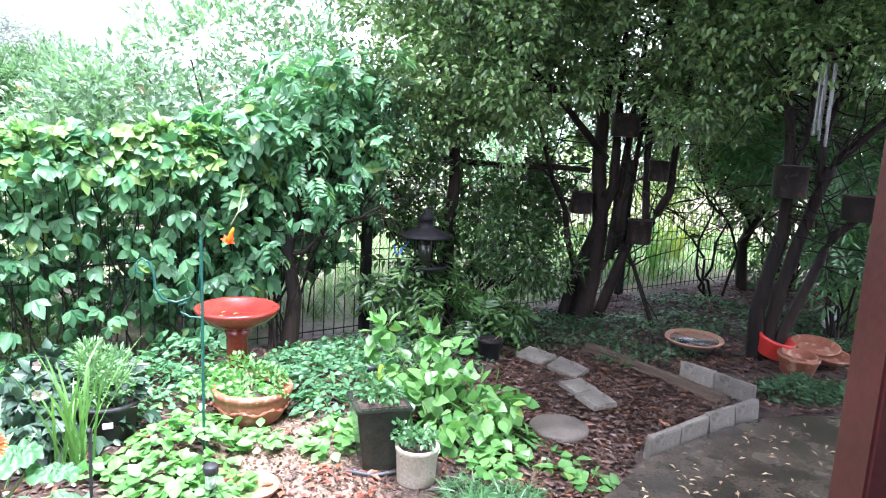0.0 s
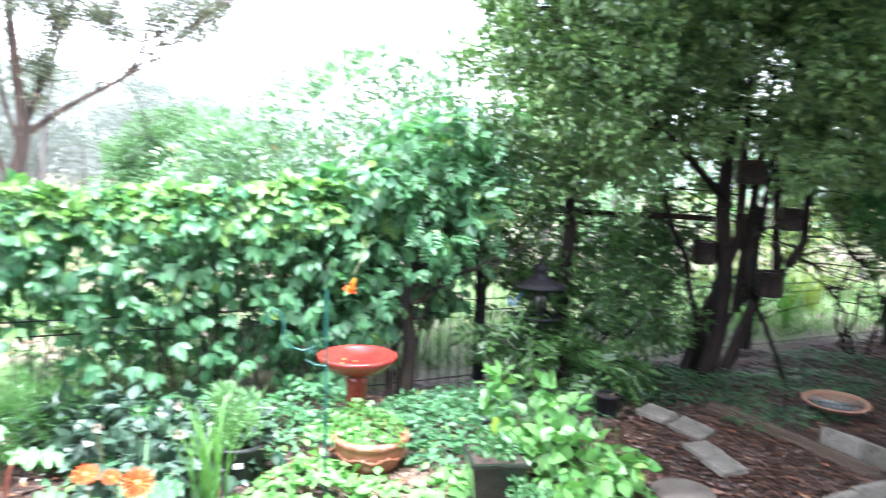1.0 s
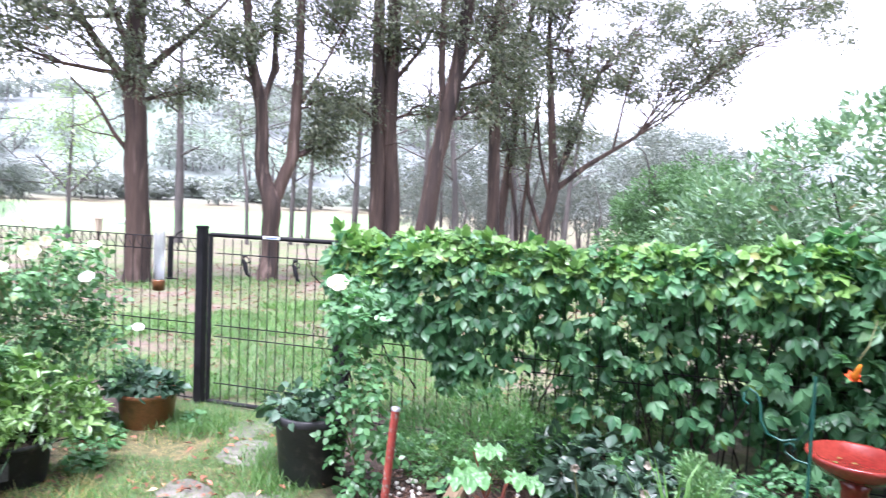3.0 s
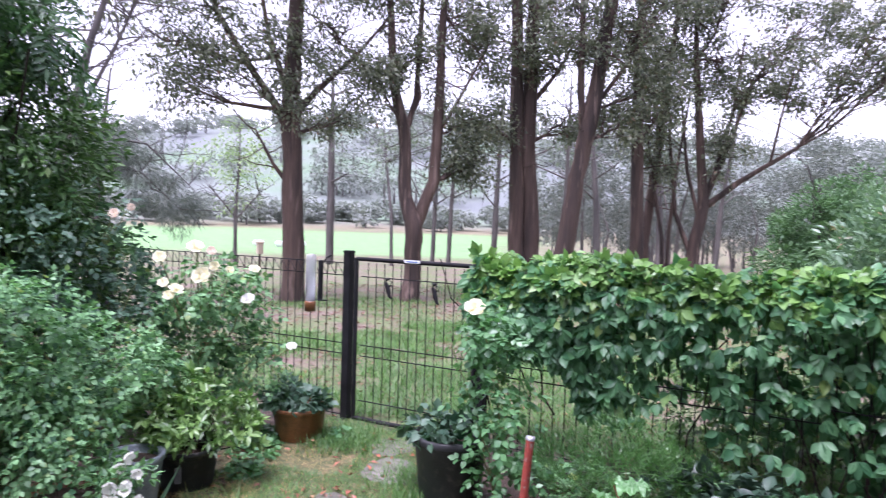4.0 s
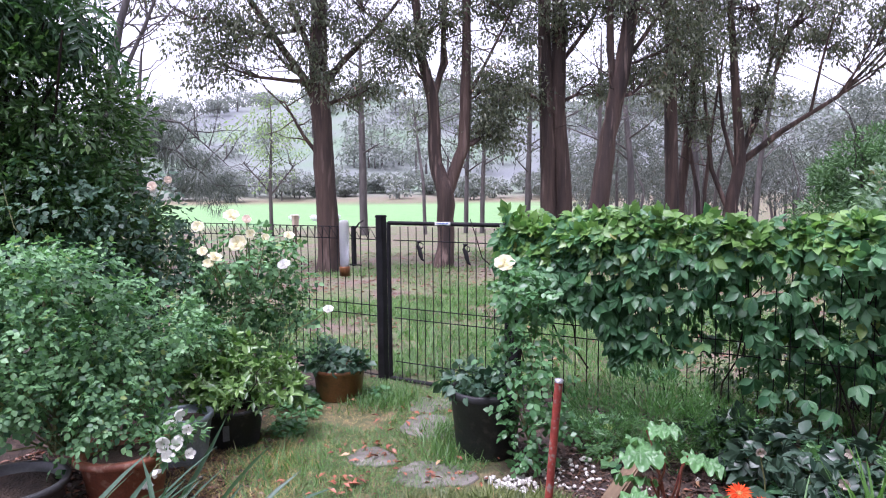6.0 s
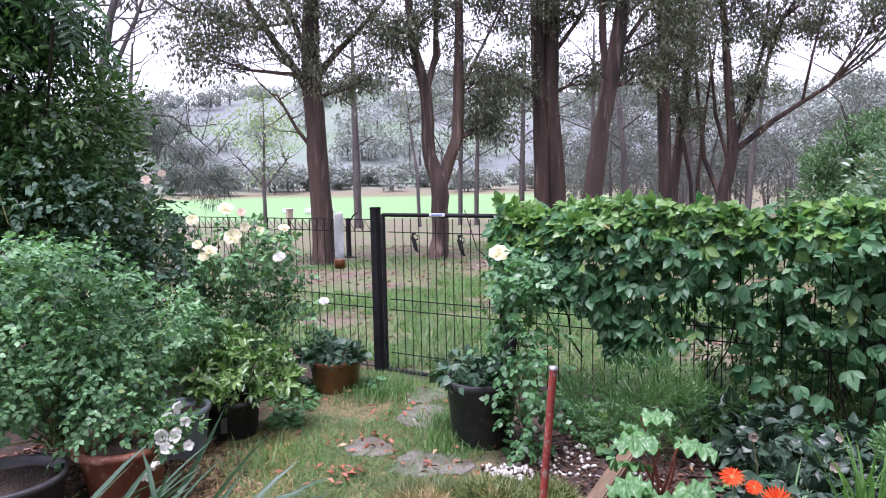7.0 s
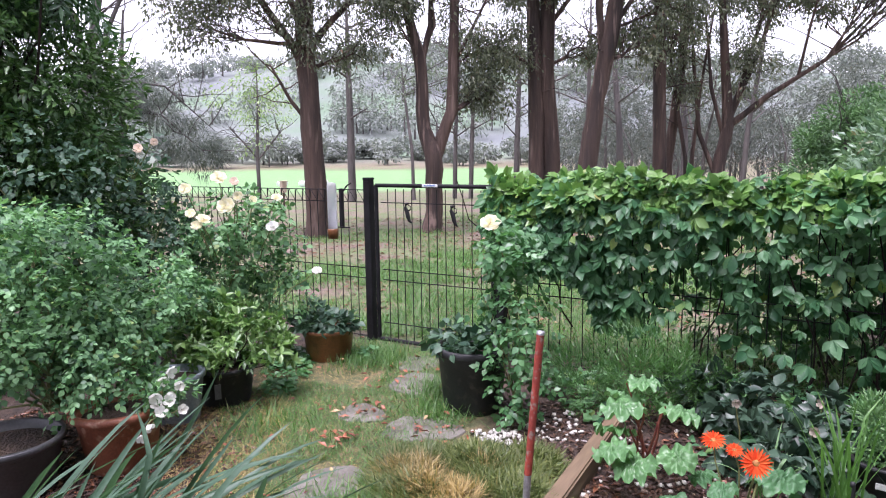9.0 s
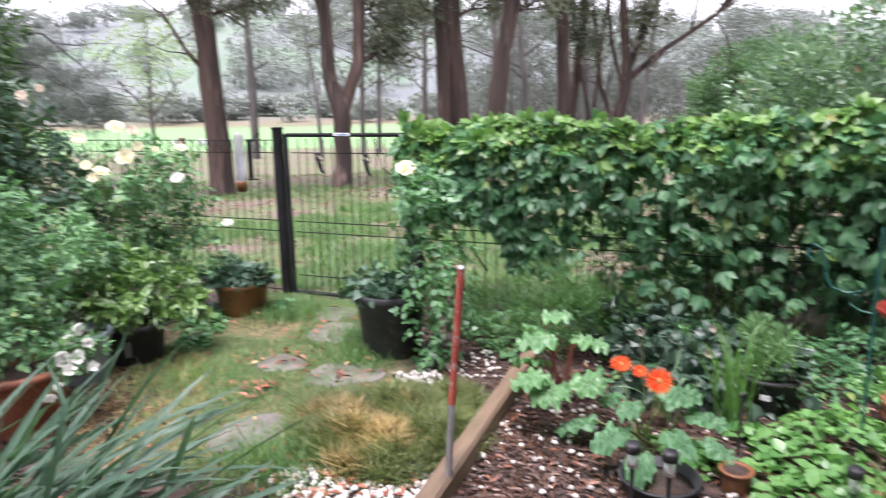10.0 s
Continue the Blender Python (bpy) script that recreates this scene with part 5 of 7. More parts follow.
def stalked_leaves(name, label, category, at, spots, mat, stalk_mat, ruffle=0.12, size=(0.16, 0.24), group="", slim=1.0):
    """A plant of big leaves, each on its own stalk; spots are leaf centres from the plant's foot."""
    t = thing(name, label, category, at, group=group)
    for x, y, z, turn, tilt in spots:
        part("stalk", tube_mesh("stalk", [wander((rng.normal(0, 0.02), rng.normal(0, 0.02), 0), (x, y, z), 0.007, 0.004, 5, 0.06)], stalk_mat, 7), stalk_mat, t)
        me = big_leaf(rng.uniform(*size), ruffle, slim=slim)
        me.materials.append(mat)
        part("leaf", me, mat, t, m=pose(x, y, z, rng.normal(0, 12), tilt, turn))
    return t


def bloom(kind, r):
    """A flower head facing +z: rose, bell or daisy."""
    if kind == "rose":
        p, d, n, ln = [], [], [], []
        for ringn, count, open_, size in ((0, 7, 0.96, 1.0), (1, 7, 0.86, 0.88), (2, 6, 0.76, 0.72), (3, 5, 0.66, 0.54), (4, 4, 0.55, 0.36)):
            for k in range(count):
                a = 2 * math.pi * (k + 0.37 * ringn) / count + rng.normal(0, 0.15)
                w = np.array([math.cos(a), math.sin(a), 0])
                p.append(w * r * 0.12 * open_ + np.array([0, 0, ringn * r * 0.06]))
                d.append(w * open_ + np.array([0, 0, 1.15 - open_]))
                n.append(-w * (1.1 - open_) + np.array([0, 0, 0.8 * open_ + 0.1]))
                ln.append(r * size)
        return np.array(p), np.array(d), np.array(n), np.array(ln), 1.0
    count = 5 if kind == "bell" else 26
    a = np.arange(count) * 2 * np.pi / count
    w = np.stack([np.cos(a), np.sin(a), 0 * a], -1)
    if kind == "bell":
        return w * r * 0.06, 0.8 * w + np.array([0, 0, 0.75]), np.tile([0, 0, 0.8], (count, 1)) - 0.75 * w, np.full(count, r * 1.25), 0.8
    ln = np.where(np.arange(count) % 2, r, r * 0.92)
    return w * r * 0.15 + np.array([0, 0, 0.002]) * (np.arange(count) % 2)[:, None], w + np.array([0, 0, 0.12]), np.tile([0, 0, 1.0], (count, 1)), ln * 0.88, 0.24


def flower(parent, at, r, kind, mat, face, stalk_from=None, label=""):
    p, d, n, ln, wide = bloom(kind, r)
    m = look(at, tuple(np.array(at) - np.array(face)))
    f = part("flower", leaves("flower", p, d, n, ln, wide, mat, BROAD if kind == "daisy" else PETAL), mat, parent, label, m)
    if kind == "daisy":
        part("eye", lathe([(r * 0.2, 0.0), (r * 0.2, r * 0.05), (r * 0.1, r * 0.09), (0, r * 0.095)], 14), M_DARKEYE, f, "dark eye")
    if stalk_from is not None:
        part("stalk", tube_mesh("stalk", [wander(stalk_from, at, 0.004, 0.003, 5, 0.05)], M_STEM, 6), M_STEM, parent)
    return f


def soil(parent, r, z):
    part("soil", lathe([(r, z - 0.01), (r * 0.7, z + 0.006), (0, z + 0.01)], 20), M_SOIL, parent, "dark potting soil")


def pot(name, label, at, r0, r1, h, mat, rim=0.012, group="", wobble=0.0):
    t = thing(name, label, "plant pot", at, group=group)
    part("body", lathe(pot_profile(r0, r1, h, rim), 40, wobble=wobble), mat, t)
    soil(t, r0 + (r1 - r0) * 0.86, h * 0.86)
    return t


TO_CAM = (0.25, 0.1, 1.4)


def facing(at, up=0.3):
    v = unit(np.array(TO_CAM) - np.array(at)) + np.array([0, 0, up]) + rng.normal(0, 0.25, 3)
    return unit(v)


# ---- shady tree garden ----
# bird bath
bb = thing("bird_bath", "glazed red pedestal bird bath wet from rain", "bird bath", (-0.965, 3.28, 0))
part("bowl", lathe([(0.045, 0.335), (0.09, 0.345), (0.15, 0.375), (0.19, 0.41), (0.203, 0.432), (0.204, 0.445), (0.196, 0.450), (0.186, 0.443), (0.15, 0.415), (0.09, 0.40), (0.0, 0.395)], 48), M_REDGLAZE, bb)
part("pedestal", lathe([(0.10, 0.0), (0.105, 0.03), (0.085, 0.05), (0.06, 0.10), (0.052, 0.2), (0.056, 0.3), (0.07, 0.345)], 32), M_REDGLAZE, bb)
m_water, wt2, wp = nodes_of("still_water")
wp.inputs["Base Color"].default_value, wp.inputs["Roughness"].default_value = (0.8, 0.85, 0.85, 1), 0.03
wp.inputs["Transmission Weight"].default_value, wp.inputs["IOR"].default_value = 0.9, 1.33
for _ in range(6):
    lf = leaves("fallen_leaf", np.array([[rng.uniform(-0.07, 0.04), rng.uniform(-0.09, 0.02), 0.412]]), unit(rng.normal(size=(1, 3)) * np.array([1, 1, 0.05])), np.array([[0, 0, 1.0]]), 0.03, 0.4, M_IRIS)
    part("fallen_leaf", lf, M_IRIS, bb, "yellow fallen leaf")

# round terracotta bowl planter with garland
tb = thing("terracotta_planter", "round terracotta bowl planter with moulded garland", "plant pot", (-0.79, 2.98, 0))
part("body", lathe([(0.10, 0), (0.125, 0.01), (0.155, 0.06), (0.168, 0.11), (0.165, 0.125), (0.178, 0.135), (0.185, 0.15), (0.178, 0.165), (0.16, 0.165), (0.15, 0.15), (0.14, 0.13)], 48), M_TERRA, tb)
gar = [[(0.166 * math.cos(a), 0.166 * math.sin(a), 0.085 + 0.007 * math.cos(8 * a), 0.007 + 0.004 * math.sin(24 * a)) for a in np.linspace(0, 2 * math.pi, 97)]]
part("garland", tube_mesh("garland", gar, M_TERRA, 7), M_TERRA, tb)
soil(tb, 0.15, 0.14)
shrub("trailing_plant", "bright yellow-green trailing plant spilling from terracotta bowl", "plant", (-0.80, 2.98, 0.14),
      [(0, 0, 0.03, 0.17, 0.15, 0.05), (-0.16, -0.06, 0.0, 0.1, 0.1, 0.07), (-0.1, 0.1, 0.06, 0.15, 0.1, 0.05)], 70, 0.035, 1500, 0.026, 0.8, M_BRIGHT, stems=10, stem_r=0.003, stem_mat=M_STEM)

# shepherd's hook
hk = thing("shepherds_hook", "green painted metal shepherd's hook in the garden bed", "garden hook", (-0.872, 2.615, 0), 20)
part("pole", tube_mesh("pole", [[(0, 0, -0.02, 0.006), (-0.004, 0, 0.45, 0.006), (-0.008, 0, 0.90, 0.006)]], M_GREENMETAL, 8), M_GREENMETAL, hk)
arc = [(-0.008, 0.79), (-0.018, 0.70), (-0.05, 0.655), (-0.10, 0.64), (-0.15, 0.655), (-0.175, 0.70), (-0.18, 0.76), (-0.195, 0.80), (-0.22, 0.815), (-0.24, 0.795), (-0.24, 0.765), (-0.222, 0.755)]
part("hook", tube_mesh("hook", [[(x, 0, z, 0.005) for x, z in arc]], M_GREENMETAL, 8), M_GREENMETAL, hk)
curl = [(-0.006, 0.575), (-0.05, 0.58), (-0.085, 0.60), (-0.09, 0.63), (-0.065, 0.64), (-0.055, 0.62), (-0.068, 0.61)]
part("curl", tube_mesh("curl", [[(x, 0, z, 0.004) for x, z in curl]], M_GREENMETAL, 8), M_GREENMETAL, hk)
part("foot", tube_mesh("foot", [[(0, 0, 0.19, 0.004), (-0.09, 0, 0.135, 0.004), (0.02, 0, 0.03, 0.004), (0.022, 0, -0.02, 0.004)]], M_GREENMETAL, 8), M_GREENMETAL, hk)


def solar_light(at, h):
    s = thing("solar_light", "small black solar stake light in the bed", "garden light", at, group="solar lights")
    part("cap", lathe([(0.0, h), (0.024, h), (0.027, h - 0.006), (0.027, h - 0.03), (0.02, h - 0.035), (0, h - 0.035)], 20), M_BLACKPLASTIC, s)
    part("lens", lathe([(0.019, h - 0.035), (0.019, h - 0.085), (0.0, h - 0.088)], 16), glass, s, "clear lens")
    part("stake", tube_mesh("stake", [[(0, 0, -0.03, 0.004), (0, 0, h - 0.08, 0.009)]], M_BLACKPLASTIC, 8), M_BLACKPLASTIC, s)


for x, y, h in ((-0.712, 2.27, 0.14), (-0.315, 3.46, 0.12), (-1.10, 1.63, 0.24), (-1.02, 1.72, 0.22)):
    solar_light((x, y, 0), h)

# tall square pot and cream pot
sp = thing("square_planter", "tall tapered square dark glazed planter", "plant pot", (-0.165, 2.63, 0), 20)
part("body", box(0.135, 0.135, 0.27, bevel=0.006, taper=1.6), M_DARKGLAZE, sp)
part("rim", box(0.228, 0.228, 0.016, (0, 0, 0.262), 0.005), M_DARKGLAZE, sp)
part("soil", box(0.19, 0.19, 0.008, (0, 0, 0.272), 0.003), M_SOIL, sp, "dark potting soil")
shrub("potted_shrub", "small leafy shrub in the square planter", "plant", (-0.165, 2.63, 0.275), [(0, 0, 0.03, 0.09, 0.09, 0.03), (-0.03, 0.03, 0.06, 0.06, 0.06, 0.05)], 40, 0.03, 330, 0.03, 0.6, M_FEATHER, stems=9, stem_r=0.003, stem_mat=M_STEM)
pot("cream_pot", "round cream ceramic pot on the mulch", (0.005, 2.515, 0), 0.075, 0.083, 0.15, M_CREAM, 0.003)
shrub("seedling", "sparse small-leaved plant in the cream pot", "plant", (0.0, 2.51, 0.125), [(-0.02, 0, 0.06, 0.07, 0.07, 0.04), (-0.07, 0, 0.07, 0.03, 0.03, 0.03)], 26, 0.02, 230, 0.028, 0.7, M_FEATHER, stems=7, stem_r=0.0025, stem_mat=M_STEM)
rs = thing("terracotta_saucer", "weathered terracotta saucer on red leaf litter", "saucer", (-0.585, 2.34, 0))
part("dish", lathe([(0.075, 0), (0.095, 0.03), (0.10, 0.035), (0.094, 0.036), (0.08, 0.012), (0, 0.01)], 36), M_TERRA_OLD, rs)

tag_ = thing("plant_label", "lime green plastic plant label stuck in the bed", "plant label", (-0.27, 3.33, 0), 12)
part("strip", box(0.035, 0.003, 0.19, (0, 0, -0.02), 0.001), M_LIME, tag_, m=pose(0, 0, 0, -8, 14, 0))

# leafy bright clump beside the square planter
shrub("leafy_clump", "bright green broad-leaved clump in the garden bed", "plant", (0.08, 2.95, 0),
      [(0.0, 0.0, 0.14, 0.26, 0.22, 0.13), (0.17, 0.05, 0.13, 0.18, 0.18, 0.11), (-0.05, 0.2, 0.22, 0.15, 0.1, 0.12)], 80, 0.075, 470, 0.074, 0.9, M_BRIGHT, BROAD, stems=14, stem_r=0.004, stem_mat=M_STEM, droop=0.1)
shrub("leafy_shoots", "tall pale green shoots with large leaves", "plant", (-0.08, 3.2, 0),
      [(-0.15, 0, 0.40, 0.07, 0.06, 0.07), (0.08, 0.0, 0.50, 0.05, 0.05, 0.03), (0.13, 0, 0.38, 0.06, 0.06, 0.04), (-0.12, 0.0, 0.28, 0.06, 0.05, 0.06)], 22, 0.03, 60, 0.085, 0.72, M_BRIGHT, BROAD, stems=8, stem_r=0.004, stem_mat=M_STEM, droop=0.0)

# black nursery pot with rosemary-like plant
bp = pot("nursery_pot", "black plastic nursery pot with white label", (-1.33, 2.72, 0), 0.105, 0.125, 0.165, M_BLACKPLASTIC, 0.008, group="black pots")
part("label", box(0.04, 0.004, 0.026, (0, 0, 0), 0.001), M_WHITEPLASTIC, bp, "white label", m=pose(0.060, -0.107, 0.08, 4, 0, 29))
shrub("grey_herb", "grey-green fine-leaved herb growing in black pot", "plant", (-1.33, 2.72, 0.15), [(0, 0, 0.10, 0.11, 0.11, 0.11), (-0.05, 0, 0.17, 0.06, 0.06, 0.08)], 60, 0.04, 1500, 0.035, 0.3, M_SILVER, stems=16, stem_r=0.003, stem_mat=M_STEM, droop=-0.6)
strap_clump("iris_clump", "pale green upright iris leaves in the bed", "plant", (-1.285, 2.41, 0), 26, 0.52, 0.015, (5, 34), M_IRIS, None, 0, 0.025)
strap_clump("iris_clump", "small grey-green grassy clump in the bed", "plant", (-1.50, 2.25, 0), 14, 0.30, 0.014, (20, 80), M_SILVER, None, 0, 0.03)


# low planting over the bed: ivy-like ground covers
def cover(name, label, spots, n, leaf, mat, high=0.10, width=0.85, shape=BROAD, rise=0.0):
    """Ground cover over ellipses (x, y, rx, ry, height)."""
    ps = []
    spots = np.array(spots, float)
    w = spots[:, 2] * spots[:, 3]
    pick = rng.choice(len(spots), n, p=w / w.sum())
    a, r = rng.uniform(0, 2 * np.pi, n), np.sqrt(rng.random(n)) * rng.uniform(0.75, 1.1, n)
    q = spots[pick]
    x, y = q[:, 0] + q[:, 2] * r * np.cos(a), q[:, 1] + q[:, 3] * r * np.sin(a)
    z = q[:, 4] * np.clip(1 - r**2, 0.12, 1) * (0.7 + 0.35 * wave(x, y, 17.0)) * rng.uniform(0.45, 1.05, n) + 0.012
    p = np.stack([x, y, np.maximum(z, 0.012)], -1)
    out = np.stack([np.cos(a) * r, np.sin(a) * r, 0 * a], -1)
    d = out * 0.6 + rng.normal(0, 0.6, p.shape) * np.array([1, 1, 0.35]) + np.array([0, 0, rise])
    nn = np.array([0, 0, 1.0]) + rng.normal(0, 0.35, p.shape) + 0.25 * out
    t = thing(name, label, "ground cover", (0, 0, 0), kind="stuff")
    part("foliage", leaves("foliage", p, d, nn, leaf * rng.uniform(0.55, 1.2, n), width, mat, shape), mat, t)


cover("bright_ground_cover", "bright yellow-green creeping ground cover", [(-0.95, 2.66, 0.26, 0.2, 0.15), (-1.0, 2.4, 0.3, 0.14, 0.08), (-0.75, 2.33, 0.2, 0.12, 0.08), (-0.68, 2.72, 0.12, 0.1, 0.09), (-1.25, 2.06, 0.24, 0.11, 0.07), (-0.85, 2.12, 0.3, 0.14, 0.08)], 760, 0.058, M_BRIGHT)
cover("bright_ground_cover", "sparse bright ivy shoots over bark mulch", [(-0.36, 2.75, 0.14, 0.16, 0.09), (0.32, 2.72, 0.13, 0.2, 0.07), (0.42, 2.95, 0.12, 0.12, 0.06), (0.6, 2.7, 0.09, 0.12, 0.05), (0.72, 2.55, 0.1, 0.08, 0.04), (-0.28, 2.95, 0.16, 0.12, 0.10)], 320, 0.07, M_BRIGHT)
cover("green_ground_cover", "dense green ground cover along the fence foot", [(-1.9, 3.2, 0.5, 0.3, 0.22), (-1.45, 3.2, 0.4, 0.3, 0.2), (-1.55, 2.85, 0.35, 0.2, 0.18), (-0.6, 3.55, 0.5, 0.35, 0.16), (-0.45, 3.15, 0.25, 0.2, 0.12), (-1.3, 3.55, 0.35, 0.2, 0.25), (-1.75, 2.5, 0.3, 0.2, 0.16), (-0.5, 3.85, 0.5, 0.25, 0.14), (-0.95, 3.4, 0.4, 0.25, 0.14)], 4600, 0.05, M_VINE, width=0.6)
cover("dark_ground_cover", "small dark green ground cover in the shade", [(-0.2, 4.05, 0.6, 0.35, 0.12), (0.75, 4.65, 0.5, 0.3, 0.10), (1.25, 4.42, 0.3, 0.16, 0.08), (1.6, 4.4, 0.2, 0.14, 0.06), (0.4, 4.35, 0.4, 0.3, 0.12), (1.15, 4.1, 0.15, 0.12, 0.08), (1.4, 4.2, 0.12, 0.1, 0.07), (2.9, 5.4, 0.6, 0.5, 0.10), (2.2, 5.9, 0.5, 0.3, 0.10), (1.3, 4.95, 0.5, 0.3, 0.1), (1.85, 5.15, 0.45, 0.35, 0.1), (0.8, 5.0, 0.4, 0.25, 0.1), (2.6, 5.0, 0.35, 0.3, 0.09)], 6800, 0.04, M_SHADECOVER, width=0.55)
cover("shade_ground_cover", "grey-green low ground cover beside the patio slab", [(2.0, 3.72, 0.2, 0.14, 0.10), (2.15, 3.78, 0.26, 0.2, 0.10), (2.45, 3.75, 0.3, 0.2, 0.10), (2.75, 4.6, 0.35, 0.25, 0.10), (2.75, 3.85, 0.3, 0.25, 0.1)], 3200, 0.045, M_SHADECOVER, width=0.4)
cover("mondo_grass", "tufts of dark mondo grass edging the mulch", [(0.2, 2.42, 0.1, 0.07, 0.06), (0.38, 2.42, 0.12, 0.07, 0.06), (0.28, 2.3, 0.2, 0.08, 0.06)], 1100, 0.09, M_FEATHER, width=0.06, shape=NEEDLE)

# fallen boards and stones in the mulch
def slab_piece(name, label, category, at, size, turn, tilt=(0, 0), mat=None, group=""):
    t = thing(name, label, category, at, turn, group=group)
    part("slab", box(*size, bevel=0.004, jitter=0.003), mat or M_CONCRETE, t, m=pose(0, 0, 0, tilt[0], tilt[1], 0))


for x, y, turn, tilt in ((0.635, 4.07, -38, (4, 3)), (0.80, 3.87, -38, (5, 6))):
    slab_piece("paver", "pale rectangular concrete paver lying on mulch", "paver", (x, y, 0.018), (0.20, 0.165, 0.028), turn, tilt, group="loose pavers")
for x, y, turn, tilt in ((0.815, 3.57, -70, (3, 2)), (0.875, 3.40, -70, (2, 4))):
    slab_piece("paver", "pale rectangular concrete paver lying on mulch", "paver", (x, y, 0.018), (0.165, 0.145, 0.028), turn + 8, tilt, group="loose pavers")
st = thing("round_stepping_stone", "round grey stepping stone in the mulch", "stepping stone", (0.64, 3.06, 0))
part("disc", lathe([(0.135, -0.02), (0.14, 0.02), (0.13, 0.03), (0, 0.033)], 40, wobble=0.012), M_DISC, st)
for ax, ay, bx_, by in ((0.985, 2.83, 1.155, 2.965), (1.16, 2.97, 1.33, 3.105), (1.345, 3.115, 1.515, 3.235), (1.52, 3.24, 1.685, 3.36), (1.48, 3.92, 1.615, 3.745), (1.62, 3.74, 1.76, 3.56)):
    ln = math.hypot(bx_ - ax, by - ay)
    slab_piece("edging_block", "pale grey concrete edging block on its side", "edging block", ((ax + bx_) / 2, (ay + by) / 2, -0.01), (ln, 0.034, 0.115), math.degrees(math.atan2(by - ay, bx_ - ax)), (rng.normal(0, 2), rng.normal(0, 1)), group="edging blocks")
lg = thing("timber_sleeper", "weathered grey timber sleeper half sunk in mulch", "timber", (1.30, 3.96, 0), math.degrees(math.atan2(3.55 - 4.4, 1.60 - 1.0)))
part("beam", box(1.06, 0.08, 0.075, (0, 0, -0.025), 0.024, jitter=0.006), M_TIMBER, lg)

# saucers and bowls below the trees
def dish(name, label, at, r, h, mat, tilt=(0, 0), deep=False, group="saucers"):
    t = thing(name, label, "dish", at, group=group)
    prof = [(r * 0.7, 0), (r * 0.78, 0.006), (r * 0.97, h * 0.8), (r * 1.03, h * 0.86), (r * 1.03, h), (r * 0.93, h), (r * 0.72, 0.014), (0, 0.012)]
    part("bowl", lathe(prof, 40), mat, t, m=pose(0, 0, 0, tilt[0], tilt[1], 0))
    return t


sb = thing("dark_pot_foot", "low dark pot under a terracotta saucer", "pot", (1.76, 4.50, 0))
part("body", lathe([(0.10, 0), (0.105, 0.01), (0.10, 0.045), (0.0, 0.046)], 30), M_BLACKPLASTIC, sb)
d1 = dish("terracotta_saucer", "wide terracotta saucer of rain water on a pot", (1.75, 4.50, 0.047), 0.185, 0.045, M_TERRA_OLD, (3, -2))
part("water", lathe([(0.165, 0.034), (0.0, 0.0345)], 36), m_water, d1, "still rain water", m=pose(0, 0, 0, 3, -2, 0))
dish("red_bowl", "red plastic bowl tipped against the tree foot", (2.20, 4.36, 0.045), 0.112, 0.13, M_REDPLASTIC, (10, 12), group="bowls")
dish("terracotta_bowl", "plain terracotta pot stacked beside the red bowl", (2.27, 4.15, 0), 0.12, 0.12, M_TERRA, (4, 2), group="bowls")
dish("terracotta_bowl", "smaller terracotta pot nested in another", (2.27, 4.15, 0.035), 0.104, 0.095, M_TERRA, (4, 2), group="bowls")
dish("terracotta_saucer", "broad terracotta saucer lying on ground cover", (2.52, 4.32, 0.05), 0.165, 0.05, M_TERRA, (6, 4))
dish("terracotta_saucer", "second terracotta saucer stacked askew", (2.50, 4.40, 0.085), 0.15, 0.04, M_TERRA, (9, -3))
wb = thing("white_container", "white plastic container tilted among leaves", "container", (3.10, 5.30, 0.02), 25)
part("body", box(0.13, 0.08, 0.17, bevel=0.015), M_WHITEPLASTIC, wb, m=pose(0, 0, 0, 8, -6, 0))
strap_clump("strappy_plant", "pale strappy leaved plant in the shade", "plant", (3.25, 5.25, 0), 16, 0.5, 0.04, (30, 90), M_IRIS, None, 0, 0.06)
strap_clump("strappy_plant", "tall bright green strappy plant beyond the fence", "plant", (2.25, 7.35, 0), 26, 0.85, 0.035, (15, 80), M_IRIS, None, 0, 0.12)
strap_clump("strappy_plant", "green strappy plant beyond the back fence", "plant", (1.75, 6.9, 0), 22, 0.75, 0.03, (15, 80), M_IRIS, None, 0, 0.1)

# lantern bird feeder on a pole
bf = thing("lantern_bird_feeder", "black metal lantern bird feeder on a pole", "bird feeder", (-0.105, 4.40, 0))
part("pole", tube_mesh("pole", [[(0, 0, -0.02, 0.024), (0, 0, 0.48, 0.022)]], M_WIRE, 14), M_WIRE, bf)
part("foot", lathe([(0.07, 0), (0.07, 0.015), (0.03, 0.05), (0.024, 0.08)], 24), M_WIRE, bf)
part("tray", lathe([(0.03, 0.47), (0.13, 0.475), (0.155, 0.495), (0.158, 0.505), (0.15, 0.506), (0.13, 0.49), (0.0, 0.488)], 32), M_WIRE, bf)
part("seed_tube", lathe([(0.055, 0.49), (0.055, 0.70), (0.0, 0.705)], 20), M_DARKGLAZE, bf, "dark seed tube")
part("roof", lathe([(0.172, 0.69), (0.175, 0.70), (0.13, 0.722), (0.075, 0.745), (0.05, 0.762), (0.046, 0.80), (0.062, 0.806), (0.04, 0.832), (0.018, 0.85), (0.022, 0.865), (0.0, 0.885)], 32), M_WIRE, bf)
for k in range(4):
    a = k * math.pi / 2 + 0.5
    part("strut", tube_mesh("strut", [[(0.075 * math.cos(a), 0.075 * math.sin(a), 0.49, 0.004), (0.075 * math.cos(a), 0.075 * math.sin(a), 0.74, 0.004)]], M_WIRE), M_WIRE, bf)
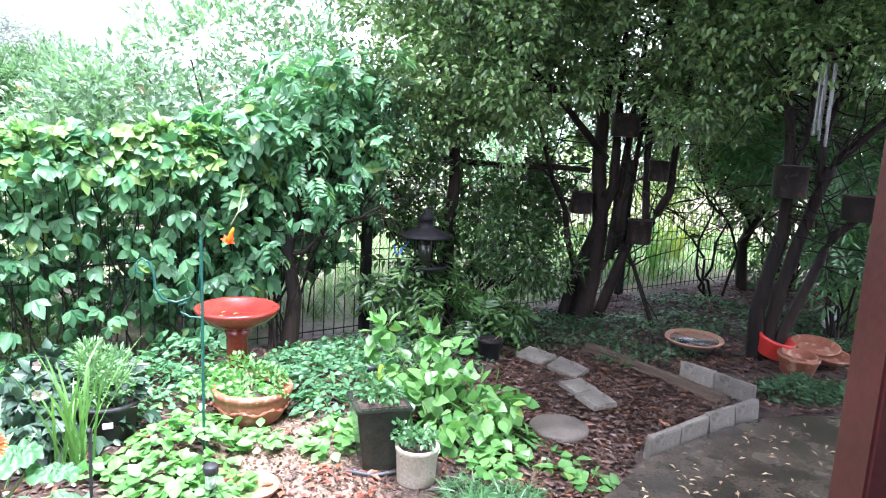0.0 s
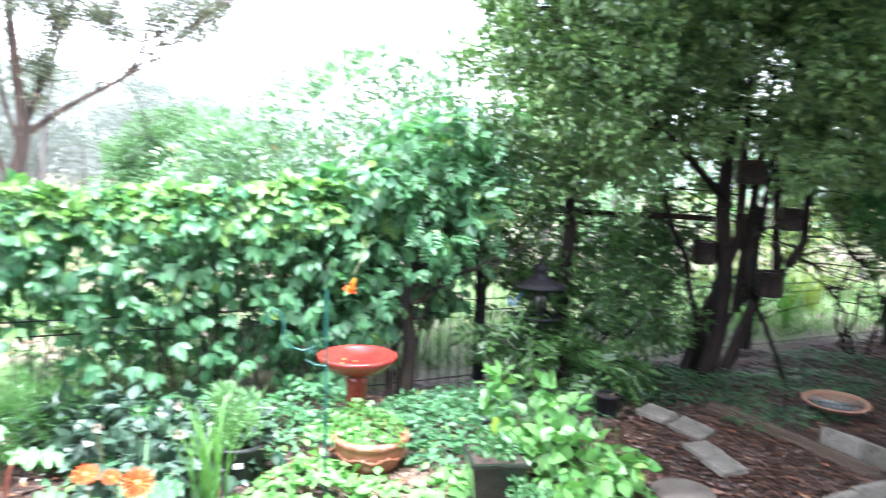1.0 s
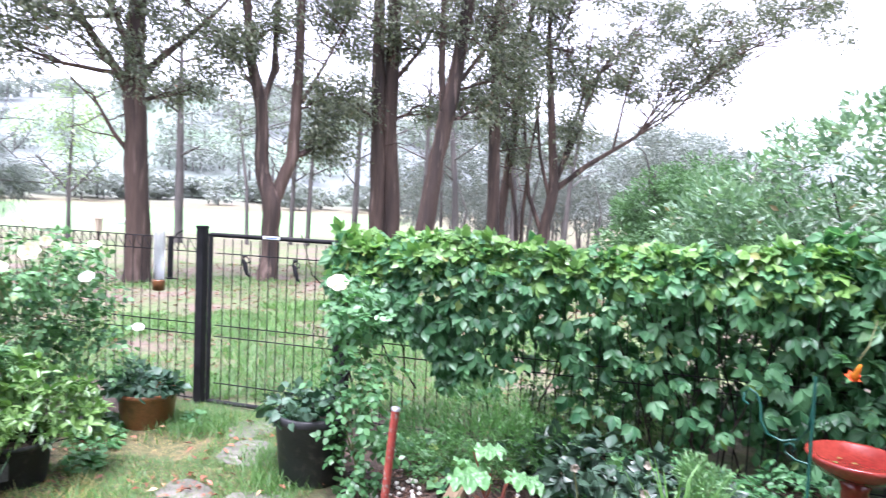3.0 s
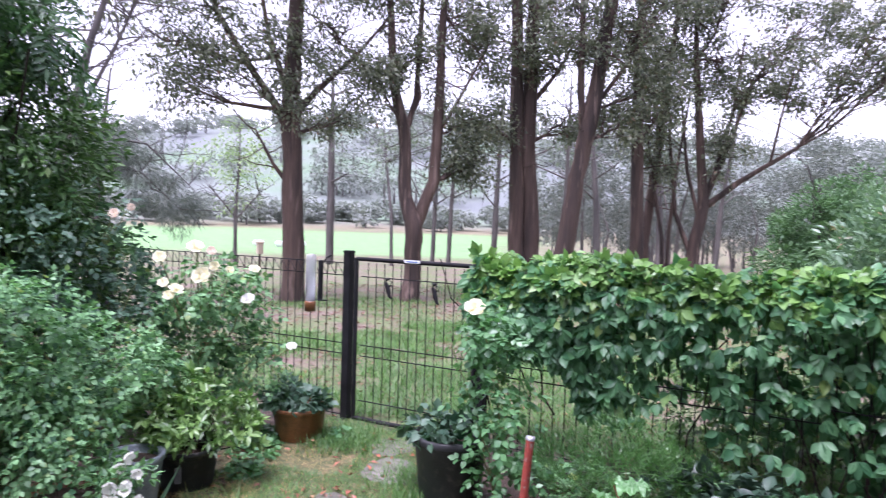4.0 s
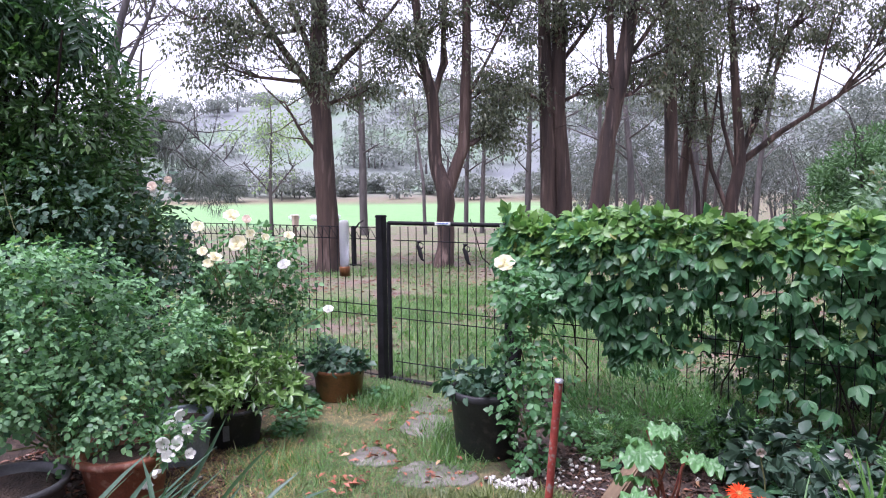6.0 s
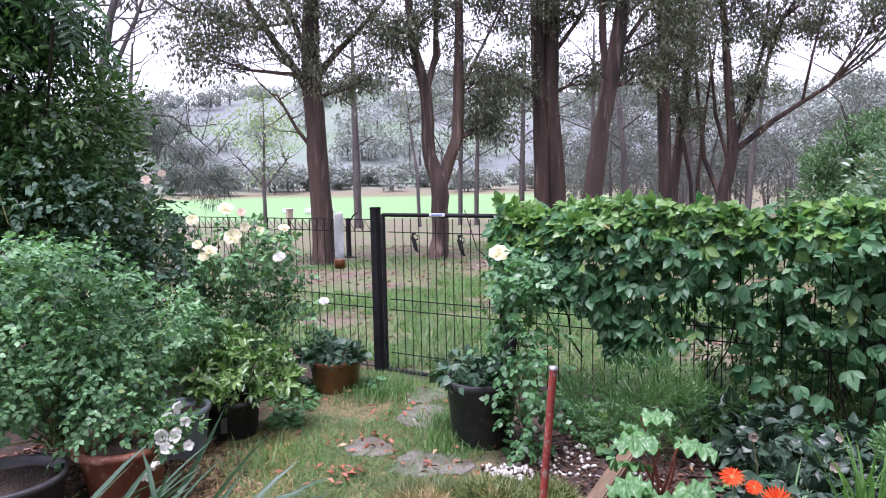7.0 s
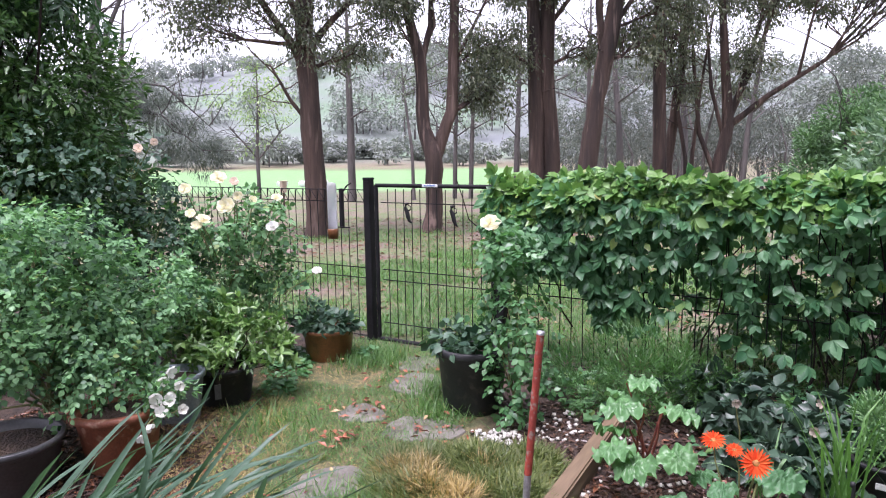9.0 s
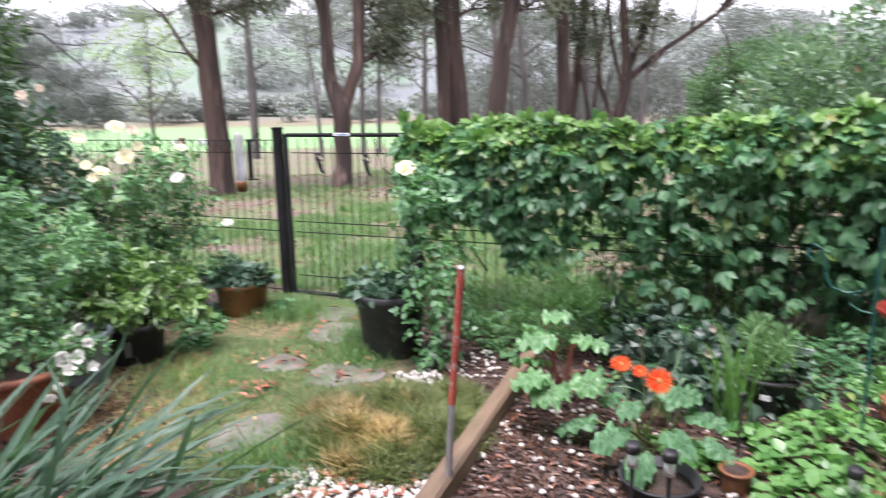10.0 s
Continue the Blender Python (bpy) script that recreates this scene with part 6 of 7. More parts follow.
part("hook", tube_mesh("hook", [[(-0.19, -0.1, 0.63, 0.005), (-0.185, -0.1, 0.60, 0.006), (-0.17, -0.1, 0.575, 0.006), (-0.15, -0.1, 0.585, 0.006), (-0.148, -0.08, 0.61, 0.005), (-0.10, -0.04, 0.66, 0.004)]], M_BLUE, 8), M_BLUE, bf, "bright blue plastic hook")
shrub("holly_fern", "glossy dark fern-like shrub under the tree", "shrub", (0.22, 4.32, 0), [(0, 0, 0.25, 0.22, 0.18, 0.17), (-0.5, 0.12, 0.32, 0.22, 0.16, 0.22)], 60, 0.09, 170, 0.22, 0.32, M_DARK, SIMPLE, stems=10, stem_r=0.006, kindof=pinnate, droop=0.5)
shrub("dark_understorey", "dark leafy understorey against the back fence", "shrub", (0.2, 4.95, 0), [(-0.75, -0.4, 1.0, 0.3, 0.2, 0.25), (-0.2, 0.05, 0.9, 0.4, 0.2, 0.4), (0.5, 0.35, 0.6, 0.4, 0.2, 0.5), (0.5, 0.4, 1.0, 0.35, 0.2, 0.25), (-0.15, -0.1, 0.3, 0.3, 0.15, 0.3)], 190, 0.12, 8200, 0.062, 0.5, M_DARK, stems=16, stem_r=0.012)
np1 = pot("small_black_pot", "small black pot with dry stalks beside pavers", (0.345, 4.05, 0), 0.06, 0.078, 0.13, M_WIRE, 0.006, group="black pots")
part("dry_stalk", tube_mesh("dry_stalk", [wander((0.0, 0, 0.1), (0.09, 0.02, 0.19), 0.003, 0.002, 4)], M_SEDGE, 5), M_TIMBER, np1)


# pots and tins hung in the trees, wind chime
def hung_tin(at, r, h, lab):
    t = thing("hanging_tin", lab, "hanging pot", (at[0], at[1], at[2] - h / 2), group="hanging tins")
    part("tin", lathe([(r * 0.95, 0), (r, 0.006), (r, h - 0.01), (r * 1.06, h - 0.008), (r * 1.06, h), (r * 0.97, h), (r * 0.95, h * 0.5), (0, h * 0.45)], 24), M_TIN, t)
    part("wire", tube_mesh("wire", [[(-r, 0, h - 0.01, 0.002), (-r * 0.3, 0, h + 0.12, 0.002), (0, 0.02, h + 0.16, 0.002), (r * 0.3, 0, h + 0.12, 0.002), (r, 0, h - 0.01, 0.002)]], M_WIRE, 5), M_WIRE, t)


for at, r, h in (((1.255, 4.95, 1.495), 0.10, 0.16), ((1.0, 5.0, 0.926), 0.078, 0.16), ((1.40, 4.84, 0.753), 0.085, 0.17), ((1.52, 4.93, 1.187), 0.07, 0.15), ((2.13, 4.26, 1.184), 0.10, 0.20), ((2.45, 4.02, 1.059), 0.11, 0.15)):
    hung_tin(at, r, h, "dark rusty tin hung in the garden tree")
wc = thing("wind_chime", "pale metal tube wind chime hung in the tree", "wind chime", (2.16, 4.05, 1.35))
part("top_disc", lathe([(0.0, 0.56), (0.05, 0.56), (0.05, 0.572), (0, 0.574)], 20), M_TIMBER, wc)
for k in range(5):
    a = k * 1.2566
    part("tube", tube_mesh("tube", [[(0.036 * math.cos(a), 0.036 * math.sin(a), 0.05 + 0.03 * k, 0.009), (0.036 * math.cos(a), 0.036 * math.sin(a), 0.52, 0.009)]], M_HOLLOW, 10), M_HOLLOW, wc)
part("cord", tube_mesh("cord", [[(0, 0, 0.57, 0.002), (0, 0, 0.85, 0.002)]], M_WIRE, 5), M_WIRE, wc)
shrub("feathered_shrub", "green feathery-leaved shrub behind the forked tree", "shrub", (2.9, 4.9, 0), [(0, 0, 1.1, 0.35, 0.35, 0.5), (0.4, 0.3, 0.9, 0.35, 0.35, 0.5), (-0.2, 0.7, 1.5, 0.4, 0.3, 0.3)], 60, 0.14, 420, 0.24, 0.3, M_FEATHER, SIMPLE, stems=10, stem_r=0.012, kindof=pinnate, droop=0.5)

shrub("back_shrub", "dense dark shrub in front of the back fence corner", "shrub", (3.5, 6.9, 0), [(0, 0, 0.75, 0.7, 0.4, 0.75), (0.8, -0.3, 0.9, 0.7, 0.5, 0.9), (-0.55, 0.3, 1.5, 0.5, 0.4, 0.45), (0.3, 0.1, 1.7, 0.8, 0.5, 0.6)], 260, 0.14, 13000, 0.07, 0.45, M_DARK, stems=12, stem_r=0.016)
shrub("back_shrub", "dark leafy shrub beyond the forked tree", "shrub", (3.9, 5.6, 0), [(0, 0, 0.8, 0.5, 0.5, 0.8), (0.2, 0.1, 1.8, 0.6, 0.5, 0.6), (-0.3, -0.3, 1.75, 0.45, 0.4, 0.4)], 170, 0.14, 8500, 0.07, 0.45, M_DARK, stems=10, stem_r=0.016)

# ---- gate garden ----
# pots along the grass path
pot("glazed_brown_pot", "squat brown glazed pot beside the gate", (-4.17, 1.10, 0), 0.15, 0.178, 0.215, M_BROWNGLAZE, 0.006)
shrub("potted_strawberry", "dark-leaved plant drooping over brown pot", "plant", (-4.17, 1.10, 0.215), [(0, 0, 0.035, 0.215, 0.205, 0.05), (-0.1, -0.05, 0.06, 0.16, 0.15, 0.06)], 60, 0.05, 460, 0.062, 0.75, M_CLIMBER, BROAD, stems=10, stem_r=0.003, stem_mat=M_STEM)
gp2_ = pot("nursery_pot", "black plastic pot with hanging grey tag", (-3.58, 0.36, 0), 0.135, 0.165, 0.22, M_BLACKPLASTIC, 0.008, group="black pots")
part("tag", box(0.004, 0.035, 0.085, (0.163, -0.055, 0.07), 0.001), M_GREYPLASTIC, gp2_, "grey plastic tag", m=pose(0, 0, 0, 0, 0, 0))
shrub("azalea_shrub", "bright green azalea-like shrub in black pot", "shrub", (-3.58, 0.42, 0.2), [(0, 0.0, 0.15, 0.30, 0.30, 0.15), (0.0, 0.24, 0.03, 0.15, 0.15, 0.1), (-0.05, -0.2, 0.13, 0.18, 0.18, 0.14), (-0.02, 0.02, 0.27, 0.18, 0.18, 0.1)], 120, 0.065, 430, 0.062, 0.46, M_AZALEA, BROAD, stems=16, stem_r=0.005, droop=-0.35, kindof=lambda *q: palmate(*q, fingers=6, spread=125))
pot("blue_grey_pot", "blue-grey glazed pot with white flowers", (-3.38, 0.10, 0), 0.105, 0.14, 0.27, M_BLUEGREY, 0.006)
pot("terracotta_pot", "large rolled-rim terracotta pot under the roses", (-2.93, -0.15, 0), 0.14, 0.19, 0.29, M_TERRA, 0.022)
pot("large_grey_pot", "large dark grey pot holding a rose bush", (-2.85, -0.58, 0), 0.17, 0.215, 0.24, M_GREYPLASTIC, 0.01)
pet = shrub("white_petunia", "white-flowered petunia leaning from its pot", "plant", (-2.92, 0.02, 0.2), [(0.0, 0, 0.12, 0.14, 0.14, 0.1), (0.2, -0.0, 0.12, 0.1, 0.08, 0.08)], 40, 0.04, 420, 0.045, 0.55, M_ROSE, stems=10, stem_r=0.003, stem_mat=M_STEM)
for x, y, z in ((-2.78, 0.066, 0.50), (-2.78, 0.047, 0.465), (-2.73, 0.118, 0.45), (-2.68, 0.015, 0.43), (-2.68, 0.079, 0.395), (-2.68, 0.114, 0.35), (-2.63, 0.031, 0.36), (-2.575, -0.024, 0.34), (-2.525, -0.042, 0.32), (-2.68, 0.018, 0.388), (-2.74, 0.08, 0.42)):
    a = np.array((x, y, z)) - np.array((-2.92, 0.02, 0.2))
    a[2] -= 0.04
    flower(pet, tuple(a), rng.uniform(0.025, 0.035), "bell", M_WHITE, unit(facing((x, y, z), -0.1) + rng.normal(0, 0.55, 3)), (0.1, 0, 0.05))

# rose bushes
shrub("rose_bush", "large grey-green rose bush crowding over pots", "shrub", (-3.12, -0.42, 0.25),
           [(0.0, -0.1, 0.55, 0.40, 0.42, 0.40), (-0.3, 0.25, 0.35, 0.38, 0.35, 0.34), (0.1, 0.15, 0.31, 0.28, 0.28, 0.22), (-0.1, -0.5, 0.55, 0.4, 0.4, 0.45), (-0.65, 0.45, 0.36, 0.22, 0.22, 0.2), (-0.35, -0.15, 0.75, 0.3, 0.3, 0.25), (0.2, -0.18, 0.36, 0.22, 0.22, 0.12)], 270, 0.07, 3800, 0.076, 0.8, M_ROSE, BROAD, stems=34, stem_r=0.006, stem_mat=M_STEM, droop=0.1, kindof=lambda *q: pinnate(*q, pairs=2))
shrub("feathery_herb", "soft feathery green herb among the roses", "plant", (-3.9, 0.25, 0), [(0, 0, 0.45, 0.28, 0.28, 0.32), (-0.25, -0.25, 0.5, 0.25, 0.25, 0.35)], 60, 0.08, 1900, 0.035, 0.3, M_SILVER, stems=16, stem_r=0.004, stem_mat=M_STEM)
yb = shrub("yellow_rose_bush", "yellow-flowering rose bush against the wire fence", "shrub", (-4.28, 0.50, 0),
           [(0, 0, 0.95, 0.26, 0.30, 0.22), (0.0, 0.16, 0.72, 0.22, 0.24, 0.2), (-0.05, -0.1, 0.7, 0.22, 0.24, 0.25), (0.1, 0.35, 0.55, 0.16, 0.16, 0.15), (0.0, 0.0, 0.45, 0.2, 0.2, 0.2)], 130, 0.075, 800, 0.10, 0.85, M_ROSE, BROAD, stems=18, stem_r=0.007, stem_mat=M_STEM, droop=0.1, kindof=lambda *q: pinnate(*q, pairs=2))
for x, y, z, r, m in ((-4.07, 0.455, 1.095, 0.062, M_YELLOW), (-4.08, 0.42, 1.27, 0.055, M_YELLOW), (-4.0, 0.31, 1.02, 0.05, M_YELLOW), (-4.0, 0.27, 0.985, 0.04, M_YELLOW), (-4.06, 0.22, 1.21, 0.042, M_YELLOW), (-4.02, 0.24, 1.06, 0.035, M_YELLOW), (-4.06, 0.77, 1.135, 0.04, M_YELLOW), (-3.96, 0.72, 0.96, 0.045, M_WHITE), (-4.07, 0.53, 1.155, 0.036, M_YELLOW), (-4.05, 0.51, 1.25, 0.032, M_PINK), (-3.9, 0.98, 0.665, 0.036, M_WHITE), (-4.06, 0.62, 1.13, 0.03, M_YELLOW)):
    a = np.array((x, y, z)) + 0.07 * unit(np.array(TO_CAM) - np.array((x, y, z))) - np.array((-4.28, 0.50, 0))
    flower(yb, tuple(a), r * 0.88, "rose", m, facing((x, y, z), 0.95), tuple(a * np.array([0.6, 0.6, 0.75])))

# dark tall shrub with climbing rose, and overhanging feathered foliage
shrub("camellia_shrub", "tall dense dark green glossy shrub", "shrub", (-5.0, -0.85, 0),
      [(0, 0, 1.0, 0.85, 0.85, 0.9), (0.0, -0.05, 1.85, 0.75, 0.72, 0.75), (-0.1, -0.25, 2.8, 0.65, 0.6, 0.7), (0.1, 0.45, 1.2, 0.5, 0.5, 0.6), (0.1, -0.8, 1.4, 0.8, 0.7, 1.2), (0.15, 0.3, 1.75, 0.5, 0.45, 0.5)], 640, 0.16, 40000, 0.066, 0.42, M_DARK, stems=14, stem_r=0.03, droop=0.2)
cr = shrub("climbing_rose", "climbing rose with pink buds over dark shrub", "shrub", (-4.35, -0.2, 0), [(0, 0.05, 1.15, 0.25, 0.30, 0.35), (-0.05, -0.2, 0.85, 0.3, 0.35, 0.35), (0.0, 0.25, 0.85, 0.22, 0.22, 0.3), (0.05, -0.4, 1.3, 0.25, 0.3, 0.3)], 130, 0.085, 800, 0.10, 0.85, M_CLIMBER, BROAD, kindof=lambda *q: pinnate(*q, pairs=2), stems=16, stem_r=0.008, stem_mat=M_STEM)
for x, y, z, r, m in ((-4.17, -0.03, 1.46, 0.03, M_PINK), (-4.17, -0.02, 1.42, 0.026, M_WHITE), (-4.16, 0.06, 1.5, 0.024, M_PINK)):
    a = np.array((x, y, z)) - np.array((-4.35, -0.2, 0))
    flower(cr, tuple(a), r, "rose", m, facing((x, y, z), 0.3), tuple(a * np.array([0.5, 0.5, 0.85])))
shrub("overhanging_tree", "feathered light green foliage overhanging the garden", "tree", (-5.3, -1.2, 0), [(0.5, 0.45, 2.75, 0.45, 0.4, 0.35), (0.5, 0.25, 2.5, 0.4, 0.4, 0.35), (0.4, -0.1, 2.8, 0.6, 0.6, 0.5), (0.7, 0.65, 2.5, 0.3, 0.25, 0.2)], 130, 0.14, 800, 0.20, 0.3, M_SHADECOVER, SIMPLE, stems=12, stem_r=0.02, kindof=pinnate, droop=0.7)

# black tub with a standard rose
tub = pot("black_tub", "large black plastic tub by the gate path", (-2.90, 1.62, 0), 0.16, 0.195, 0.36, M_BLACKPLASTIC, 0.01, group="black pots")
shrub("tub_strawberry", "soft grey-green leaves spilling over the black tub", "plant", (-2.90, 1.62, 0.33), [(0, 0, 0.04, 0.19, 0.19, 0.06), (-0.08, -0.1, 0.06, 0.12, 0.1, 0.07)], 46, 0.05, 300, 0.062, 0.8, M_CLIMBER, BROAD, stems=8, stem_r=0.003, stem_mat=M_STEM)
sr = shrub("standard_rose", "thin rose bush with one pale yellow bloom", "shrub", (-2.62, 1.72, 0),
           [(0.0, 0.0, 0.80, 0.13, 0.13, 0.2), (0.03, 0.0, 0.5, 0.14, 0.13, 0.22), (0.0, 0.03, 0.25, 0.12, 0.12, 0.15), (-0.05, -0.05, 0.93, 0.1, 0.1, 0.08)], 95, 0.065, 330, 0.092, 0.85, M_FEATHER, BROAD, kindof=lambda *q: pinnate(*q, pairs=2), stems=9, stem_r=0.006, stem_mat=M_STEM)
flower(sr, (-0.085, -0.085, 1.045), 0.052, "rose", M_YELLOW, facing((-2.7, 1.64, 1.04), 0.9), (-0.03, -0.02, 0.85))

# red and galvanised stake
sk = thing("marker_stake", "worn red stake with galvanised lower half", "stake", (-1.485, 1.13, 0))
part("red_top", tube_mesh("red_top", [[(0.013, 0.02, 0.355, 0.0125), (0.032, 0.052, 0.83, 0.0125)]], M_STAKE_RED, 12), M_STAKE_RED, sk)
part("shank", tube_mesh("shank", [[(0, 0, -0.05, 0.012), (0.013, 0.02, 0.355, 0.012)]], M_GALV, 12), M_GALV, sk, "grey galvanised shank")
part("cap", tube_mesh("cap", [[(0.032, 0.052, 0.828, 0.0135), (0.0325, 0.053, 0.838, 0.0135), (0.0325, 0.053, 0.839, 0.001)]], M_GALV, 12), M_GALV, sk)

# timber edge, stepping stones
te = thing("timber_edging", "sawn tan timber bed edging", "edging", (-1.84, 1.555, 0), math.degrees(math.atan2(1.04, -0.82)))
part("beam", box(1.48, 0.075, 0.10, (0, 0, -0.01), 0.008, jitter=0.004), M_TIMBER_TAN, te)
for k, (x, y, a, b) in enumerate(((-3.36, 1.47, 0.21, 0.17), (-3.05, 1.02, 0.14, 0.12), (-2.72, 1.24, 0.21, 0.15), (-2.34, 0.70, 0.22, 0.14), (-3.75, 1.62, 0.17, 0.15))):
    s_ = thing("stepping_stone", "flat grey stepping stone in the lawn", "stepping stone", (x, y, 0), 30 * k, group="stepping stones")
    o = lathe([(1.0, -0.03), (1.0, 0.006), (0.97, 0.014), (0, 0.018)], 18)
    for v in o.verts:
        k2 = 1 + 0.12 * math.sin(3 * math.atan2(v.co.y, v.co.x) + k) + 0.06 * math.sin(7 * math.atan2(v.co.y, v.co.x))
        v.co.x, v.co.y = v.co.x * a * k2, v.co.y * b * k2
    part("slab", o, M_STONE, s_, m=pose(0, 0, -0.004, 0, 0, 0))

# rhubarb, gerberas, hellebores, feathery plant
stalked_leaves("rhubarb_plant", "rhubarb with large crinkled green leaves", "plant", (-1.90, 1.98, 0),
               [(0.0, -0.1, 0.42, 60, -8), (0.1, -0.09, 0.36, -120, 6), (0.14, -0.01, 0.35, 20, 4), (0.2, -0.24, 0.26, -100, 12), (0.13, -0.18, 0.27, -160, 10), (0.01, -0.07, 0.34, 170, 4), (0.1, 0.01, 0.32, 80, 6), (0.27, -0.1, 0.25, -10, 16), (0.24, -0.2, 0.22, -70, 14)], M_RHUBARB, M_STEM_RED, 0.15, (0.16, 0.225))
ge = stalked_leaves("gerbera_plant", "gerbera with broad leaves and orange-red daisies", "plant", (-1.34, 1.96, 0),
                    [(0.02, -0.15, 0.16, -80, 12), (0.15, -0.05, 0.17, -20, 10), (-0.12, -0.02, 0.17, 170, 10), (0.1, 0.1, 0.18, 40, 8), (-0.05, 0.12, 0.2, 120, 5), (0.2, 0.08, 0.12, 10, 16), (-0.02, -0.05, 0.22, -60, 0), (0.12, -0.16, 0.11, -50, 18), (-0.14, -0.13, 0.11, -140, 18), (0.06, 0.0, 0.24, 80, -5)], M_VINE, M_STEM, 0.08, (0.17, 0.24), slim=0.6)
for x, y, z, r, up in ((0.12, -0.08, 0.36, 0.054, 0.2), (-0.085, -0.063, 0.355, 0.046, 1.4), (0.0, -0.05, 0.35, 0.032, 0.9)):
    f = unit(np.array(TO_CAM) - np.array((-1.3, 1.9, 0.36))) + np.array([0, 0, up])
    flower(ge, (x, y, z), r, "daisy", M_GERBERA, unit(f), (0, 0, 0))
shrub("hellebore_clump", "leathery dark grey-green hellebores with faded blooms", "plant", (-1.85, 2.72, 0), [(0, 0, 0.16, 0.42, 0.28, 0.14), (0.35, 0.0, 0.14, 0.3, 0.28, 0.13), (-0.25, -0.15, 0.15, 0.25, 0.2, 0.13), (0.15, -0.25, 0.12, 0.3, 0.2, 0.12)], 130, 0.07, 420, 0.088, 0.6, M_HELLE, BROAD, stems=16, stem_r=0.004, stem_mat=M_STEM, kindof=palmate, droop=0.3)
hb = thing("hellebore_bloom", "faded cream-pink hellebore blooms over dark leaves", "flower", (-1.7, 2.5, 0.0))
for x, y, z in ((-0.08, -0.12, 0.30), (0.22, 0.0, 0.26), (0.1, 0.2, 0.3)):
    flower(hb, (x, y, z), 0.024, "bell", M_FADED, facing((-1.7, 2.5, 0.3), -0.5), (x * 0.7, y * 0.7, 0.0))
shrub("feathery_plant", "soft bright green feathery plant by the fence", "plant", (-2.42, 2.36, 0), [(0, 0, 0.26, 0.28, 0.2, 0.24), (0.25, 0.2, 0.24, 0.22, 0.18, 0.22), (-0.2, -0.2, 0.17, 0.2, 0.16, 0.17)], 120, 0.07, 7500, 0.045, 0.12, M_PLUME, NEEDLE, stems=18, stem_r=0.003, stem_mat=M_STEM, droop=-0.7)
cover("fence_foot_cover", "leafy green ground cover at the fence foot", [(-2.95, 2.25, 0.3, 0.2, 0.14), (-2.55, 2.2, 0.25, 0.15, 0.1), (-2.2, 2.9, 0.5, 0.2, 0.2), (-2.75, 2.45, 0.3, 0.2, 0.2)], 700, 0.06, M_ROSE)
bk = thing("round_black_tray", "round black plastic tray with pebbles and soil", "tray", (-1.13, 1.80, 0))
part("tray", lathe([(0.11, 0), (0.125, 0.005), (0.135, 0.045), (0.142, 0.048), (0.142, 0.055), (0.132, 0.055), (0.12, 0.015), (0, 0.012)], 36), M_BLACKPLASTIC, bk)
part("soil", lathe([(0.122, 0.02), (0.06, 0.03), (0, 0.028)], 24), M_SOIL, bk, "wet dark soil")
pot("amber_glazed_pot", "small amber glazed pot beside the tray", (-0.98, 2.02, 0), 0.045, 0.055, 0.085, M_BROWNGLAZE, 0.005)

cover("path_weeds", "low green weeds between the pots by the gate", [(-3.95, 0.78, 0.2, 0.14, 0.09), (-4.2, 0.85, 0.2, 0.14, 0.1), (-3.65, 0.66, 0.14, 0.1, 0.06), (-4.0, 1.32, 0.1, 0.1, 0.1)], 520, 0.045, M_FEATHER)
# strappy clump in the foreground
strap_clump("agapanthus_clump", "large clump of long arching dark strap leaves", "plant", (-1.82, -0.36, 0), 215, 0.83, 0.032, (14, 46), M_STRAP, 62, 20, 0.2, lean=31, twist=50)

# sedge mat
for nm, lab_, spots, n, m in (("sedge_mat", "straw-coloured dying sedge mat", [(-2.08, 1.02, 0.22, 0.14, 0.13), (-1.9, 1.08, 0.14, 0.12, 0.12), (-2.25, 0.95, 0.1, 0.08, 0.09), (-1.85, 0.9, 0.1, 0.07, 0.08), (-2.12, 1.3, 0.06, 0.05, 0.11)], 6500, M_SEDGE), ("green_sedge_mat", "olive green sedge mat beside path", [(-2.15, 1.30, 0.26, 0.22, 0.11), (-1.9, 1.32, 0.26, 0.2, 0.10), (-1.75, 1.05, 0.14, 0.16, 0.09), (-2.3, 1.05, 0.16, 0.22, 0.09), (-2.05, 0.98, 0.32, 0.2, 0.10), (-2.12, 1.55, 0.16, 0.14, 0.08)], 15000, M_SEDGE_G)):
    cover(nm, lab_, spots, n, 0.08, m, width=0.085, shape=NEEDLE, rise=0.6)


pp = thing("garden_pipe", "grey plastic irrigation pipe lying behind the planter", "pipe", (-0.1, 2.55, 0.012))
part("pipe", tube_mesh("pipe", [[(-0.17, -0.02, 0.0, 0.008), (-0.06, -0.05, 0.004, 0.008), (0.04, 0.0, 0.004, 0.008), (0.12, 0.08, 0.0, 0.008), (0.16, 0.2, 0.0, 0.008)]], M_GREYPLASTIC, 8), M_GREYPLASTIC, pp)
fbk = thing("fallen_branch", "curved strip of weathered branch on mulch", "branch", (0.22, 2.72, 0.015))
part("wood", tube_mesh("wood", [wander((-0.14, 0.08, 0.02), (0.13, -0.06, 0.0), 0.018, 0.009, 7, 0.12)], M_TIMBER, 8), M_TIMBER, fbk)

# ---- grass, mulch, litter and pebbles ----
def scatter(poly, n, keep=None):
    poly = np.array(poly, float)
    lo, hi = poly.min(0), poly.max(0)
    q = rng.uniform(lo, hi, (n * 3, 2))
    q = q[inside(poly, q[:, 0], q[:, 1]) + 0.08 * wave(q[:, 0], q[:, 1], 5.0) > 0]
    if keep is not None:
        q = q[keep(q[:, 0], q[:, 1])]
    return q[:n]


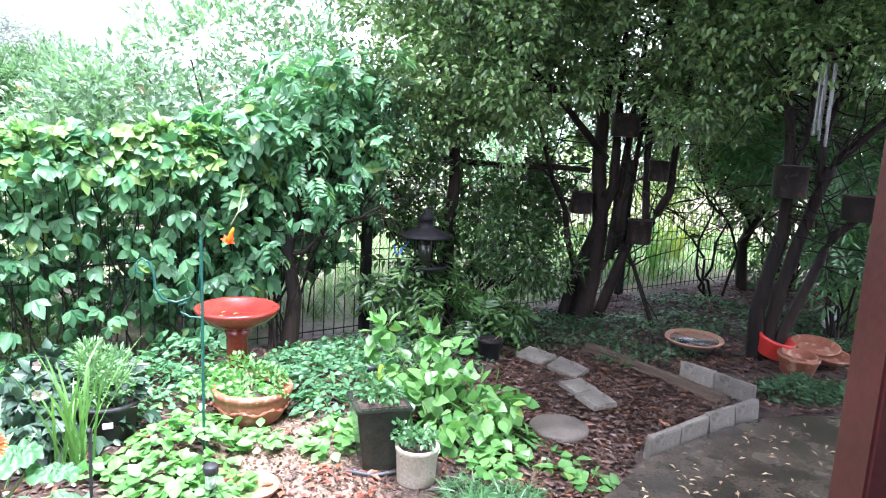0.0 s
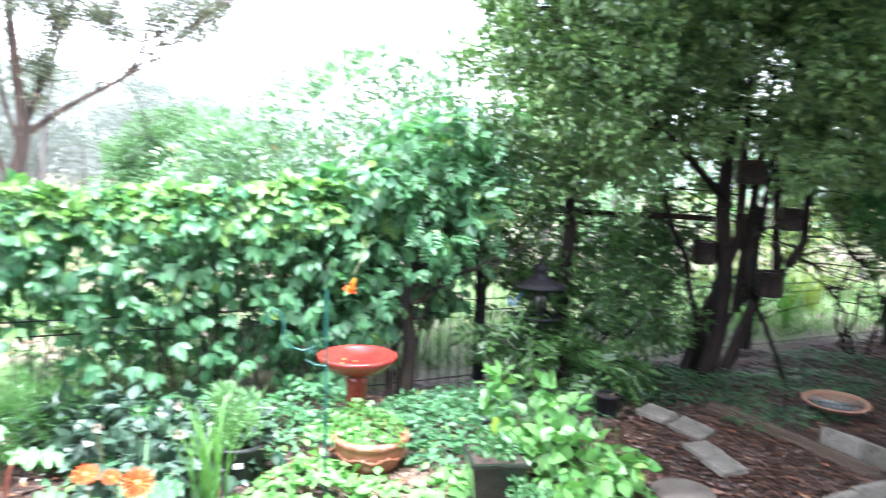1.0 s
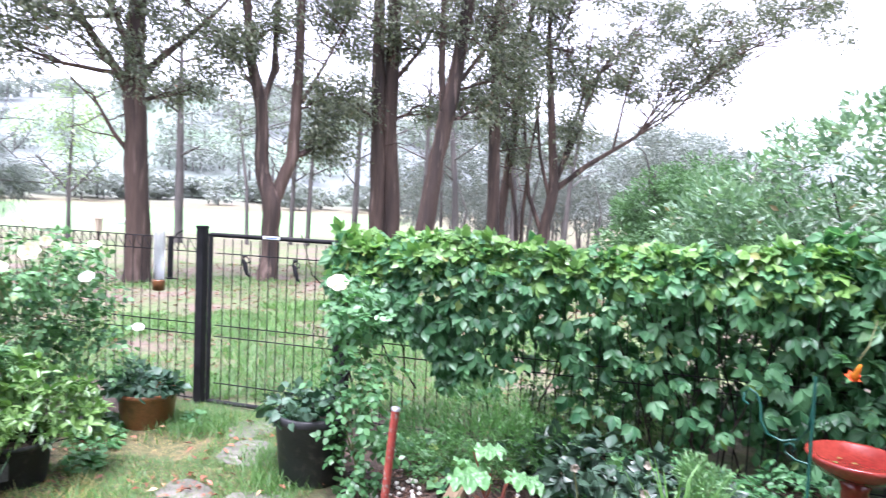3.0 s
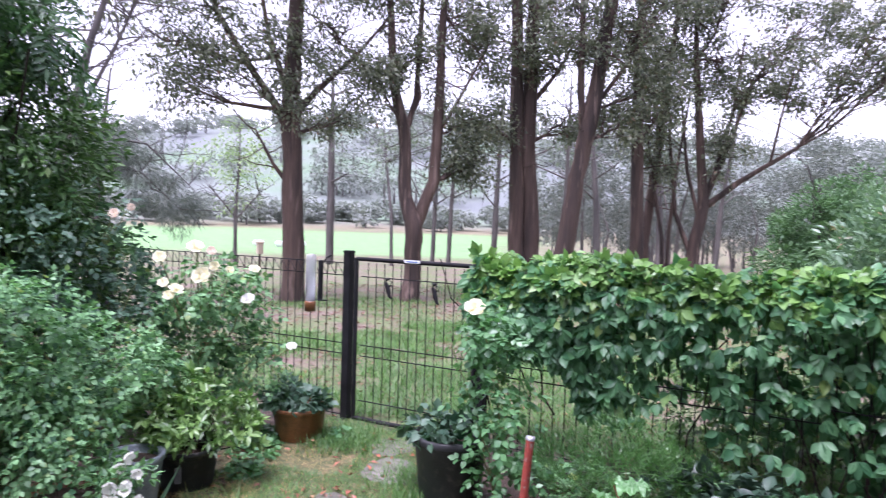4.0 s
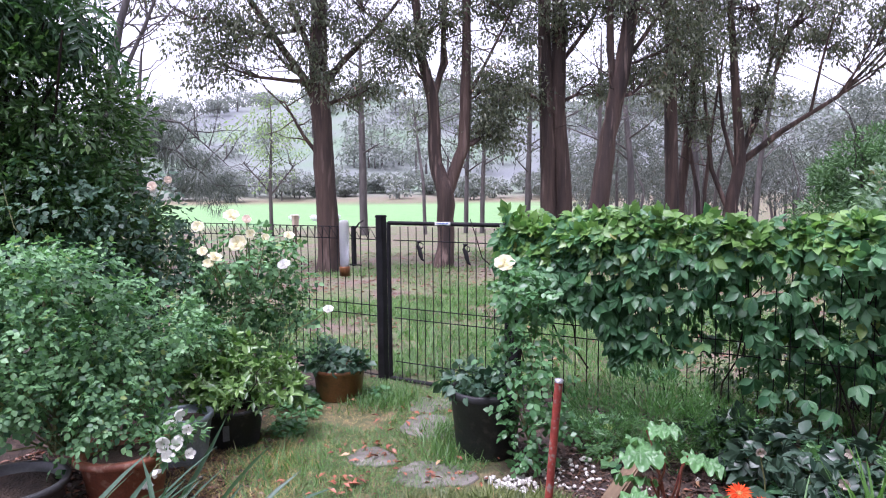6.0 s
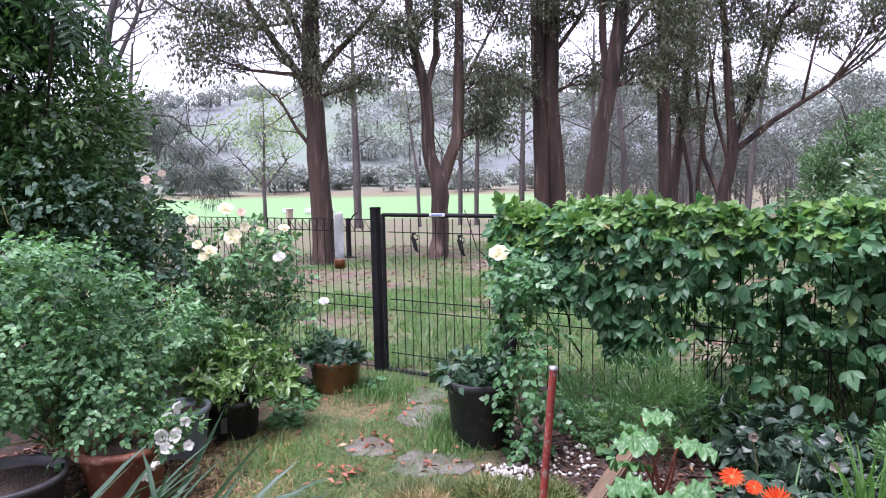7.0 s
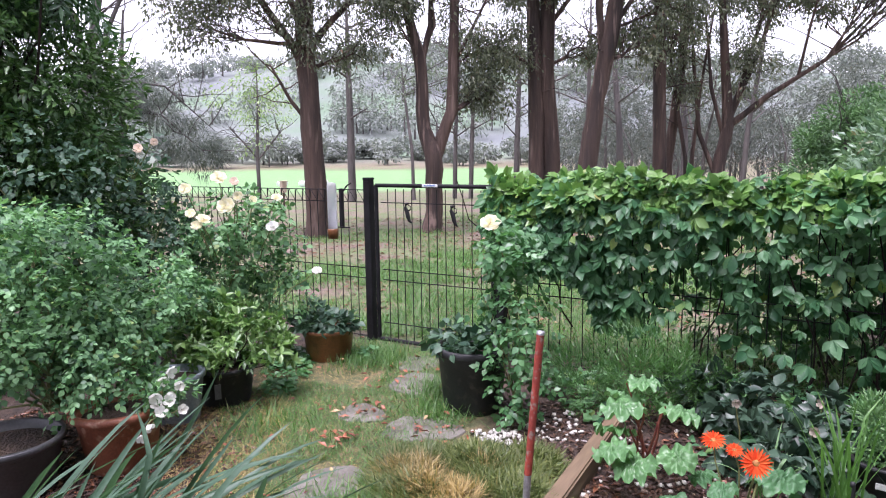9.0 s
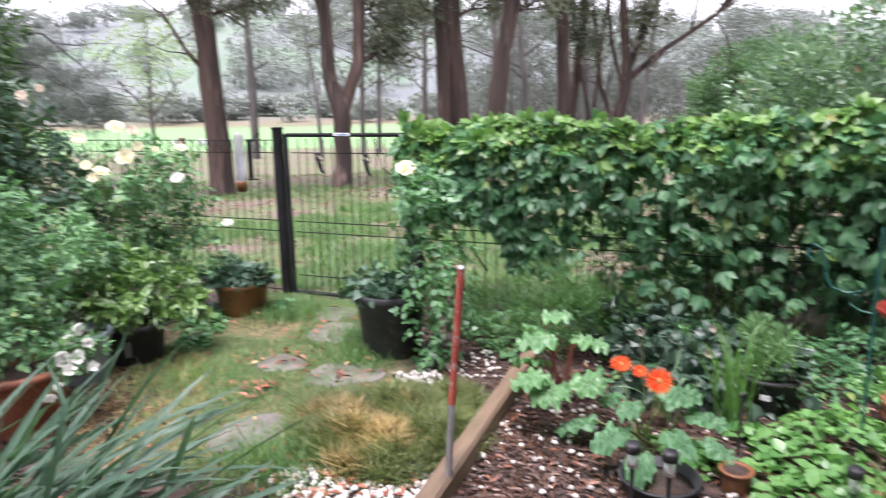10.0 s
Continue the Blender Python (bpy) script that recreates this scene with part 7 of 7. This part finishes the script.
def on_ground(name, label, q, leaf, width, mat, upright=0.0, shape=SIMPLE, lift=0.004, category="litter", flat=0.25):
    n = len(q)
    z = land(q[:, 0], q[:, 1]) + lift + rng.uniform(0, 0.006, n)
    p = np.stack([q[:, 0], q[:, 1], z], -1)
    a = rng.uniform(0, 2 * np.pi, n)
    d = np.stack([np.cos(a), np.sin(a), upright * rng.uniform(0.4, 1.6, n) + rng.normal(0, flat * 0.3, n)], -1)
    nn = np.array([0, 0, 1.0]) + rng.normal(0, flat, p.shape)
    if upright:
        nn = np.stack([-np.cos(a), -np.sin(a), np.full(n, 0.4)], -1)
    t = thing(name, label, category, (0, 0, 0), kind="stuff")
    part("pieces", leaves("pieces", p, d, nn, leaf * rng.uniform(0.5, 1.3, n), width, mat, shape), mat, t)


def pieces_on_ground(name, label, piece, q, size, width, mat, shape, lift=0.006, category="litter", flat=0.3):
    """Loose pieces that can be told apart: each an object of its own, on a few shared meshes."""
    t = thing(name, label, category, (0, 0, 0), kind="stuff")
    zero, ahead, up = np.zeros((1, 3)), np.array([[1.0, 0, 0]]), np.array([[0, 0, 1.0]])
    meshes = [leaves(piece, zero, ahead, up, s, width * w, mat, shape) for s, w in ((0.6, 1.0), (0.8, 1.15), (1.0, 0.9), (1.2, 1.0), (1.3, 0.8))]
    z = land(q[:, 0], q[:, 1])
    for k, (x, y) in enumerate(q):
        tilt = np.degrees(flat) * rng.normal(0, 0.6, 2)
        part(piece, meshes[k % len(meshes)], mat, t, m=pose(x, y, z[k] + lift + rng.uniform(0, 0.006), tilt[0], tilt[1], rng.uniform(0, 360)) @ Matrix.Scale(size, 4))


BED = [(-0.2, 2.15), (0.65, 2.4), (1.0, 2.85), (1.68, 3.4), (2.2, 3.5), (3.6, 3.4), (3.9, 7.5), (2.9, 7.0), (0.2, 5.0), (-2.6, 2.95), (-2.9, 2.2), (-2.3, 2.1), (-1.5, 1.1), (-1.2, 1.0), (-0.9, 1.7)]
OUTSIDE = [(-4.6, 1.6), (-3.4, 2.55), (-2.0, 3.7), (-6.5, 9.0), (-14.0, 11.0), (-14.0, 0.5), (-6.2, 0.4)]
off_pale = lambda x, y: (inside(PALE, x, y) < 0) | (rng.random(len(x)) < 0.12)
patch = lambda x, y: (wave(x, y, 3.1, 0.5) + 0.5 * wave(x, y, 8.0)) > -0.35
on_ground("lawn_grass", "patchy green lawn grass between stones", scatter(LAWN, 30000, patch), 0.04, 0.08, M_GRASS, 1.1, NEEDLE, 0.0, "grass")
on_ground("lawn_grass", "short straw and moss lawn grass", scatter(LAWN, 10000), 0.03, 0.08, M_SEDGE, 0.5, NEEDLE, 0.0, "grass")
tufts = np.concatenate([c + rng.normal(0, s, (n, 2)) for c, s, n in ((np.array([-3.95, 1.36]), 0.13, 1500), (np.array([-3.2, 1.55]), 0.10, 600), (np.array([-2.02, 0.72]), 0.14, 1400), (np.array([-2.9, 1.42]), 0.10, 500), (np.array([-3.1, 0.5]), 0.15, 350))])
on_ground("grass_tufts", "longer bright green grass tufts along the path", tufts, 0.10, 0.06, M_GRASS, 1.6, NEEDLE, 0.0, "grass")
on_ground("paddock_grass", "green grass beyond the wire fence", scatter(OUTSIDE, 30000, lambda x, y: (wave(x, y, 1.3, 0.2) + 0.6 * wave(x, y, 3.7)) > 0.02), 0.11, 0.07, M_GRASS, 1.0, NEEDLE, 0.0, "grass")
NEARBY = [(-4.6, 1.6), (-3.4, 2.55), (-2.0, 3.7), (-4.0, 6.5), (-8.5, 5.0), (-8.0, 1.0), (-6.2, 0.4)]
on_ground("paddock_grass", "thick green grass against the wire fence", scatter(NEARBY, 42000, lambda x, y: (wave(x, y, 1.9, 0.7) + 0.7 * wave(x, y, 4.7)) > -0.2), 0.10, 0.08, M_GRASS, 1.0, NEEDLE, 0.0, "grass")
on_ground("paddock_litter", "reddish fallen leaves under paddock trees", scatter(OUTSIDE, 6000), 0.075, 0.35, M_LITTER, 0.0, SIMPLE, 0.006)
on_ground("bark_mulch", "wet brown bark chips over the beds", scatter(BED, 17000, off_pale), 0.05, 0.32, M_MULCH, 0.0, SIMPLE, 0.004, "mulch", 0.35)
on_ground("leaf_litter", "brown and tan leaves fallen over mulch", scatter(BED, 3400, off_pale), 0.045, 0.36, M_LITTER, 0.0, SIMPLE, 0.008, "litter", 0.4)
pieces_on_ground("lawn_litter", "red-brown leaves lying on lawn and stones", "fallen_leaf", np.concatenate([scatter(LAWN, 80), np.array([-3.12, 1.03]) + rng.normal(0, 0.08, (34, 2)), np.array([-2.75, 0.83]) + rng.normal(0, 0.06, (22, 2)), np.array([-2.62, 1.3]) + rng.normal(0, 0.12, (18, 2)), np.array([-3.5, 1.7]) + rng.normal(0, 0.15, (26, 2))]), 0.05, 0.42, M_REDLEAF, SIMPLE, 0.02, "litter", 0.4)
pq = np.concatenate([scatter([(-2.69, 1.42), (-2.55, 1.72), (-2.34, 1.62), (-2.45, 1.34)], 120), scatter([(-1.82, 0.62), (-1.97, 0.82), (-1.87, 1.1), (-1.67, 1.17), (-1.5, 1.0)], 260), scatter([(-2.7, 1.8), (-2.5, 2.2), (-2.2, 1.9), (-2.4, 1.7)], 60)])
oct_v = np.array([(1, 0, 0), (0.3, 0.9, 0.1), (-0.8, 0.5, 0), (-0.7, -0.6, 0.05), (0.35, -0.85, 0), (0.1, 0.0, 0.75), (0.0, 0.05, -0.6)])
oct_f = np.array([(0, 1, 5), (1, 2, 5), (2, 3, 5), (3, 4, 5), (4, 0, 5), (1, 0, 6), (2, 1, 6), (3, 2, 6), (4, 3, 6), (0, 4, 6)])
on_ground("white_pebbles", "white quartz pebbles spread beside timber edge", pq, 0.015, 1.0, M_PEBBLE, 0.0, (oct_v, oct_f), 0.006, "pebbles", 0.6)
pieces_on_ground("loose_pebbles", "loose white quartz pebbles among red-brown leaves", "pebble", scatter([(-1.82, 0.62), (-1.97, 0.82), (-1.87, 1.1), (-1.67, 1.17), (-1.5, 1.0)], 260), 0.017, 1.0, M_PEBBLE_ONE, (oct_v, oct_f), 0.008, "pebbles", 0.5)
bedp = scatter([(-2.35, 2.0), (-1.5, 1.15), (-0.8, 1.9), (-1.2, 2.6), (-2.2, 2.5)], 160)
pieces_on_ground("stray_pebbles", "stray white pebbles on dark mulch", "pebble", bedp, 0.014, 1.0, M_PEBBLE_ONE, (oct_v, oct_f), 0.008, "pebbles", 0.5)

slab_q = np.concatenate([scatter([(0.5, 2.0), (1.0, 2.75), (1.7, 3.25), (2.1, 2.9), (1.2, 1.9)], 46), scatter([(0.8, 2.4), (1.7, 3.25), (2.1, 3.2), (1.2, 2.5)], 40)])
pieces_on_ground("patio_litter", "small tan leaves stuck to wet patio concrete", "fallen_leaf", slab_q, 0.034, 0.3, M_SLABLEAF, SIMPLE, 0.03, "litter", 0.1)
pieces_on_ground("red_litter", "red-brown leaves among the white pebbles", "fallen_leaf", scatter([(-1.75, 1.15), (-1.5, 0.8), (-1.7, 0.55), (-2.15, 0.7), (-2.0, 1.0)], 200), 0.05, 0.42, M_REDLEAF, SIMPLE, 0.016, "litter", 0.4)

# ---- small upright things and bare wood ----
for x, y, h in ((-1.13, 2.24, 0.25), (1.38, 4.25, 0.17)):
    ps = thing("plant_stake", "thin black plant stake stuck in the bed", "stake", (x, y, 0), group="plant stakes")
    part("stick", tube_mesh("stick", [[(0, 0, -0.02, 0.006), (0.004, 0, h, 0.006)]], M_BLACKPLASTIC, 8), M_BLACKPLASTIC, ps)
    part("tip", lathe([(0.0, h + 0.012), (0.009, h + 0.008), (0.009, h - 0.008), (0.0, h - 0.008)], 12), M_BLACKPLASTIC, ps)
rp = thing("leaning_pole", "dark wooden pole lodged across the tree limbs", "pole", (0.08, 4.86, 1.171))
part("shaft", tube_mesh("shaft", [wander((-0.55, -0.04, 0.03), (0.957, 0.115, -0.009), 0.026, 0.02, 7, 0.012)], M_BARK, 10), M_BARK, rp)
bs = thing("bare_shrub", "bare dark twiggy shrub behind the bird bath", "shrub", (-0.88, 3.95, 0))
bare = [[(-0.0, 0.0, -0.02, 0.055), (0.03, 0.0, 0.35, 0.045), (-0.02, 0.0, 0.62, 0.038), (0.05, 0.03, 0.95, 0.028), (0.12, 0.06, 1.3, 0.015)],
        wander((0.0, 0.0, 0.6), (0.42, 0.12, 0.83), 0.016, 0.006, 6, 0.1), wander((0.0, 0.0, 0.7), (0.6, 0.1, 0.95), 0.014, 0.005, 6, 0.1), wander((0.03, 0.0, 0.4), (-0.2, 0.05, 0.9), 0.016, 0.006, 6, 0.08)]
for line in bare:
    part("limb", tube_mesh("limb", [line], M_BARK, 8), M_BARK, bs)
tw = []
for line in bare:
    tw += twigs(line, 8, 0.42, 0.005, 0.3)
tagged(part("twig_tangle", tube_mesh("twig_tangle", tw, M_BARK, 5), M_BARK, bs), kind="stuff")
ds = thing("shade_tree", "leafy dark small tree behind the lantern feeder", "tree", (0.10, 4.72, 0))
part("trunk", tube_mesh("trunk", [wander((0, 0, -0.03), (-0.05, 0.0, 1.5), 0.062, 0.035, 7, 0.03)], M_BARK, 10), M_BARK, ds)
part("foliage", crown("foliage", [(0.0, -0.05, 0.95, 0.35, 0.25, 0.3), (0.35, 0.0, 0.75, 0.3, 0.22, 0.28), (-0.4, 0.0, 0.7, 0.3, 0.2, 0.3), (0.6, 0.1, 0.5, 0.25, 0.2, 0.25)], 90, 0.1, 2600, 0.055, 0.45, M_DARK), M_DARK, ds)
shrub("post_sprig", "small leafy sprig beside the verandah post", "plant", (1.02, 1.44, 0.028), [(0.0, 0.0, 0.62, 0.035, 0.03, 0.06), (-0.02, 0.0, 0.5, 0.04, 0.04, 0.08)], 12, 0.02, 46, 0.034, 0.5, M_FEATHER, stems=4, stem_r=0.003, stem_mat=M_STEM)

th = thing("twiggy_thicket", "dark twiggy thicket in front of the back fence", "shrub", (2.55, 6.25, 0), kind="")
wood = [wander((rng.normal(0, 0.12), rng.normal(0, 0.06), -0.02), (rng.uniform(-0.9, 0.6), rng.normal(0, 0.15), rng.uniform(0.9, 1.9)), 0.016, 0.005, 8, 0.11) for _ in range(4)]
for line in wood:
    part("limb", tube_mesh("limb", [line], M_BARK, 7), M_BARK, th)
tw = []
for line in wood:
    tw += twigs(line, 16, 0.5, 0.006, 0.3)
tagged(part("twig_tangle", tube_mesh("twig_tangle", tw, M_BARK, 5), M_BARK, th), kind="stuff")
part("foliage", crown("foliage", [(-0.5, 0.0, 1.5, 0.5, 0.25, 0.35), (0.3, 0.0, 1.6, 0.5, 0.25, 0.4), (-0.1, 0.0, 1.05, 0.5, 0.2, 0.25)], 70, 0.12, 1800, 0.06, 0.45, M_TREE_NEAR), M_TREE_NEAR, th)

BACK = [(-1.6, 4.0), (1.0, 5.9), (4.2, 8.4), (5.0, 11.5), (-2.0, 10.5)]
on_ground("back_grass", "bright green grass and weeds beyond the back fence", scatter(BACK, 16000), 0.17, 0.07, M_GRASS, 1.2, NEEDLE, 0.0, "grass")

POTS = [(-3.7, 0.65), (-2.6, 0.35), (-2.0, 0.2), (-1.7, -0.6), (-2.8, -1.2), (-4.0, -0.6)]
on_ground("pot_litter", "red-brown litter and straw around the pots", scatter(POTS, 2200), 0.04, 0.36, M_LITTER, 0.0, SIMPLE, 0.006, "litter", 0.4)
on_ground("pot_straw", "dry straw grass around the pots", scatter([(-3.5, 0.7), (-2.3, 0.5), (-2.1, 0.1), (-2.9, -0.1), (-3.6, 0.2)], 4200), 0.06, 0.07, M_SEDGE, 0.6, NEEDLE, 0.0, "grass")
on_ground("pot_mulch", "brown bark chips around the large pots", scatter(POTS, 4500), 0.045, 0.34, M_MULCH, 0.0, SIMPLE, 0.004, "mulch", 0.4)
EDGE = [(-2.95, 1.75), (-2.6, 2.35), (-2.1, 2.15), (-1.45, 1.2), (-2.1, 1.5)]
on_ground("edge_mulch", "red-brown chips between the tub and timber edging", np.concatenate([scatter(EDGE, 1500), scatter([(-2.2, 2.2), (-1.35, 1.1), (-0.9, 1.7), (-1.6, 2.4)], 2600)]), 0.032, 0.38, M_CHIP, 0.0, SIMPLE, 0.006, "mulch", 0.5)
on_ground("path_grit", "fine tan grit and chips on the bare path", scatter(PALE, 1900), 0.018, 0.6, M_CHIP, 0.0, SIMPLE, 0.004, "grit", 0.5)
pieces_on_ground("path_litter", "reddish leaves fallen on the bare path", "fallen_leaf", scatter([(-0.95, 2.5), (-0.2, 2.6), (0.1, 2.2), (-0.8, 2.0)], 150), 0.05, 0.45, M_REDLEAF, SIMPLE, 0.012, "litter", 0.4)
on_ground("front_mulch", "coarse wet bark chips inside the edging blocks", scatter([(0.25, 2.35), (0.65, 2.4), (1.0, 2.85), (1.62, 3.38), (1.6, 4.2), (0.35, 4.2)], 6500), 0.042, 0.34, M_CHIP, 0.0, SIMPLE, 0.006, "mulch", 0.5)

# sunlit growth beyond the fence under the garden trees
shrub("fence_shrub", "yellow-green leafy shrub beyond the wire fence", "shrub", (3.2, 9.5, 0),
      [(0.0, 0.0, 0.55, 0.7, 0.45, 0.55), (-0.7, 0.1, 0.5, 0.55, 0.4, 0.5), (0.65, 0.1, 0.7, 0.6, 0.4, 0.7), (0.1, 0.3, 1.35, 0.6, 0.4, 0.5), (-1.3, 0.2, 0.8, 0.5, 0.4, 0.7)], 170, 0.16, 5200, 0.075, 0.45, M_SUNLEAF, stems=16, stem_r=0.012, droop=0.3)
# strap leaves at the fence behind the garden trees
strap_clump("strap_plant", "arching yellow-green strap-leaved plant by the wire fence", "plant", (2.75, 8.35, 0), 70, 0.62, 0.034, (20, 60), M_SUNLEAF, rad=0.12)
